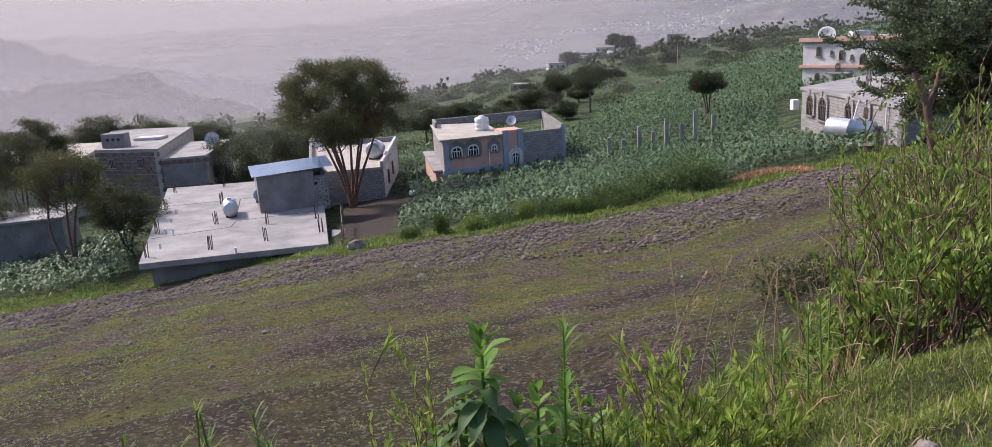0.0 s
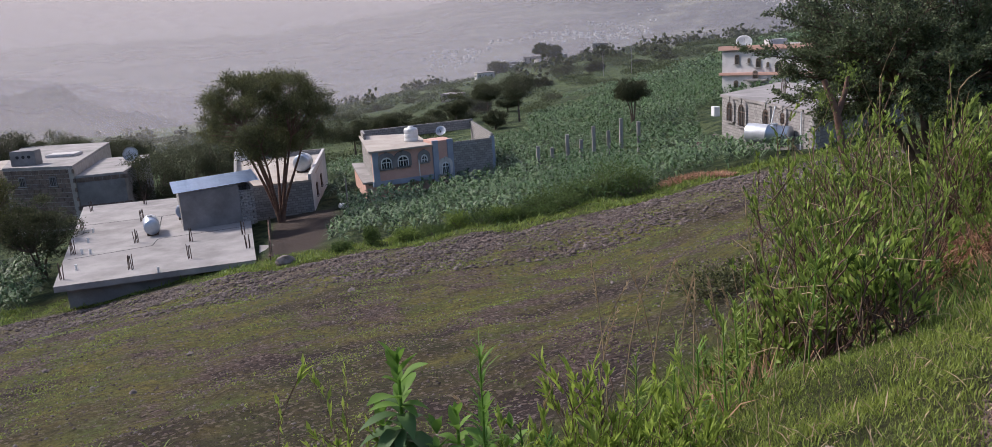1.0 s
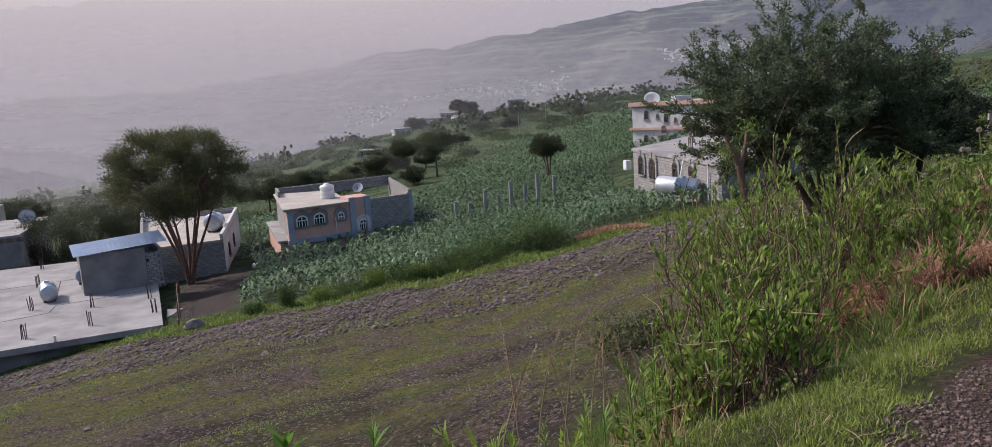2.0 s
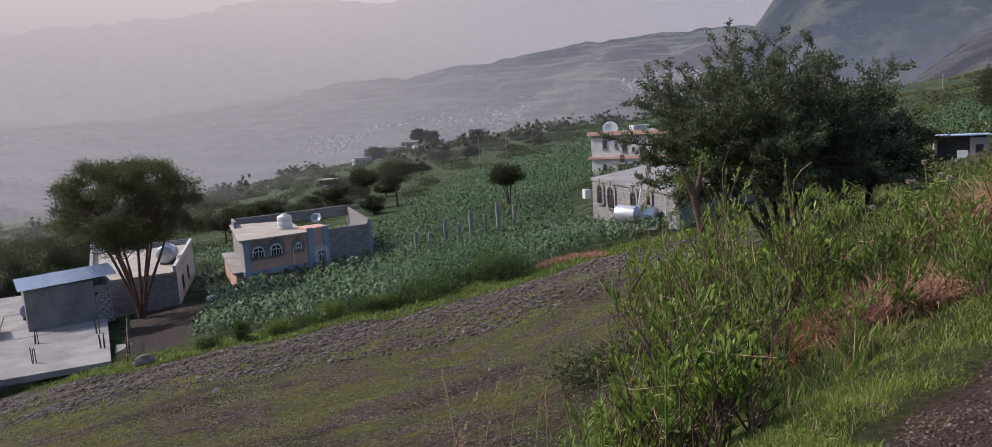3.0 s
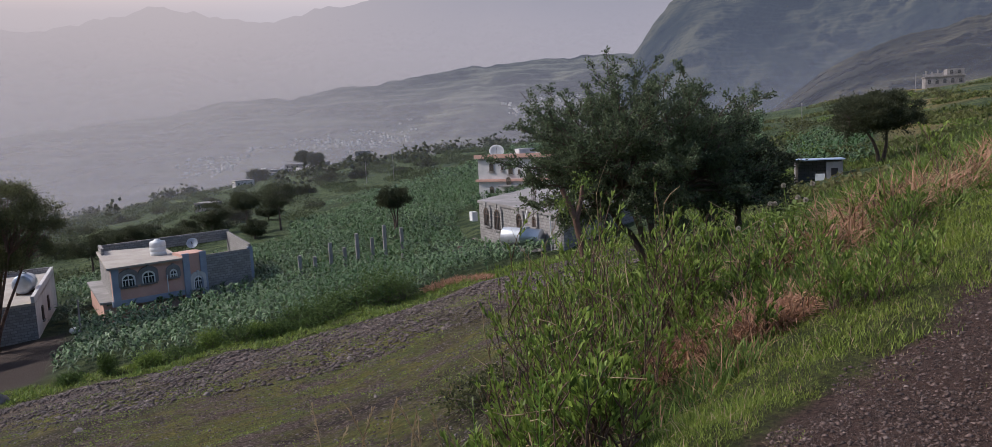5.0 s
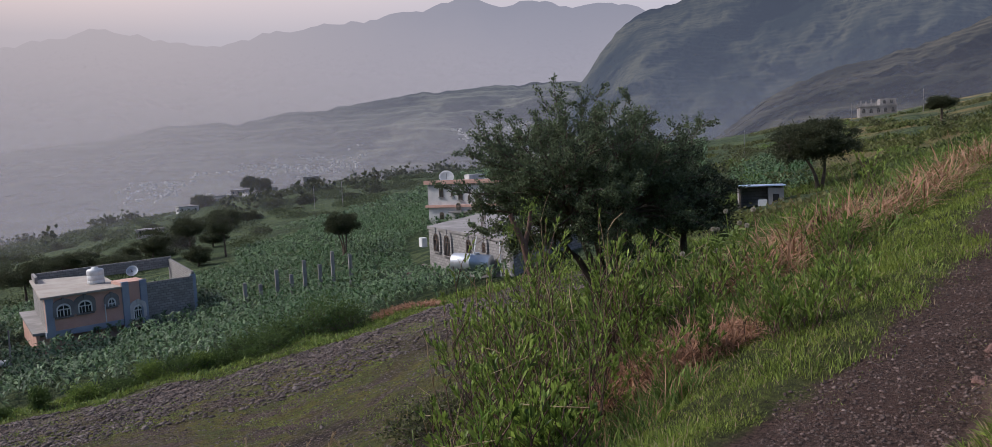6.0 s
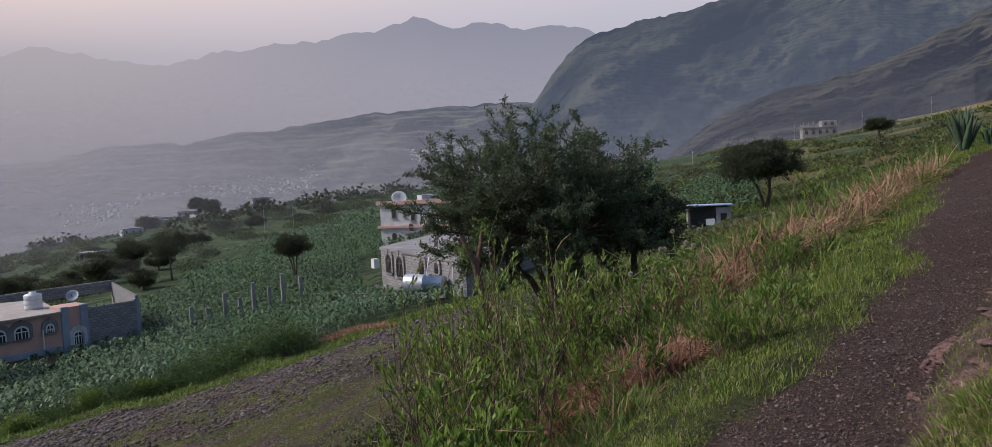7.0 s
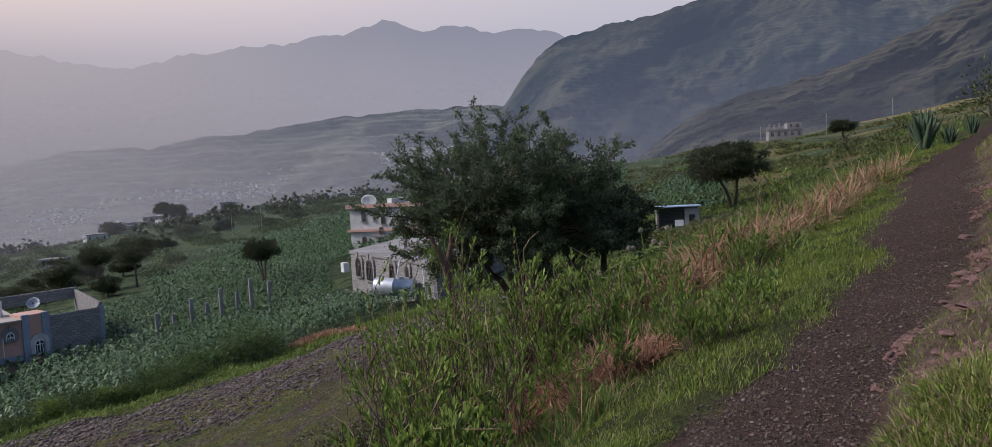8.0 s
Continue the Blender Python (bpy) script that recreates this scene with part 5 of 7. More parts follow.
def spreading_tree(name, x, y, base, crown, radii, seed, leaf_mat, label, boughs=64, twigs=13, leaves=75, leaf=0.085, stems=5, trunk_r=0.13, inner=70):
    """A thorny tree: arched boughs fan out of a few stems; fine leaves sit along the twigs, in tiers with gaps between."""
    rng = np.random.default_rng(seed)
    t = thing(name, x, y, base, label, "tree", "trees")
    c, r = np.array(crown, float) - [x, y, base], np.array(radii, float)
    s = np.linspace(0, 1, 9)[:, None]
    stem_runs, limb_runs, hubs = [], [], []
    for k in range(stems):
        a = 2 * np.pi * (k + rng.uniform(-0.25, 0.25)) / stems
        out = np.array([np.cos(a), np.sin(a), 0])
        hub = c + out * r * 0.26 - [0, 0, r[2] * rng.uniform(0.35, 0.6)]
        foot = out * 0.12 - [0, 0, 0.4]
        path = foot + (hub - foot) * s + rng.normal(0, 0.04, (9, 3)) * np.sin(np.pi * s)
        stem_runs.append((path, np.linspace(trunk_r * 1.2, trunk_r * 0.6, 9)))
        hubs.append(hub)
    part("trunk", tubes("trunk", stem_runs, BARK, 9), None, t)
    at, wy = [], []
    for k in range(boughs):
        z = 1 - 1.95 * (k + 0.5) / boughs
        a = k * 2.39996 + rng.uniform(-0.3, 0.3)
        q = math.sqrt(max(0.0, 1 - z * z))
        d = np.array([np.cos(a) * q, np.sin(a) * q, z])
        tip = c + d * r * (0.62 + 0.52 * rng.uniform(0, 1) ** 1.4)
        hub = min(hubs, key=lambda g: np.linalg.norm(g - tip) + rng.uniform(0, 0.6))
        l = np.linalg.norm(tip - hub)
        u = unit(tip - hub)
        path = hub + (tip - hub) * s + np.sin(np.pi * s ** 0.8) * l * np.array([0, 0, 0.10 if z < 0.4 else 0.0]) + np.sin(2 * np.pi * s) * rng.normal(0, 0.03 * l, (1, 3))
        limb_runs.append((path, np.linspace(trunk_r * 0.42, 0.008, 9)))
        for b in range(twigs):
            f = rng.uniform(0.28, 1.0) ** 0.8
            p0 = np.array([np.interp(f, s[:, 0], path[:, i]) for i in range(3)])
            side = unit(np.cross(u, rng.normal(size=3)))
            way = unit(u * rng.uniform(0.5, 1.2) * [1, 1, 0.6] + side * rng.uniform(0.4, 1.1) * [1, 1, 0.7] + [0, 0, 0.18])
            ln = (0.45 + 0.6 * (1 - f)) * rng.uniform(0.5, 1.3)
            p1 = p0 + way * ln
            limb_runs.append((np.stack([p0, (p0 + p1) / 2 + rng.normal(0, 0.03, 3), p1]), [0.012, 0.009, 0.004]))
            g = rng.uniform(0.1, 1.06, leaves)[:, None]
            at.append(p0 + (p1 - p0) * g + rng.normal(size=(leaves, 3)) * [0.06, 0.06, 0.04])
            wy.append(way[None] * 0.7 + rng.normal(size=(leaves, 3)) * 0.7 + [0, 0, 0.3])
    if inner:
        w = unit(rng.normal(size=(inner, 3))) * rng.uniform(0.1, 0.72, inner)[:, None]
        cen = np.repeat(c + w * r, 190, 0)
        at.append(cen + rng.normal(size=(len(cen), 3)) * [0.30, 0.30, 0.18])
        wy.append(rng.normal(size=(len(cen), 3)) + [0, 0, 0.3])
    part("branching", tubes("branching", limb_runs, BARK, 4), None, t)
    at, wy = np.concatenate(at), np.concatenate(wy)
    n = len(at)
    part("crown", joined("crown", [leaf_arrays(rng, at, wy, leaf * rng.uniform(0.6, 1.35, n), leaf * 0.55)], leaf_mat), None, t)
    return t


spreading_tree("big_tree", BT[0], BT[1], land1(*BT) - 0.1, (14.85, 21.8, 0.65), (4.75, 4.1, 3.0), 4, LEAF_THORN, "large dark thorny tree with wispy spreading branches", 170, 14, 58, 0.088, inner=45)
tree("low_tree", 18.6, 21.6, land1(18.6, 21.6) - 0.1, (18.7, 21.6, -0.35), (1.6, 1.6, 1.2), 6, LEAF_DARK, "low dark tree beside the big one", 70, 220, 0.12, 1, 0.13, 0.36, 0.1, None, 0.25, 0.3, 40, ragged=0.2)
# the flat-topped tree above the hut
tree("umbrella_tree", 50.3, 43.1, land1(50.3, 43.1) - 0.1, (49.9, 43.2, 1.25), (3.2, 3.0, 1.55), 8, LEAF_DARK, "flat-topped dark tree on the slope above the hut", 130, 260, 0.17, 2, 0.18, 0.30, 0.35, None, 0.3, 0.3, 60, ragged=0.16, upright=1.0)


def far_tree(az, d, top, width, height, seed, shape=0.0, mat=None, label="dark rounded tree in the fields"):
    """A tree of the fields at a bearing and distance from the head of the track; its top in degrees from eye height."""
    x, y = d * math.sin(radians(az)), d * math.cos(radians(az))
    zt = EYE + d * math.tan(radians(top))
    base = ground_z(x, y)
    rz = height / 2
    tree("field_tree", x, y, min(base, zt - height * 1.05), (x, y, zt - rz * 1.05), (width / 2 * 0.92, width / 2 * 0.92, rz * 0.85), seed, mat or LEAF_DARK, label, 46 if d > 100 else 70, 200 if d > 100 else 260, max(0.14, d * 0.0016), 1 if d > 100 else 3, 0.16, 0.42 if d > 100 else 0.34, shape, None, 0.3, upright=1.0)


for k, (az, d, top, w, h) in enumerate([(2.8, 138, -3.46, 6.4, 5.4), (5.1, 129, -2.81, 5.4, 4.8), (7.4, 126, -2.36, 7.0, 5.8), (15.5, 88, -3.27, 3.9, 3.4),
                                        (-4.8, 110, -4.6, 6.0, 5.0), (-2.6, 125, -4.8, 5.5, 3.6), (0.4, 130, -5.2, 7.0, 3.6), (5.6, 118, -5.0, 4, 3),
                                        (-16.0, 92, -5.0, 9.0, 8.0), (-18.8, 88, -5.6, 7.0, 7.0), (-14.2, 95, -5.2, 7.0, 6.0), (-31.6, 96, -3.5, 6.5, 8.0), (-30.4, 100, -3.1, 6.0, 8.5), (-29.2, 100, -4.2, 5.0, 7.0), (-27.4, 112, -4.1, 6.0, 6.0), (-26.4, 112, -3.5, 6.5, 6.5), (-25.2, 112, -3.9, 6.0, 6.0), (-23.9, 112, -3.8, 7.0, 6.0), (-22.7, 112, -4.4, 5.0, 5.5), (-33.5, 92, -3.8, 8.0, 8.0),
                                        (-33.5, 72, -7.4, 6.0, 6.0)]):
    far_tree(az, d, top, w, h, 20 + k, 0.45 if k < 4 else 0.0)
far_tree(-29.4, 62, -5.4, 6.4, 5.0, 60, 0.0, LEAF_MID, "green tree with pale limbs before the stone house")
far_tree(-26.0, 64, -7.4, 5.6, 6.0, 61, 0.0, LEAF_DARK, "dark shrubby tree against the stone house")


# ---- the maize ----
MAIZE_EDGE = [(-80, 104), (-8, 112), (10, 121), (19, 136), (31, 150), (48, 166), (66, 186), (85, 205), (120, 240)]


def maize_field():
    rng = np.random.default_rng(11)
    groups = []
    for d0, d1, gap, blades, lng, wid, steps in ((40, 64, 0.72, 9, 0.80, 0.125, 3), (64, 100, 0.86, 9, 0.88, 0.15, 3), (100, 160, 1.15, 7, 1.15, 0.22, 2), (160, 300, 1.9, 6, 1.7, 0.45, 2)):
        xs, ys = np.meshgrid(np.arange(-75, 170, gap), np.arange(30, 300, gap))
        x, y = xs.ravel() + rng.uniform(-0.35, 0.35, xs.size) * gap, ys.ravel() + rng.uniform(-0.35, 0.35, xs.size) * gap
        d, az = np.hypot(x, y), np.degrees(np.arctan2(x, y))
        rim = from_line(x, y, RIM)
        keep = (d >= d0) & (d < d1) & (rim > 1.9 + 0.9 * rumple(x, y, 9)) & (az > -38) & (az < 60)
        keep &= ~((x > 22) & (x < 50) & (y < 90) & (y > 42) & (from_line(x, y, [(23.5, 40), (23.8, 62), (30, 82)]) < 0))
        keep &= ~((x > -32) & (x < -9.0) & (y > 43) & (y < 88) & (from_line(x, y, [(-22.5, 43), (-33, 73)]) < 0))
        keep &= ~((x > -7.2) & (x < 7.2) & (y > 67.4) & (y < 86) & (from_line(x, y, [(-8, 66.2), (8, 72.0)]) > 0))
        keep &= ~((x > -13.5) & (x < -4.5) & (y < 70) & (from_line(x, y, [(-6.6, 44), (-6.4, 58), (-7.6, 70)]) > -0.3 + 0.6 * rumple(x, y, 4)))
        keep &= ~((x < -22) & (y > 60 - 0.1 * x))
        # past the fields near by, the land falls off to the valley and the crop ends
        keep &= (az > 9 + 5 * rumple(x, y, 60) * (d > 110)) | (d < 112)
        keep &= (az < 42) | ((d < 105) & (d > 66) & (az < 49) & (az > 43.5))
        keep &= ~((az > 29.5) & (d < 60))
        keep &= (d < 255) & ((az > 8) | (d < 100))
        keep &= from_line(x, y, MAIZE_EDGE) + 3 * rumple(x, y, 14) < 0
        x, y = x[keep], y[keep]
        if not len(x):
            continue
        z = ground_height(x, y)
        n = len(x)
        h = rng.uniform(0.95, 1.55, n) * (0.9 + 0.18 * rumple(x, y, 12))
        own = np.repeat(np.arange(n), blades)
        up = 1 - 0.6 * rng.uniform(0, 1, n * blades) ** 1.5
        at = np.stack([x[own], y[own], z[own] + h[own] * up * 0.95], 1)
        a = rng.uniform(0, 2 * np.pi, n * blades)
        way = np.stack([np.cos(a), np.sin(a), rng.uniform(0.7, 2.2, n * blades)], 1)
        groups.append(ribbon_arrays(rng, at, way, lng * rng.uniform(0.7, 1.15, len(at)), wid * rng.uniform(0.8, 1.2, len(at)), rng.uniform(0.5, 1.15, len(at)), steps))
    ob = new("maize_field", joined("maize_field", groups, MAIZE))
    return tagged(ob, "dense green maize standing in terraced fields", "maize", kind="stuff")


maize_field()

# ---- plants of the bank and the verge ----
def place(az, d):
    return d * math.sin(radians(az)), d * math.cos(radians(az))


def shrub(az, d, height, seed, stems=13, leaf=0.098, mat=None, label="tall green shrub with upright oval leaves on reddish stems", spread_s=0.5, twigs=6, xy=None):
    """A shrub of many thin stems, bare below; the leaves stand in tufts at the ends of the twigs."""
    rng = np.random.default_rng(seed)
    x, y = place(az, d) if xy is None else xy
    z = ground_z(x, y)
    t = thing("shrub", x, y, z, label, "shrub", "shrubs of the bank")
    runs, at, wy, dead = [], [], [], []
    for k in range(stems):
        a = rng.uniform(0, 2 * np.pi)
        lean = rng.uniform(0.05, spread_s) * height
        h = height * rng.uniform(0.55, 1.05)
        s = np.linspace(0, 1, 7)[:, None]
        foot = np.array([rng.normal(0, 0.12), rng.normal(0, 0.12), -0.1])
        tip = foot + [np.cos(a) * lean, np.sin(a) * lean, h]
        path = foot + (tip - foot) * s + np.array([np.cos(a), np.sin(a), 0]) * lean * 0.25 * np.sin(np.pi * s) + rng.normal(0, 0.015, (7, 3))
        runs.append((path, np.linspace(0.012, 0.003, 7) * leaf / 0.098 * (1 if leaf > 0.08 else 0.6)))
        if leaf > 0.08 and k % 4 == 3:
            dead.append((path, np.linspace(0.010, 0.003, 7)))
            for b in range(6):
                p0 = path[2 + b % 5]
                p1 = p0 + rng.normal(0, 0.16, 3) + [0, 0, 0.22 * height * 0.6]
                dead.append((np.stack([p0, (p0 + p1) / 2 + rng.normal(0, 0.02, 3), p1]), [0.005, 0.004, 0.002]))
            continue
        ends = [(path[4], path[6])]
        for b in range(twigs):
            q = rng.uniform(0.25, 0.9)
            p0 = np.array([np.interp(q, s[:, 0], path[:, i]) for i in range(3)])
            a2 = rng.uniform(0, 2 * np.pi)
            p1 = p0 + np.array([np.cos(a2) * 0.5, np.sin(a2) * 0.5, 0.85]) * (0.12 + 0.16 * height) * rng.uniform(0.6, 1.2)
            runs.append((np.stack([p0, (p0 + p1) / 2 + rng.normal(0, 0.02, 3), p1]), np.array([0.006, 0.0045, 0.0025]) * (1 if leaf > 0.08 else 0.5)))
            ends.append((p0 * 0.45 + p1 * 0.55, p1))
        for p0, p1 in ends:
            n = 13
            q = rng.uniform(0, 1, n)[:, None]
            at.append(p0 + (p1 - p0) * q)
            wy.append(unit(p1 - p0)[None] * 1.0 + rng.normal(0, 0.34, (n, 3)) + [0, 0, 0.25])
    at, wy = np.concatenate(at), np.concatenate(wy)
    n = len(at)
    part("stem", tubes("stem", runs, TWIG, 4), None, t, "thin reddish stems")
    if dead:
        part("dead_stem", tubes("dead_stem", dead, DRY, 4), None, t, "bleached dead twigs")
    part("leafage", joined("leafage", [leaf_arrays(rng, at, wy, leaf * rng.uniform(0.55, 1.2, n), leaf * (0.28 if leaf > 0.08 else 0.22) * rng.uniform(0.7, 1.2, n), 0.03, 0.2, 0.55)], mat or SHRUB), None, t)
    return t


for k, (az, d, h) in enumerate([(27.0, 8.0, 1.35), (28.6, 8.2, 1.8), (30.5, 8.0, 1.95), (32.5, 8.4, 1.95), (33.8, 8.3, 2.05), (35.5, 8.6, 1.7), (37.5, 8.6, 1.25),
                                (39.5, 9.2, 1.2), (41.5, 9.6, 1.0), (26.6, 6.4, 0.9), (28.6, 6.3, 1.3), (30.4, 6.6, 1.6), (32.2, 6.4, 1.5), (33.6, 6.7, 1.35),
                                (29.3, 5.2, 0.75), (31.2, 5.1, 0.8), (33.2, 5.2, 0.65), (43.5, 10.4, 0.9),
                                (45.5, 11.0, 0.7), (48.0, 13.5, 0.8), (50.0, 12.0, 0.7), (31.4, 9.6, 1.8), (29.4, 7.4, 1.7), (29.0, 9.2, 1.9), (30.6, 9.0, 1.9), (25.6, 6.0, 0.75), (24.6, 5.5, 0.6), (26.4, 5.3, 0.7), (36.5, 10.2, 1.6), (53.5, 15.0, 1.1)]):
    shrub(az, d, h * 1.05, 200 + k, 11, 0.088, spread_s=0.36, twigs=5)
for k in range(30):
    _q = np.random.default_rng(900 + k)
    shrub(_q.uniform(36, 52), _q.uniform(7.2, 12.5), _q.uniform(0.35, 0.75), 230 + k, 7, 0.07, RANK if k % 3 else SHRUB, "low leafy weed among the grass of the bank", 0.5, 5)


def grass(name, count, where, height, width, seed, mat, label, lean=0.45, droop=0.35, steps=2):
    """Blades over a stretch of ground; where gives places for a random generator."""
    rng = np.random.default_rng(seed)
    x, y, scale = where(rng, count)
    z = ground_height(x, y)
    n = len(x)
    at = np.stack([x, y, z - 0.01], 1)
    way = np.stack([rng.normal(0, lean, n), rng.normal(0, lean, n), np.ones(n)], 1)
    v = ribbon_arrays(rng, at, way, height * scale * rng.uniform(0.5, 1.25, n), width * np.sqrt(scale) * rng.uniform(0.7, 1.3, n), rng.uniform(0.1, droop, n), steps)
    ob = new(name, joined(name, [v], mat))
    return tagged(ob, label, "grass", kind="stuff")


def verge(d0, d1, low, high, a0=9):
    """Places on the downhill side of the track, between those distances along and across it."""
    def pick(rng, count):
        r = np.sqrt(rng.uniform(d0 * d0, d1 * d1, count * 3))
        a = np.radians(rng.uniform(a0, 78, count * 3))
        x, y = r * np.sin(a), r * np.cos(a)
        t = from_line(x, y, TRACK) + 0.17 * rumple(x, y, 1.3) + 0.10 * rumple(x, y, 0.4)
        tuft = rumple(x + 9, y, 0.55) + 0.7 * rumple(x, y + 4, 1.9)
        keep = (t > low + 0.4 * rng.uniform(0, 1, len(x)) ** 2 + 0.31 * smooth01(-r, -6.6, -4.0)) & (t < high) & (tuft > rng.uniform(-3.0, 0.7, len(x))) & (r > 1.2)
        x, y = x[keep][:count], y[keep][:count]
        x, y = x[np.hypot(x - 5.15, y - 6.2) > 0.8], y[np.hypot(x - 5.15, y - 6.2) > 0.8]
        return x, y, 0.85 + 0.3 * np.clip(rumple(x, y, 1.0), -1, 1)
    return pick


grass("verge_grass", 60000, verge(1.3, 5.5, 0.42, 2.4), 0.066, 0.0048, 31, GRASS, "short bright green grass along the track")
grass("bank_grass", 80000, verge(5.0, 11.0, 0.42, 1.8), 0.088, 0.007, 32, GRASS, "green grass on the edge of the track")
grass("far_verge_grass", 52000, verge(9.5, 24.0, 0.42, 1.7, 45), 0.13, 0.013, 33, GRASS, "rough green grass beside the rising track", 0.5, 0.5)
grass("lower_bank_grass", 52000, verge(2.6, 11.0, 1.6, 6.0, 16), 0.24, 0.010, 34, RANK, "long green grass and herbs on the bank", 0.5, 0.5)
grass("slope_grass", 46000, verge(9.0, 28.0, 1.4, 14.0, 33), 0.36, 0.026, 35, RANK, "rough green herbs on the slope below the track", 0.6, 0.6)


def meadow(rng, count):
    """Places on the slope between the bank and the far fields."""
    r = np.sqrt(rng.uniform(24 ** 2, 82 ** 2, count * 2))
    a = np.radians(rng.uniform(35, 64, count * 2))
    x, y = r * np.sin(a), r * np.cos(a)
    keep = (rumple(x, y, 8) + 0.7 * rumple(x + 5, y, 3) > rng.uniform(-1.6, 0.8, len(x))) & (np.hypot(x - 42.0, y - 41.0) > 5.5) & (from_line(x, y, TRACK) > 1.5)
    x, y = x[keep][:count], y[keep][:count]
    return x, y, 0.6 + 0.012 * np.hypot(x, y) + 0.3 * rumple(x, y, 11)


grass("meadow_grass", 46000, meadow, 0.42, 0.05, 44, SLOPE, "rough grass and herbs on the slope round the hut", 0.7, 0.6)
grass("meadow_weeds", 16000, meadow, 0.55, 0.07, 45, SCRUB, "bright green weeds on the slope round the hut", 0.6, 0.6)


def uphill(rng, count):
    r = rng.uniform(3.0, 20, count * 6)
    a = np.radians(rng.uniform(55, 70, count * 6))
    x, y = r * np.sin(a), r * np.cos(a)
    t = from_line(x, y, TRACK)
    keep = (t < -track_half(x, y) - 0.05) & (t > -2.2) & (rumple(x, y, 0.5) + rumple(x, y + 3, 1.7) > rng.uniform(-0.7, 0.9, len(x)))
    x, y = x[keep][:count], y[keep][:count]
    return x, y, 0.7 + 0.07 * np.hypot(x, y)


grass("verge_straw", 5000, verge(1.3, 11.0, 0.4, 2.4), 0.16, 0.0055, 41, DRY, "dead straw among the grass of the verge", 0.9, 0.5)
grass("bank_weeds", 6000, verge(2.4, 12.0, 1.8, 5.0, 14), 0.36, 0.014, 42, SCRUB, "taller green weeds on the bank", 0.4, 0.5)
grass("bank_straw", 9000, verge(3.0, 12.0, 1.6, 5.0, 20), 0.42, 0.008, 43, RED_DRY, "reddish dead stalks on the bank", 0.7, 0.5)
def track_edge(rng, count):
    """Places along both edges of the track, where the litter gathers."""
    r = rng.uniform(2.5, 16, count * 8)
    a = np.radians(rng.uniform(35, 68, count * 8))
    x, y = r * np.sin(a), r * np.cos(a)
    t = np.abs(from_line(x, y, TRACK)) - track_half(x, y) + 0.12 * rumple(x, y, 0.9)
    keep = (t > -0.22) & (t < 0.22) & (rumple(x, y, 0.7) > rng.uniform(-1.0, 0.9, len(x)))
    x, y = x[keep][:count], y[keep][:count]
    return x, y, 0.7 + 0.05 * np.hypot(x, y)


grass("track_litter", 7000, track_edge, 0.06, 0.0045, 46, DRY, "dry straw litter along the edges of the track", 3.0, 0.3)
grass("track_edge_grass", 9000, track_edge, 0.035, 0.005, 47, GRASS, "short worn grass on the edges of the track", 1.0, 0.4)
grass("upper_bank_grass", 9000, uphill, 0.075, 0.007, 36, GRASS, "yellowish grass on the upper side of the track", 0.6, 0.6)
grass("upper_bank_straw", 5000, uphill, 0.10, 0.005, 37, DRY, "dry straw on the upper side of the track", 0.8, 0.6)


def tussock(az, d, radius, height, seed, mat, label, blades=900, category="grass tussock", width=0.008, lean=0.25, other=None):
    rng = np.random.default_rng(seed)
    x, y = place(az, d)
    t = thing("grass_tussock" if lean < 1 else "bracken_heap", x, y, ground_z(x, y), label, category, "tussocks")
    for share, m, name in ((1.0, mat, "blade_mass"), (0.3, other, "blade_mass")):
        if m is None:
            continue
        n = int(blades * share)
        a, q = rng.uniform(0, 2 * np.pi, n), np.sqrt(rng.uniform(0, 1, n)) * radius
        gx, gy = np.cos(a) * q, np.sin(a) * q
        gz = ground_height(x + gx, y + gy) - ground_z(x, y) + (rng.uniform(0, 0.4, n) * height if lean >= 1 else 0)
        way = np.stack([np.cos(a) * q / radius * 0.7 + rng.normal(0, lean, n), np.sin(a) * q / radius * 0.7 + rng.normal(0, lean, n), np.ones(n)], 1)
        part(name, joined(name, [ribbon_arrays(rng, np.stack([gx, gy, gz - 0.02], 1), way, height * rng.uniform(0.5, 1.2, n), width * rng.uniform(0.7, 1.3, n), rng.uniform(0.15, 0.6, n), 3)], m), None, t)
    return t


for k, (az, d) in enumerate([(61.9, 4.75), (63.4, 4.45), (64.6, 4.8), (63.2, 5.1), (60.9, 4.55)]):
    tussock(az, d, 0.24, 0.15, 301 + k, GRASS, "yellow-green grass tussock on the upper edge of the track", 1200, other=DRY, width=0.007, lean=0.4)
# dead bracken and straw among the green
for k, (az, d, r, h) in enumerate([(41.2, 8.0, 0.5, 0.42), (38.6, 8.1, 0.5, 0.42), (36.6, 7.9, 0.4, 0.38), (43.6, 7.8, 0.35, 0.3), (45.0, 11.0, 0.7, 0.85), (47.5, 12.0, 0.9, 0.9), (50.0, 13.0, 0.9, 0.9), (52.0, 14.0, 1.0, 0.85),
                                   (46.0, 13.5, 0.7, 0.7), (54.5, 15.5, 0.9, 0.7), (57.5, 19.0, 1.0, 0.8), (55.8, 17.0, 0.8, 0.7), (49.0, 15.5, 0.8, 0.8), (43.0, 12.6, 0.6, 0.7)]):
    tussock(az, d, r, h, 310 + k, RED_DRY, "reddish-brown heap of dead bracken stalks", 420 if d > 9 else 900, "dead bracken", 0.011 if d < 9 else 0.016, 1.2, SCRUB if d > 9 else None)
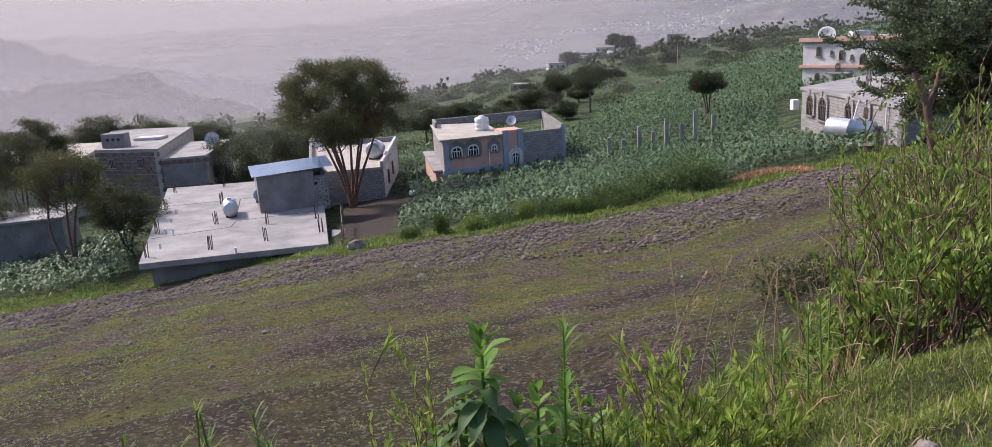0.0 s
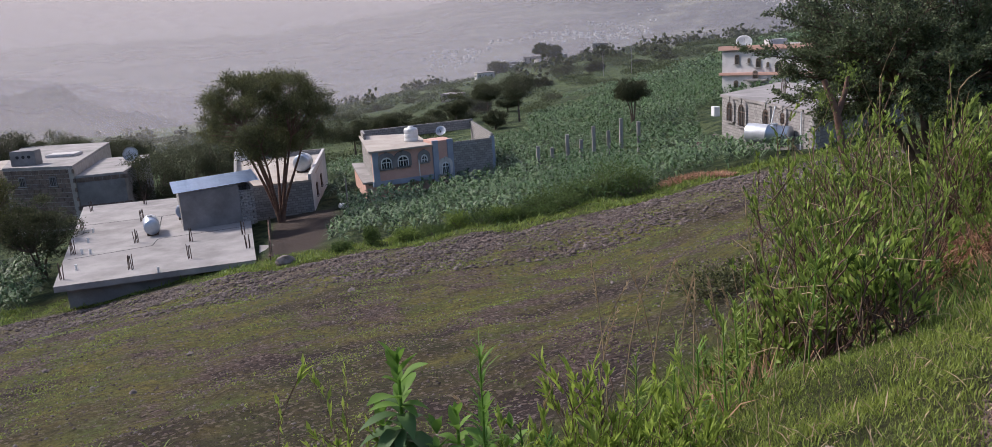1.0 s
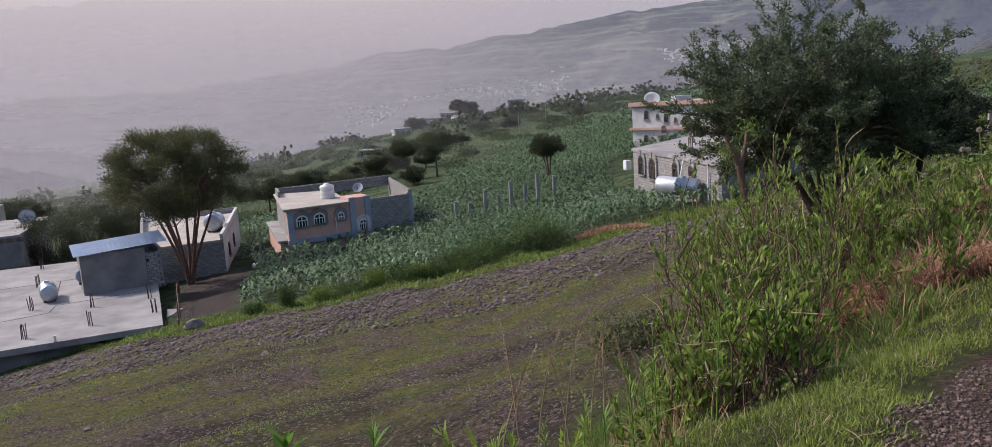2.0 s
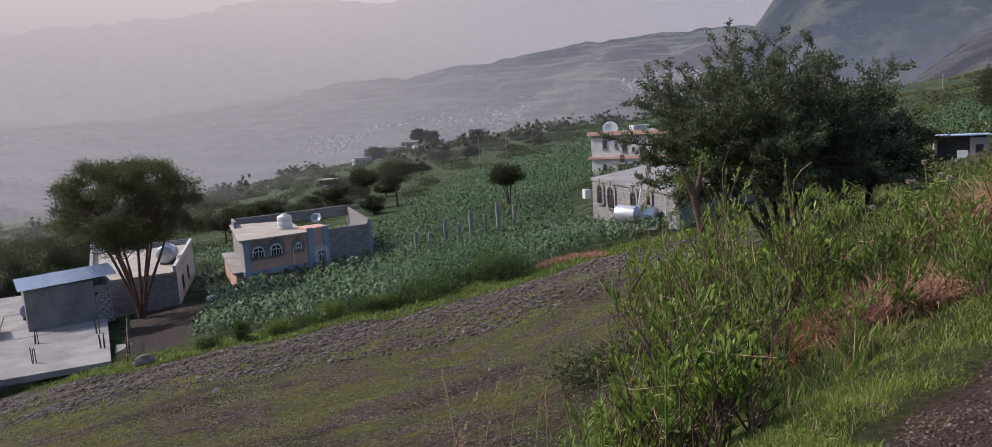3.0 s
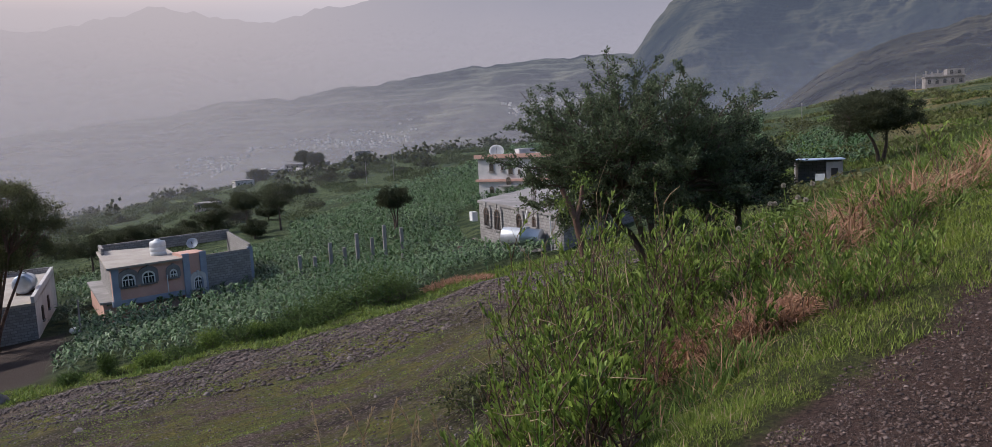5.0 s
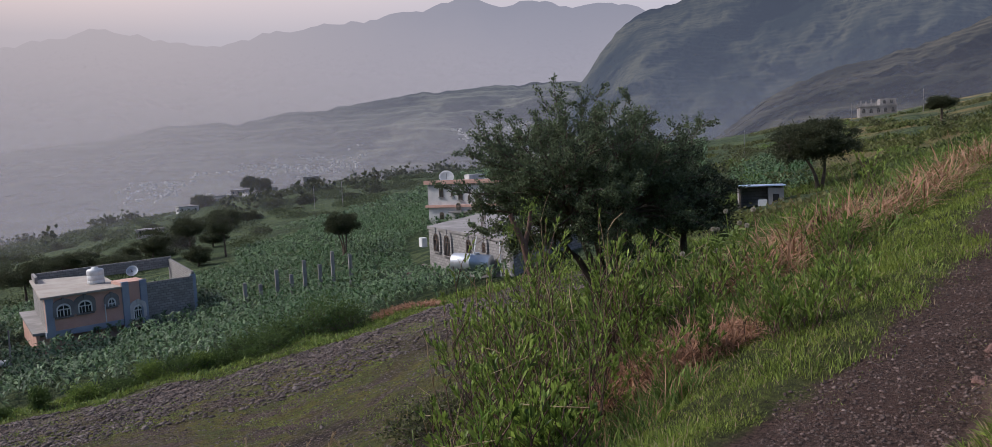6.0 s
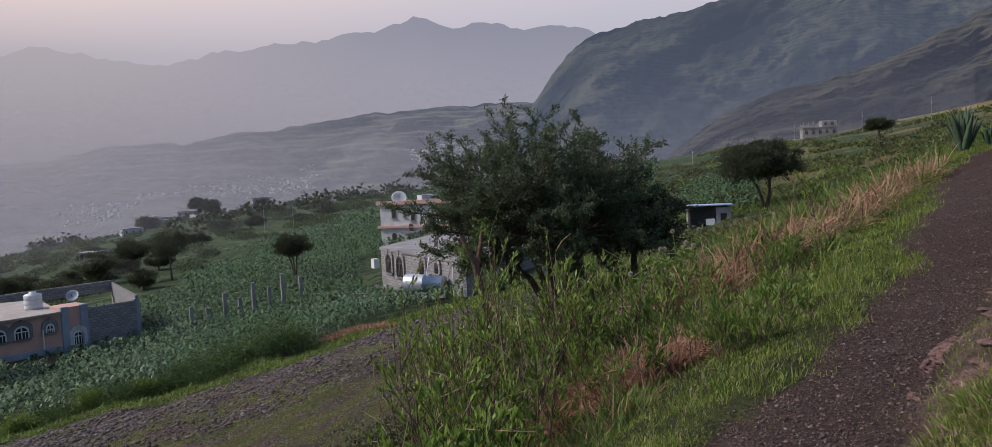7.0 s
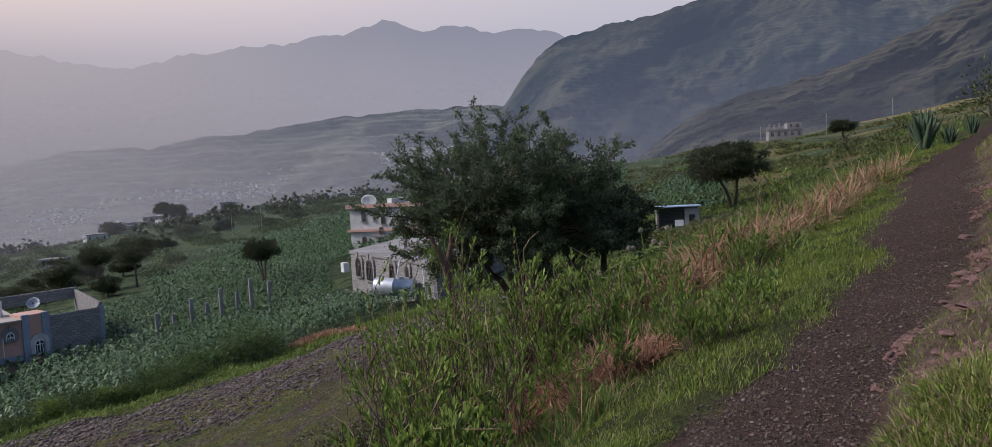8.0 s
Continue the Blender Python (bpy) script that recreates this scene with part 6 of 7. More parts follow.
for k, (az, d, r, h) in enumerate([(18.6, 47.0, 0.9, 0.5), (19.8, 47.2, 1.0, 0.5), (21.0, 47.0, 0.9, 0.45), (22.0, 46.8, 0.7, 0.4)]):
    tussock(az, d, r, h, 335 + k, RED_DRY, "brown heap of cut brush on the rim of the field", 700, "dead brush", 0.035, 1.2)
for k, (az, d, r, h) in enumerate([(57.0, 18.0, 0.5, 0.5), (58.9, 20.5, 0.5, 0.55), (52.8, 14.5, 0.4, 0.5)]):
    tussock(az, d, r, h, 340 + k, DRY, "bleached dry grass standing in a clump", 200, "dry grass", 0.012)


def broad_herb(x, y, top, seed, tiers=9, leaf=0.21, label="leafy herb with broad glossy leaves in a whorl", mat=None, narrow=0.34, lean=(0.02, 0.03)):
    """A stout herb: old leaves hang low on the stem, young ones stand up in a tuft at its head."""
    rng = np.random.default_rng(seed)
    z = ground_z(x, y)
    h = top - z
    t = thing("herb", x, y, z, label, "herb", "herbs of the bank")
    s = np.linspace(0, 1, 6)[:, None]
    path = np.array([[0, 0, -0.05]]) + np.array([[lean[0], lean[1], h * 0.9]]) * s
    part("stem", tubes("stem", [(path, np.linspace(0.013, 0.007, 6))], HERB, 6), None, t)
    for w in range(tiers):
        u = w / (tiers - 1)
        q = 1 - 0.62 * (1 - u) ** 1.0 * min(1.0, 0.62 / h)
        base = np.array([lean[0] * q, lean[1] * q, h * 0.9 * (q + rng.uniform(-0.02, 0.02) * (u < 1))])
        for j in range(4):
            a = w * 2.2 + j * 2 * np.pi / 4 + rng.uniform(-0.7, 0.7)
            rise = 0.10 + 1.7 * u ** 2.5 + rng.uniform(-0.1, 0.45)
            ln = leaf * rng.uniform(0.6, 1.25) * (1.0 - 0.40 * u ** 2)
            d = unit(np.array([np.cos(a), np.sin(a), rise]))
            sd = unit(np.cross(d, [0, 0, 1.0]))
            up = np.cross(sd, d)
            sag = (0.95 * (1 - u) + 0.12) * rng.uniform(0.6, 1.2)
            rows, fs = [], []
            for f, ww in ((0, 0.10), (0.15, 0.5), (0.35, 0.92), (0.55, 1.0), (0.75, 0.75), (0.92, 0.3), (1.0, 0.03)):
                c = base + d * ln * f - np.array([0, 0, 1]) * ln * sag * f * f
                hw = ln * narrow / 2 * ww
                rows += [c - sd * hw + up * hw * 0.4, c, c + sd * hw + up * hw * 0.4]
            for i in range(6):
                for m in (0, 1):
                    fs.append([3 * i + m, 3 * i + m + 1, 3 * i + m + 4, 3 * i + m + 3])
            part("leaf", mesh_np("leaf", np.array(rows), np.array(fs), mat or (HERB if u > 0.45 else HERB_OLD), True), None, t)
    return t


broad_herb(-0.10, 2.62, 0.47, 401, 10, 0.19, narrow=0.36)
broad_herb(0.10, 2.70, 0.17, 402, 7, 0.15)
broad_herb(0.20, 2.62, 0.20, 403, 7, 0.15)
broad_herb(0.30, 2.66, 0.10, 407, 6, 0.13)
broad_herb(-0.30, 2.60, 0.06, 408, 6, 0.15)
broad_herb(0.02, 2.55, 0.18, 404, 7, 0.15)
broad_herb(-0.18, 2.70, 0.22, 405, 7, 0.14)
broad_herb(0.14, 2.50, 0.08, 406, 7, 0.15)
for k, (x, y, top, lf) in enumerate([(-0.27, 2.72, 0.36, 0.06), (0.60, 2.85, 0.20, 0.07), (0.72, 2.95, 0.14, 0.07), (0.50, 2.70, 0.10, 0.07), (0.86, 2.85, 0.10, 0.07), (1.0, 3.05, 0.06, 0.07), (0.38, 2.75, 0.06, 0.07), (1.2, 3.3, -0.1, 0.07), (-0.28, 2.62, 0.12, 0.055)]):
    shrub(0, 0, top - ground_z(x, y), 450 + k, 8, lf, SHRUB_YOUNG, "young shrub with narrow bright green leaves", 0.06 if k == 0 else 0.16, 4, (x, y))


def feathery_herb(x, y, top, seed, label="slender herb with feathery narrow leaves", leaf=0.12, n=70, mat=None, lean=0.05):
    rng = np.random.default_rng(seed)
    z = ground_z(x, y)
    h = top - z
    t = thing("herb", x, y, z, label, "herb", "herbs of the bank")
    a = rng.uniform(0, 6.28)
    tip = np.array([np.cos(a) * lean, np.sin(a) * lean, h])
    part("stem", tubes("stem", [([(0, 0, -0.05), tuple(tip * 0.5), tuple(tip)], [0.007, 0.005, 0.003])], HERB, 5), None, t)
    q = rng.uniform(0.3, 1, n)
    at = tip[None] * q[:, None]
    b = rng.uniform(0, 2 * np.pi, n)
    way = np.stack([np.cos(b), np.sin(b), 0.3 + 1.6 * q ** 3], 1)
    part("leafage", joined("leafage", [ribbon_arrays(rng, at, way, leaf * rng.uniform(0.6, 1.2, n), leaf * 0.065, 0.35, 3)], mat or HERB), None, t)
    return t


for k, (x, y, top) in enumerate([(0.20, 2.52, 0.47), (0.26, 2.60, 0.02), (0.38, 2.62, 0.10), (0.48, 2.62, 0.02),
                                 (-1.12, 2.10, 0.37), (-1.0, 2.17, 0.37), (-0.90, 2.21, 0.36), (-0.76, 2.27, 0.32), (-0.95, 2.12, 0.30), (-0.70, 2.2, 0.26), (1.05, 3.6, -0.1), (1.3, 3.8, -0.12), (1.25, 3.2, 0.08), (1.75, 3.9, 0.0), (2.0, 4.4, -0.05), (2.3, 4.2, 0.15), (1.5, 3.5, 0.05), (2.6, 4.6, 0.1)]):
    feathery_herb(x, y, top, 420 + k, mat=SHRUB if k % 3 else HERB, leaf=0.11 if k else 0.13, n=46 if k else 84)


def dry_stem(az, d, height, seed):
    rng = np.random.default_rng(seed)
    x, y = place(az, d)
    t = thing("dry_grass_stem", x, y, ground_z(x, y), "tall bleached grass stem with a thin seed head", "grass stem", "dry grass stems")
    a = rng.uniform(0, 6.28)
    s = np.linspace(0, 1, 8)
    bend = height * rng.uniform(0.05, 0.24)
    path = np.stack([np.cos(a) * bend * s ** 2, np.sin(a) * bend * s ** 2, height * (s - 0.15 * s ** 3) - 0.03], 1)
    part("stalk", tubes("stalk", [(path, np.linspace(0.0048, 0.0026, 8))], DRY, 4), None, t)
    n = 40
    q = rng.uniform(0.72, 1.0, n)
    at = np.stack([np.interp(q, s, path[:, i]) for i in range(3)], 1)
    part("seed_head", joined("seed_head", [leaf_arrays(rng, at, np.array([[np.cos(a) * 0.5, np.sin(a) * 0.5, 1]]) + rng.normal(0, 0.35, (n, 3)), 0.035, 0.008)], DRY), None, t)
    return t


for k, (az, d, h) in enumerate([(11.5, 4.6, 1.0), (12.8, 4.4, 0.9), (15.0, 4.8, 1.2), (17.2, 4.7, 1.3), (18.0, 4.9, 1.1), (19.3, 4.6, 1.1), (20.6, 4.5, 0.9), (21.5, 4.9, 1.0), (8.0, 3.4, 0.9), (6.6, 3.2, 0.8), (22.6, 4.7, 0.9), (14.0, 5.2, 1.0), (24.0, 4.6, 0.8), (28.5, 4.2, 0.7)]):
    dry_stem(az, d, 0.25 + 0.5 * (h - 1.0) - ground_z(*place(az, d)), 460 + k)


# thistles with round pale heads
def thistle(az, d, height, seed):
    rng = np.random.default_rng(seed)
    x, y = place(az, d)
    t = thing("thistle", x, y, ground_z(x, y), "grey-green thistle with round pale seed heads", "thistle", "thistles")
    for k in range(3):
        a = rng.uniform(0, 6.28)
        tip = np.array([np.cos(a) * 0.25, np.sin(a) * 0.25, height * rng.uniform(0.8, 1.05)])
        st = part("stalk", tubes("stalk", [([(0, 0, -0.05), tuple(tip * [0.4, 0.4, 0.5]), tuple(tip)], [0.012, 0.01, 0.006])], SCRUB, 5), None, t)
        n = 220
        u = unit(rng.normal(size=(n, 3)))
        part("seed_head", joined("seed_head", [leaf_arrays(rng, tip + u * 0.01, u, 0.028, 0.01)], DOWN), None, st, "pale round seed head")
    n = 60
    q = rng.uniform(0.1, 0.8, n)
    b = rng.uniform(0, 6.28, n)
    part("leafage", joined("leafage", [ribbon_arrays(rng, np.stack([0 * q, 0 * q, q * height], 1), np.stack([np.cos(b), np.sin(b), 0.5 + 0 * q], 1), 0.3, 0.05, 0.4, 3)], SCRUB), None, t)


for k, (az, d, h) in enumerate([(42.0, 11.0, 1.1), (43.6, 11.3, 1.2), (44.6, 11.4, 1.2)]):
    thistle(az, d, h, 480 + k)


def agave(az, d, size, seed, label="agave with stiff upright grey-green leaves"):
    rng = np.random.default_rng(seed)
    x, y = place(az, d)
    t = thing("agave", x, y, ground_z(x, y), label, "agave", "agaves")
    for k in range(22):
        a = k * 2.4
        out = 0.06 + 0.55 * (k / 22) ** 1.5
        ln = size * rng.uniform(0.75, 1.1)
        d3 = unit(np.array([np.cos(a) * out, np.sin(a) * out, 1.0]))
        sd = unit(np.cross(d3, [0.01, 0, 1.0]))
        up = np.cross(sd, d3)
        rows, fs = [], []
        for f, w in ((0, 0.9), (0.3, 1.0), (0.65, 0.75), (0.9, 0.3), (1.0, 0.03)):
            c = d3 * ln * f + np.array([np.cos(a), np.sin(a), 0]) * 0.06
            hw = 0.082 * size * w
            rows += [c - sd * hw + up * hw * 0.4, c - up * hw * 0.35, c + sd * hw + up * hw * 0.4, c + up * hw * 0.2]
        for i in range(4):
            for m in range(4):
                fs.append([4 * i + m, 4 * i + (m + 1) % 4, 4 * i + 4 + (m + 1) % 4, 4 * i + 4 + m])
        part("leaf", mesh_np("leaf", np.array(rows), np.array(fs), AGAVE, True), None, t)
    return t


agave(61.3, 23.0, 1.05, 501)
agave(62.7, 23.0, 0.5, 502)
agave(63.9, 24.0, 0.5, 503)


# bushes along the far rim of the bare ground
def bush(x, y, w, h, seed, mat=None, label="low rounded green bush on the rim of the field", n=900, leaf=0.16):
    rng = np.random.default_rng(seed)
    z = ground_z(x, y)
    t = thing("bush", x, y, z, label, "bush", "bushes of the rim")
    k = max(5, int(n / 90))
    c = np.stack([rng.uniform(-0.8, 0.8, k) * w / 2, rng.uniform(-0.8, 0.8, k) * w / 2 * 0.7, rng.uniform(0.15, 0.75, k) * h], 1)
    own = rng.integers(0, k, n)
    off = rng.normal(size=(n, 3)) * np.array([w * 0.16, w * 0.14, h * 0.2])
    at = c[own] + off
    at[:, 2] = np.maximum(at[:, 2], -0.05)
    part("stem", tubes("stem", [([(0, 0, -0.1), tuple(q * 0.5), tuple(q)], [0.03, 0.02, 0.008]) for q in c], WOOD, 4), None, t)
    part("leafage", joined("leafage", [leaf_arrays(rng, at, off + rng.normal(size=(n, 3)) * 0.15 + [0, 0, 0.15], leaf * rng.uniform(0.6, 1.3, n), leaf * 0.45)], mat or SCRUB), None, t)
    return t


_r = random.Random(9)
for k, (az, d, w, h) in enumerate([(7.2, 46.5, 2.6, 0.8), (8.6, 47.0, 2.4, 0.9), (10.2, 47.6, 2.6, 1.1), (11.4, 48.0, 2.6, 1.3), (12.6, 48.2, 2.8, 1.4), (13.8, 48.2, 2.8, 1.5), (15.0, 48.0, 2.6, 1.4), (16.0, 47.8, 2.4, 1.3),
                                   (9.4, 46.0, 2.6, 0.7), (10.6, 46.4, 2.4, 0.7), (-4.2, 45.8, 1.2, 0.8), (-1.8, 46.0, 1.5, 0.7), (0.6, 46.2, 1.6, 0.6), (2.4, 46.5, 1.8, 0.7), (4.4, 46.4, 2.0, 0.7), (5.8, 46.6, 1.8, 0.7), (-6.4, 46.0, 1.2, 0.5)]):
    x, y = place(az, d - 1.5)
    bush(x, y, w * (0.6 + 0.45 * ((k * 7) % 5) / 4), h * (0.95 + 0.6 * ((k * 3) % 4) / 3), 520 + k, HEDGE if k not in (11, 13, 15) else SCRUB, n=2000, leaf=0.12)
for k, (az, d, w, h) in enumerate([(22.5, 15.5, 1.7, 0.5), (23.8, 16.0, 1.4, 0.5), (21.6, 16.2, 1.2, 0.4)]):
    x, y = place(az, d)
    bush(x, y, w, h, 560 + k, LEAF_MID, "low dark creeping bush on the trodden ground", 700, 0.10)


def rim_strip(rng, count):
    s = rng.uniform(-45, 30, count * 2)
    x = s
    y = np.interp(x, [p[0] for p in RIM], [p[1] for p in RIM]) + rng.uniform(-2.4, 2.4, count * 2)
    keep = (from_line(x, y, RIM) + 0.8 * rumple(x, y, 5) + 0.35 * rumple(x, y, 1.3) > -1.5) & ~((x > -22.5) & (x < -10) & (y > 45.0 + 0.15 * (x + 20)))
    x, y = x[keep][:count], y[keep][:count]
    return x, y, 1 + 0.5 * rumple(x, y, 3)


grass("rim_grass", 34000, rim_strip, 0.22, 0.035, 38, GRASS, "lush grass on the rim of the trodden ground", 0.6, 0.5)
grass("rim_herbs", 6000, rim_strip, 0.42, 0.06, 39, SCRUB, "taller herbs on the rim of the trodden ground", 0.6, 0.5)


def bare_turf(rng, count):
    r = np.sqrt(rng.uniform(8 ** 2, 46 ** 2, count * 4))
    a = np.radians(rng.uniform(-42, 32, count * 4))
    x, y = r * np.sin(a), r * np.cos(a)
    patch = rumple(x, y, 5.5) + 0.6 * rumple(x + 2, y, 2.0) + 0.4 * rumple(x, y, 0.8)
    keep = (from_line(x, y, RIM) < -1.2) & (from_line(x, y, TRACK) > 5.0) & (patch > rng.uniform(-0.2, 1.2, len(x)))
    x, y = x[keep][:count], y[keep][:count]
    return x, y, 0.6 + 0.02 * np.hypot(x, y)


grass("thin_turf", 52000, bare_turf, 0.075, 0.036, 40, GRASS, "thin patchy turf on the trodden ground", 0.9, 0.5)


# ---- stones ----
def stone(x, y, size, seed, mat, label, sink=0.25, flat=1.0):
    t = new("stone", stone_mesh("stone", seed, mat, size))
    for v in t.data.vertices:
        v.co.z *= flat
    t.matrix_basis = pose(x, y, ground_z(x, y) + size * flat * (0.7 - sink) * 0.6, 0, 0, seed * 40)
    return tagged(t, label, "stone", "stones")


stone(-8.2, 43.6, 0.55, 3, ROCK, "pale boulder at the rim of the trodden ground")
stone(-3.2, 30.2, 0.16, 4, ROCK, "small dark stone lying on the trodden ground")
stone(1.33, 2.2, 0.045, 5, ROCK, "grey stone in the grass beside the track")
for k, (az, d, s) in enumerate([(-18, 24, .11), (-22, 19, .09), (-9, 17, .07), (2, 33, .13), (8, 26, .08), (12, 34, .12), (-27, 26, .1), (-30, 22, .1), (-14, 30, .09), (5, 20, .06), (14, 24, .07), (-24, 33, .12)]):
    stone(*place(az, d), s, 10 + k, ROCK, "small loose stone on the trodden ground")
for k, (az, d, s) in enumerate([(62.7, 6.9, .09), (62.4, 6.1, .08), (62.0, 5.8, .07), (63.8, 7.6, .10), (63.6, 6.4, .11), (62.3, 7.4, .06), (63.2, 8.4, .10), (64.2, 8.9, .12), (62.9, 7.9, .07), (63.5, 10.0, .11)]):
    stone(*place(az, d), s, 40 + k, ROCK_PINK, "pinkish rock breaking out of the bank beside the track", 0.9, 0.36)


def scatter_stones(name, places, sizes, seed, mat, label, squash=1.0):
    """Loose grit and pebbles, joined: octahedra pushed out of shape."""
    rng = np.random.default_rng(seed)
    x, y = places
    n = len(x)
    base = np.array([[1, 0, 0], [0, 1, 0], [-1, 0, 0], [0, -1, 0], [0, 0, 0.8], [0, 0, -0.6]], float)
    f = np.array([[0, 1, 4], [1, 2, 4], [2, 3, 4], [3, 0, 4], [1, 0, 5], [2, 1, 5], [3, 2, 5], [0, 3, 5]])
    a = rng.uniform(0, 6.28, n)
    v = base[None] * rng.uniform(0.6, 1.3, (n, 6, 1)) * sizes[:, None, None] * np.array([1.0, 0.8, 0.7 * squash])
    c, s = np.cos(a)[:, None], np.sin(a)[:, None]
    v = np.stack([v[..., 0] * c - v[..., 1] * s, v[..., 0] * s + v[..., 1] * c, v[..., 2]], -1)
    v += np.stack([x, y, ground_height(x, y) + sizes * 0.15], 1)[:, None]
    ob = new(name, mesh_np(name, v.reshape(-1, 3), (np.arange(n)[:, None, None] * 6 + f[None]).reshape(-1, 3), mat))
    return tagged(ob, label, "gravel", kind="stuff")


_g = np.random.default_rng(77)
_q = 2.5 + 16 * _g.uniform(0, 1, 120000) ** 1.5
_a = np.radians(_g.uniform(40, 68, 120000))
_x, _y = _q * np.sin(_a), _q * np.cos(_a)
_k = np.abs(from_line(_x, _y, TRACK)) < track_half(_x, _y) * (1.1 + 0.25 * rumple(_x, _y, 0.9))
_x, _y = _x[_k], _y[_k]
scatter_stones("track_gravel", (_x, _y), 0.003 + 0.019 * _g.uniform(0, 1, len(_x)) ** 10 + 0.0003 * np.hypot(_x, _y), 78, PEBBLE, "dark reddish gravel on the track")
_q = 4.0 + 9 * _g.uniform(0, 1, 40000)
_a = np.radians(_g.uniform(56, 68, 40000))
_x, _y = _q * np.sin(_a), _q * np.cos(_a)
_t = -from_line(_x, _y, TRACK) - track_half(_x, _y)
_k = (_t > -0.06) & (_t < 0.55) & (rumple(_x, _y, 0.6) + rumple(_x + 2, _y, 1.4) > _g.uniform(0.1, 1.2, len(_x)))
_x, _y = _x[_k], _y[_k]
scatter_stones("red_rubble", (_x, _y), 0.012 + 0.04 * _g.uniform(0, 1, len(_x)) ** 3, 81, ROCK_PINK, "crumbling reddish rock on the bank of the track")
_q = np.sqrt(_g.uniform(9 ** 2, 46 ** 2, 38000))
_a = np.radians(_g.uniform(-42, 30, 38000))
_x, _y = _q * np.sin(_a), _q * np.cos(_a)
_k = (from_line(_x, _y, RIM) < -1.5) & (from_line(_x, _y, TRACK) > 6)
_x, _y = _x[_k], _y[_k]
scatter_stones("field_gravel", (_x, _y), (0.016 + 0.04 * _g.uniform(0, 1, len(_x)) ** 4) * (0.7 + 0.02 * np.hypot(_x, _y)), 79, GRIT, "loose grit on the trodden ground")


# clods and broken stone along the worn rim of the trodden ground
_x = _g.uniform(-45, 24, 60000)
_y = np.interp(_x, [p[0] for p in RIM], [p[1] for p in RIM]) - 1.8 - 9 * _g.uniform(0, 1, 60000) ** 1.3
_k = (rumple(_x, _y, 6) + 0.6 * rumple(_x + 4, _y, 2) > _g.uniform(-1.2, 0.9, len(_x))) & (from_line(_x, _y, TRACK) > 8)
_x, _y = _x[_k][:24000], _y[_k][:24000]
scatter_stones("rim_clods", (_x, _y), 0.035 + 0.15 * _g.uniform(0, 1, len(_x)) ** 2.2, 83, CLOD, "grey-brown clods and broken stone on the trodden rim", 0.65)


# the pruned trunk below the track
_st = thing("pruned_tree", 10.0, 17.8, land1(10.0, 17.8), "pruned tree trunk of reddish wood with green sprouts", "tree", "trees")
_h = -0.25 - land1(10.0, 17.8)
part("trunk", tubes("trunk", [([(0.35, -0.3, -0.3), (0.2, -0.2, _h * 0.5), (0.05, 0, _h * 0.85), (-0.25, 0.1, _h * 1.08)], [0.12, 0.10, 0.085, 0.065]), ([(0.05, 0, _h * 0.8), (0.3, 0.1, _h * 1.0), (0.35, 0.1, _h * 1.1)], [0.07, 0.06, 0.05])], BARK_PALE, 9), None, _st)
_rg = np.random.default_rng(88)
_c = np.array([[-0.2, 0.1, _h * 0.95], [0.35, 0.1, _h * 1.1], [0.3, 0, _h * 0.7]])[_rg.integers(0, 3, 500)]
part("sprout_mass", joined("sprout_mass", [leaf_arrays(_rg, _c + _rg.normal(0, 0.17, (500, 3)), _rg.normal(0, 0.5, (500, 3)) + [0, 0, 0.8], 0.11, 0.03)], SCRUB), None, _st)


# ---- the hut on the far slope, the houses of the village ----
HX, HY = place(45.7, 61.0)
ht = thing("field_shed", HX, HY, land1(HX, HY) - 0.1, "low block shed with an open front and a pale sheet roof", "shed", rz=-42)
part("back_wall", a_box(-2.0, 1.9, 1.7, 1.9, -0.5, 1.75), BLOCK, ht)
part("side_wall", a_box(-2.0, -1.8, -0.9, 1.7, -0.5, 1.75), BLOCK, ht)
part("side_wall", a_box(1.7, 1.9, -0.9, 1.7, -0.5, 1.75), BLOCK, ht)
part("front_wall", a_box(0.55, 1.9, -1.1, -0.9, -0.5, 1.7), CONCRETE, ht)
# no opening is cut; a dark plate paints its shade
part("opening", a_box(0.95, 1.5, -1.13, -1.08, 0.5, 1.15), DARK, ht, "dark plate for the shade in an unglazed window")
part("post", a_box(-1.95, -1.8, -1.1, -0.95, -0.5, 1.75), WOOD, ht)
part("cloth", a_box(-0.35, 0.45, -1.15, -1.1, 0.1, 0.7, bevel=0.02), PAINT_WHITE, ht, "white cloth hung before the opening")
_bm = a_box(-2.2, 2.1, -1.45, 2.1, 0, 0.08, bevel=0.01)
_bm.transform(Matrix.Translation((0, 0, 1.85)) @ Matrix.Rotation(radians(-1), 4, "X"))
part("roof", _bm, SHEET, ht, "pale bluish sheet roof")
ht.scale = (0.8, 0.8, 0.82)


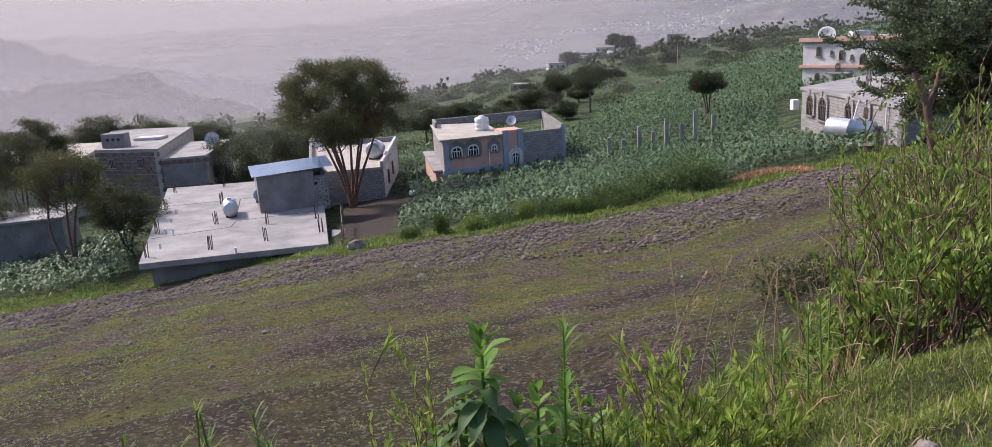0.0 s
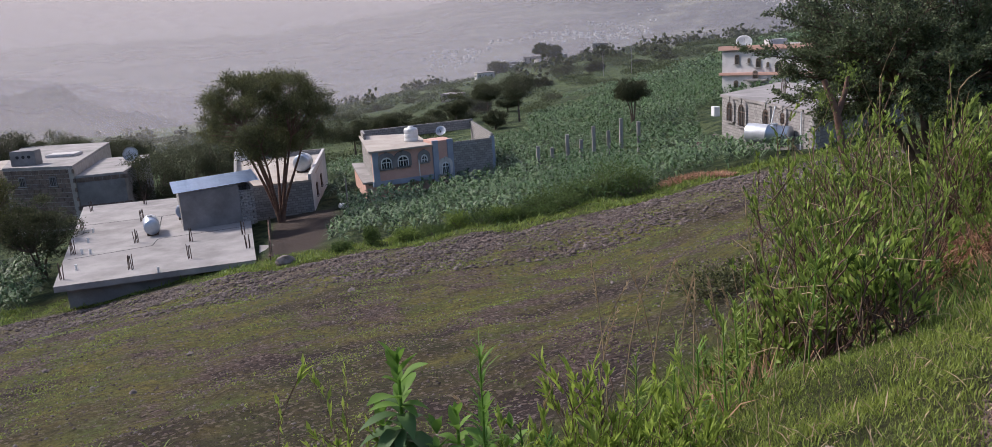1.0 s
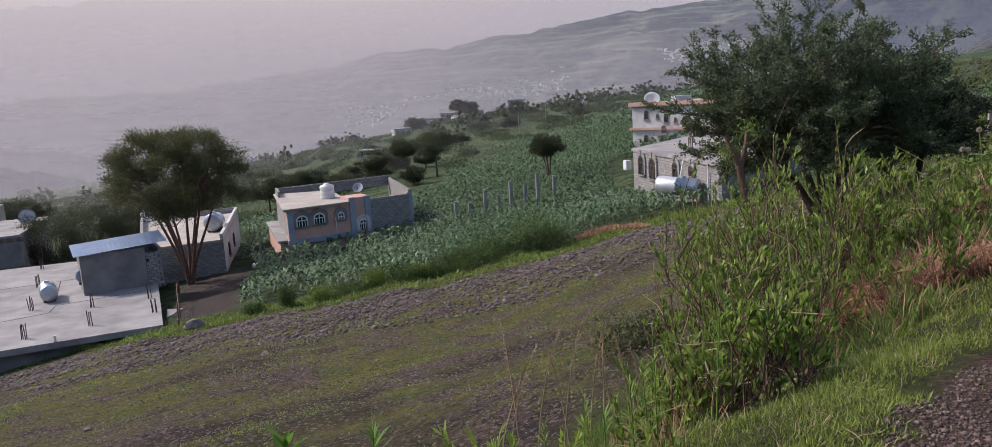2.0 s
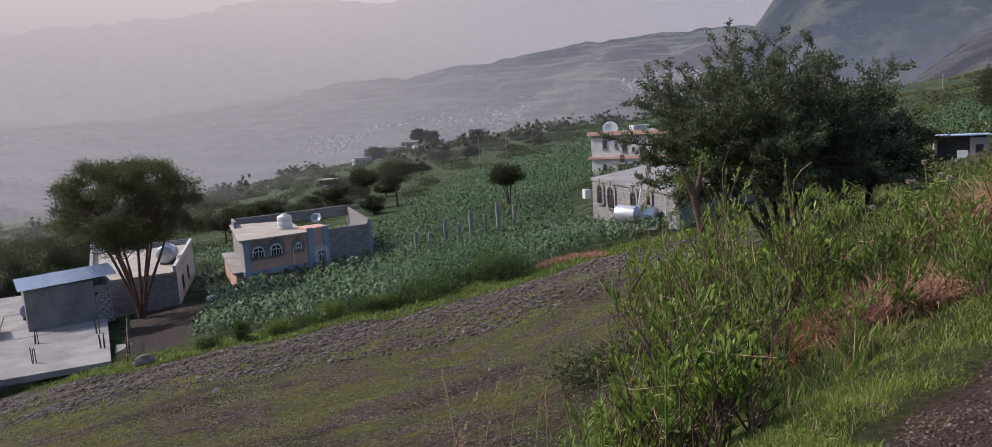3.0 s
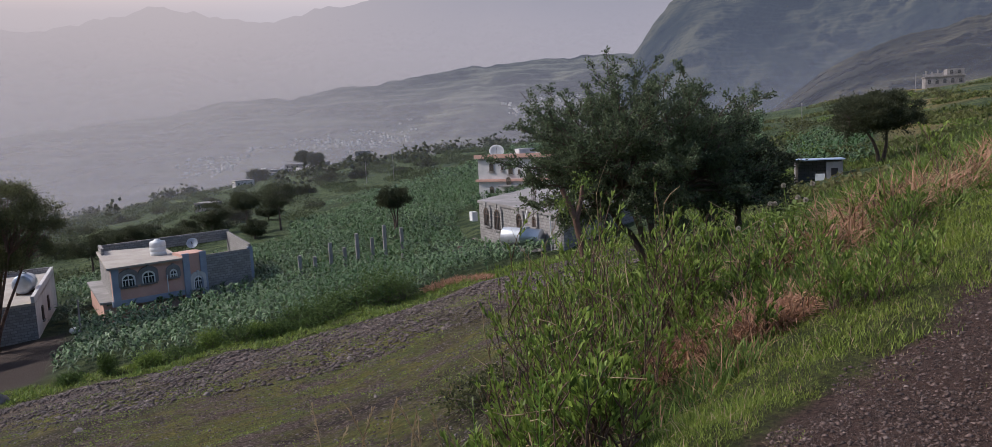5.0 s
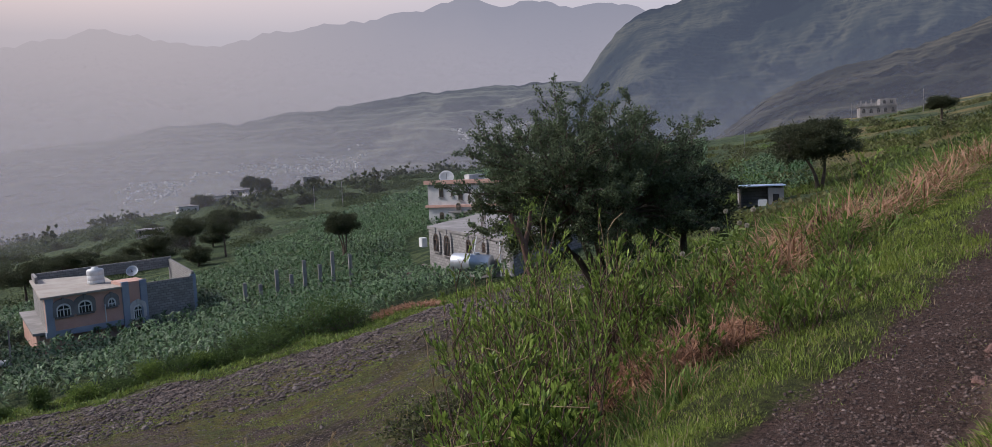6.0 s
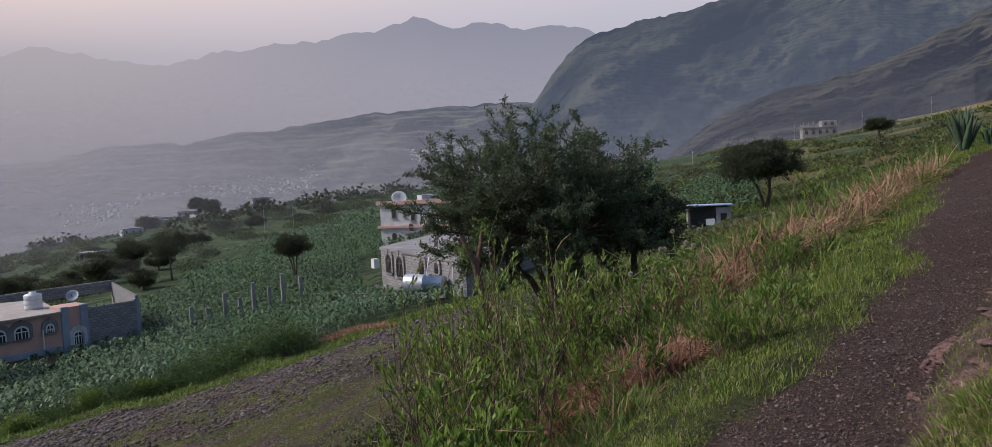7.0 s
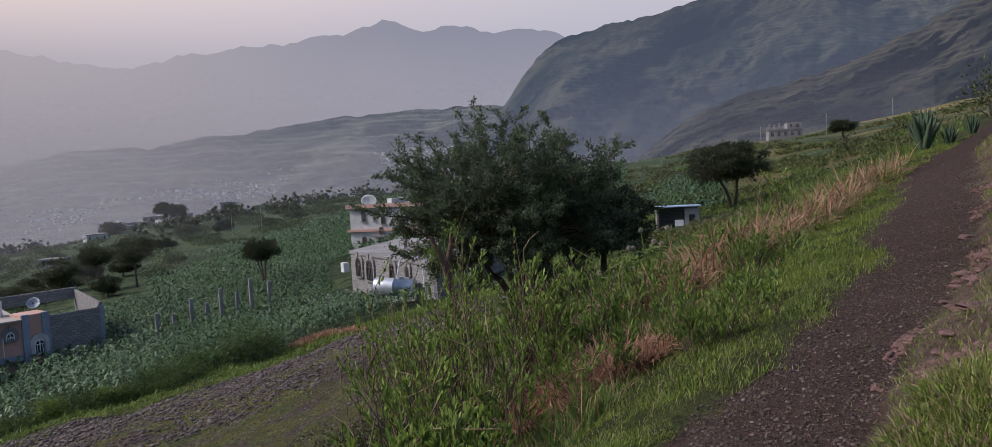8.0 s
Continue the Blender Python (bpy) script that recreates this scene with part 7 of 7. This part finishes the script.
def cottage(az, d, w, dep, h, turn, seed, mat, label, storeys=1, sink=0.6, z=None):
    """A far house: walls with openings, and a flat roof with its edge."""
    rng = random.Random(seed)
    x, y = place(az, d)
    c = thing("village_house", x, y, (ground_z(x, y) if z is None else z), label, "house", "village houses", rz=turn - az)
    part("wall", a_box(-w / 2, w / 2, -dep / 2, dep / 2, -sink - 1.5, h), mat, c)
    part("roof", a_box(-w / 2 - 0.15, w / 2 + 0.15, -dep / 2 - 0.15, dep / 2 + 0.15, h, h + 0.25), CONCRETE, c)
    n = max(2, int(w / 2.2))
    for s in range(storeys):
        for k in range(n):
            wx = -w / 2 + w * (k + 0.5) / n
            zz = h / storeys * (s + 0.35)
            part("window", a_box(wx - 0.3, wx + 0.3, -dep / 2 - 0.04, -dep / 2 + 0.1, zz, zz + 0.95), GLASS, c)
            wy = -dep / 2 + dep * (k + 0.5) / n
            part("window", a_box(-w / 2 - 0.04, -w / 2 + 0.1, wy - 0.3, wy + 0.3, zz, zz + 0.95), GLASS, c)
    return c


VILLAGE = [(6.6, 330, 11, 8, 3.6), (7.6, 345, 12, 8, 4.2), (8.6, 350, 10, 8, 6.4), (9.3, 340, 9, 7, 3.4), (10.3, 370, 12, 8, 6.4), (11.0, 380, 10, 8, 5.0), (11.9, 375, 13, 8, 3.8), (12.6, 350, 9, 7, 3.4), (13.4, 330, 9, 8, 6.2), (14.3, 390, 9, 8, 4),
           (2.6, 205, 7, 6, 2.4), (17.6, 420, 8, 6, 3.2), (5.0, 300, 10, 7, 3.4)]
for k, (az, d, w, dep, h) in enumerate(VILLAGE):
    cottage(az, d, w * 0.68, dep * 0.7, h * 0.72, _r.uniform(-35, 35), 600 + k, (RENDER_WHITE, CONCRETE, BLOCK)[k % 3], "pale flat-roofed village house among the fields", 2 if h > 5 else 1)
def unfinished_house(az, d):
    """A pale house on the far slope: arched ground floor, the upper floor half built."""
    x, y = place(az, d)
    c = thing("unfinished_house", x, y, ground_z(x, y), "unfinished two-storey pale house on the far slope", "house", rz=8 - az)
    c.scale = (0.85, 0.85, 0.85)
    part("wall", a_box(-5.4, 5.4, -4, 4, -2, 2.6), CONCRETE, c)
    part("slab", a_box(-5.7, 5.7, -4.3, 4.3, 2.6, 2.85), CONCRETE, c)
    for k in range(5):
        arched_window(c, Matrix.Translation((-4.3 + 2.15 * k, -4.02, 0.5)), 1.0, 1.5, 0.5, CONCRETE_DARK)
    for k, (px, h) in enumerate([(-5.2, 1.8), (-3.6, 1.4), (-2.0, 2.0), (-0.6, 1.2)]):
        part("pillar", a_box(px - 0.2, px + 0.2, -3.9, -3.5, 2.85, 2.85 + h), CONCRETE, c)
    part("upper_wall", a_box(0.6, 5.3, -3.8, 3.0, 2.85, 4.9), CONCRETE, c)
    for px in (1.8, 3.9):
        arched_window(c, Matrix.Translation((px, -3.82, 3.3)), 0.9, 1.2, 0.45, CONCRETE_DARK)
    part("upper_wall", a_box(-5.3, 0.6, 2.6, 3.0, 2.85, 4.0), BLOCK, c)


unfinished_house(52.9, 245)
for k, (az, d, top, w, h) in enumerate([(56.6, 105, 2.45, 3.3, 1.7), (9.2, 330, -0.5, 6, 6), (10.0, 325, -0.7, 8, 6), (6.0, 320, -1.6, 9, 6), (13.6, 300, -0.9, 6, 5), (15.0, 280, -1.6, 9, 6), (17.0, 270, -1.5, 7, 5), (19.3, 300, -1.1, 6, 4), (20.4, 240, -1.6, 6, 4),
                                        (11.6, 250, -2.3, 8, 5), (12.4, 210, -2.8, 7, 5), (8.4, 230, -3.4, 9, 5), (5.4, 210, -3.6, 8, 5), (2.8, 230, -3.4, 8, 5), (0.0, 240, -3.8, 9, 5), (-3.0, 230, -4.2, 9, 5), (-5.4, 210, -4.6, 9, 5), (13.8, 180, -3.4, 6, 4), (10.0, 160, -4.2, 6, 4),
                                        (-8.0, 170, -5.0, 9, 6), (-20.0, 150, -4.8, 9, 5), (-22.3, 160, -4.8, 9, 5), (53.0, 120, -1.1, 4, 2),
                                        (-3.6, 140, -4.9, 6, 4), (-1.4, 150, -4.8, 6, 4), (1.4, 145, -4.7, 6, 4), (3.2, 150, -4.4, 7, 4.5), (4.4, 160, -4.0, 6, 4), (6.6, 150, -3.9, 5, 3.6), (7.4, 190, -3.1, 6, 4.5), (9.0, 200, -2.9, 7, 4), (10.8, 230, -2.2, 6, 4.4), (13.0, 230, -2.0, 5, 4), (16.2, 220, -2.0, 5, 4), (18.2, 230, -1.7, 5, 4), (-6.6, 150, -5.3, 7, 4.6), (-9.6, 140, -5.6, 7, 4.5), (-11.4, 150, -5.4, 7, 4.5)]):
    far_tree(az, d, top, w, h, 700 + k, 0.3, None, "dark tree beyond the fields")


# poles of the power line
def pole(x, y, h, label="thin wooden pole standing in the field"):
    t = thing("pole", x, y, ground_z(x, y), label, "pole", "poles")
    part("shaft", tubes("shaft", [([(0, 0, -0.4), (0, 0, h * 0.5), (0.02, 0, h)], [0.07, 0.06, 0.05])], CONCRETE, 8), None, t)


_sk = tagged(new("sack", stone_mesh("sack", 61, PLASTIC_WHITE, 0.38, 0.12)), "full white plastic sack at the edge of the ploughed plot", "sack")
_sk.matrix_basis = pose(-7.1, 66.5, ground_z(-7.1, 66.5) + 0.24, 0, 0, 35)
pole(*place(-5.7, 62.5), 3.0, "pale concrete pole in the maize beside the pink house")
bush(10.0, 17.3, 2.0, 2.3, 590, SHRUB, "leafy bush round the foot of the pruned tree", 1500, 0.12)
bush(9.2, 17.6, 1.6, 1.8, 591, SHRUB, "leafy bush round the foot of the pruned tree", 1000, 0.12)
for az, d, h in ((44.6, 140, 4), (47.2, 150, 4), (51.4, 200, 4.5), (55.6, 200, 5), (59.6, 180, 5), (15.6, 190, 6), (13.6, 200, 6)):
    pole(*place(az, d), h, "tall power pole on the far slope")


# bushes and hedges of the far slope
for k in range(34):
    az, d = _r.uniform(43, 61), _r.uniform(70, 190)
    x, y = place(az, d)
    bush(x, y, _r.uniform(2, 5), _r.uniform(0.8, 2.0), 800 + k, LEAF_MID if k % 3 else SCRUB, "dark bush on the far slope", 260, 0.35)


# ---- far away: the villages and trees of the valley ----
def far_specks():
    rng = np.random.default_rng(15)
    ridge = bpy.data.objects["backdrop_valley_ridge"].data
    co = np.empty(len(ridge.vertices) * 3, np.float32)
    ridge.vertices.foreach_get("co", co)
    co = co.reshape(-1, 3)
    az, el = np.degrees(np.arctan2(co[:, 0], co[:, 1])), np.degrees(np.arctan2(co[:, 2] - EYE, np.hypot(co[:, 0], co[:, 1])))
    pts = co[(az > 2) & (az < 31) & (el > -2.0) & (el < 2.6) & (np.abs(el - (-1.9 + 0.135 * az)) < 0.8)]
    pts = pts[rumple(pts[:, 0], pts[:, 1], 260) + 0.7 * rumple(pts[:, 0], pts[:, 1], 110) > 0.15]
    pts = np.repeat(pts[rng.permutation(len(pts))[:480]], 3, 0)
    base = np.array([[-1, -1, -1], [1, -1, -1], [1, 1, -1], [-1, 1, -1], [-1, -1, 1], [1, -1, 1], [1, 1, 1], [-1, 1, 1]], float)
    quads = np.array([[0, 1, 5, 4], [1, 2, 6, 5], [2, 3, 7, 6], [3, 0, 4, 7], [4, 5, 6, 7]])
    n = len(pts)
    a = rng.uniform(0, 6.28, n)
    v = base[None] * np.stack([rng.uniform(1.6, 4.2, n), rng.uniform(1.6, 3.6, n), rng.uniform(1.2, 3.0, n)], 1)[:, None]
    v = np.stack([v[..., 0] * np.cos(a)[:, None] - v[..., 1] * np.sin(a)[:, None], v[..., 0] * np.sin(a)[:, None] + v[..., 1] * np.cos(a)[:, None], v[..., 2]], -1)
    v += (pts + np.stack([rng.normal(0, 22, n), rng.normal(0, 22, n), np.full(n, 1.0)], 1))[:, None]
    # pale walls, half of their colour a glow that stands for haze
    m = haze_backdrop("far_walls_in_haze", (0.55, 0.53, 0.51), (0.75, 0.73, 0.70), (0.21, 0.20, 0.215), 0.5)
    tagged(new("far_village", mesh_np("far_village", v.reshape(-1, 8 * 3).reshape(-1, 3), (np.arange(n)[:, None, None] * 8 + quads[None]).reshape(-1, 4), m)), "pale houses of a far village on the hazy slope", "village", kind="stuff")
    # trees strewn over the valley and the slopes before it
    d = rng.uniform(240, 900, 1500)
    b = np.radians(rng.uniform(-36, 26, 1500))
    x, y = d * np.sin(b), d * np.cos(b)
    some = rumple(x, y, 90) + 0.8 * rumple(x + 50, y, 35) > 0.45
    x, y = x[some][:480], y[some][:480]
    z = ground_height(x, y)
    own = np.repeat(np.arange(len(x)), 40)
    size = rng.uniform(1.6, 3.6, len(x))[own][:, None]
    at = np.stack([x, y, z + 2.2], 1)[own] + rng.normal(size=(len(own), 3)) * size * [0.6, 0.6, 0.45]
    tagged(new("valley_trees", joined("valley_trees", [leaf_arrays(rng, at, rng.normal(size=(len(own), 3)), 1.8, 1.4)], LEAF_DARK)), "dark trees strewn over the valley fields", "trees", kind="stuff")


far_specks()


def hillside_scrub():
    rng = np.random.default_rng(19)
    d, a = np.sqrt(rng.uniform(50 ** 2, 230 ** 2, 30000)), np.radians(rng.uniform(40, 67, 30000))
    x, y = d * np.sin(a), d * np.cos(a)
    some = (rumple(x, y, 26) + 0.7 * rumple(x, y + 30, 9) > 0.15 + 0.6 * smooth01(d, 95, 130)) & (np.hypot(x - HX, y - HY) > 6)
    x, y, d = x[some], y[some], d[some]
    own = np.repeat(np.arange(len(x)), 7)
    at = np.stack([x, y, ground_height(x, y) + 0.15], 1)[own] + rng.normal(size=(len(own), 3)) * [0.5, 0.5, 0.18]
    tagged(new("hillside_scrub", joined("hillside_scrub", [leaf_arrays(rng, at, rng.normal(size=(len(own), 3)) + [0, 0, 0.5], 0.25 + 0.0022 * d[own], 0.12 + 0.0012 * d[own])], SLOPE)), "low green scrub and crops on the far slope", "scrub", kind="stuff")


hillside_scrub()


def terrace_scrub():
    """Dark scrub along the edges of the terraces beyond the maize, in broken rows that follow the slope."""
    rng = np.random.default_rng(23)
    d, a = np.sqrt(rng.uniform(98 ** 2, 360 ** 2, 60000)), rng.uniform(-36, 30, 60000)
    x, y = d * np.sin(np.radians(a)), d * np.cos(np.radians(a))
    z = ground_height(x, y)
    step = (z + 0.5 * rumple(x, y, 40)) / 1.7
    edge = np.abs(step - np.round(step)) < 0.10
    some = (edge & (rumple(x, y, 30) > -0.5) | (rumple(x, y, 45) + 0.8 * rumple(x, y + 30, 14) > 0.95)) & ((from_line(x, y, MAIZE_EDGE) > -2) | (a < 4))
    x, y, z, d = x[some], y[some], z[some], d[some]
    own = np.repeat(np.arange(len(x)), 16)
    at = np.stack([x, y, z + 0.4], 1)[own] + rng.normal(size=(len(own), 3)) * [0.9, 0.9, 0.35] * rng.uniform(0.5, 1.5, len(x))[own][:, None]
    tagged(new("terrace_scrub", joined("terrace_scrub", [leaf_arrays(rng, at, rng.normal(size=(len(own), 3)) + [0, 0, 0.5], 0.15 + 0.0015 * d[own], 0.09 + 0.0009 * d[own])], TERRACE)), "dark scrub along the terraces beyond the maize", "scrub", kind="stuff")


terrace_scrub()
bush(*place(64.9, 30), 2.2, 1.6, 595, LEAF_MID, "dark bush at the top of the track", 900, 0.14)


# ---- pieces: the stones of the stone house ----
def stone_courses(a, b, z0, z1, parent, w=0.78, h=0.46, proud=0.05):
    """Squared stones laid in courses on a wall, with open joints."""
    rng = random.Random(3)
    l = math.hypot(b[0] - a[0], b[1] - a[1])
    kinds = []
    for k in range(6):
        bm = a_box(-w / 2 + 0.03, w / 2 - 0.03, -proud, 0.05, -h / 2 + 0.025, h / 2 - 0.025, bevel=0.02)
        for vt in bm.verts:
            vt.co += Vector((rng.uniform(-0.02, 0.02), rng.uniform(-0.02, 0.01), rng.uniform(-0.015, 0.015)))
        me = bpy.data.meshes.new("stone_piece")
        bm.to_mesh(me)
        bm.free()
        me.materials.append(STONE)
        kinds.append(me)
    rows = int((z1 - z0) / h)
    for r in range(rows):
        x = w / 2 + (w / 2 if r % 2 else 0)
        while x < l:
            ob = new("stone_piece", kinds[rng.randrange(6)])
            ob.parent = parent
            ob.matrix_basis = along(a, b, x, z1 - (r + 0.5) * h)
            x += w


_p = local(SH, sh)
stone_courses(_p[0], _p[1], 0.0, 6.15, sh)
_p = local(_an, sh)
stone_courses(_p[0], _p[1], 4.3, 5.2, sh)
stone_courses(_p[0], _p[1], -0.4, 2.5, sh)
stone_courses(_wing[0], _wing[1], 2.0, 5.15, sh)
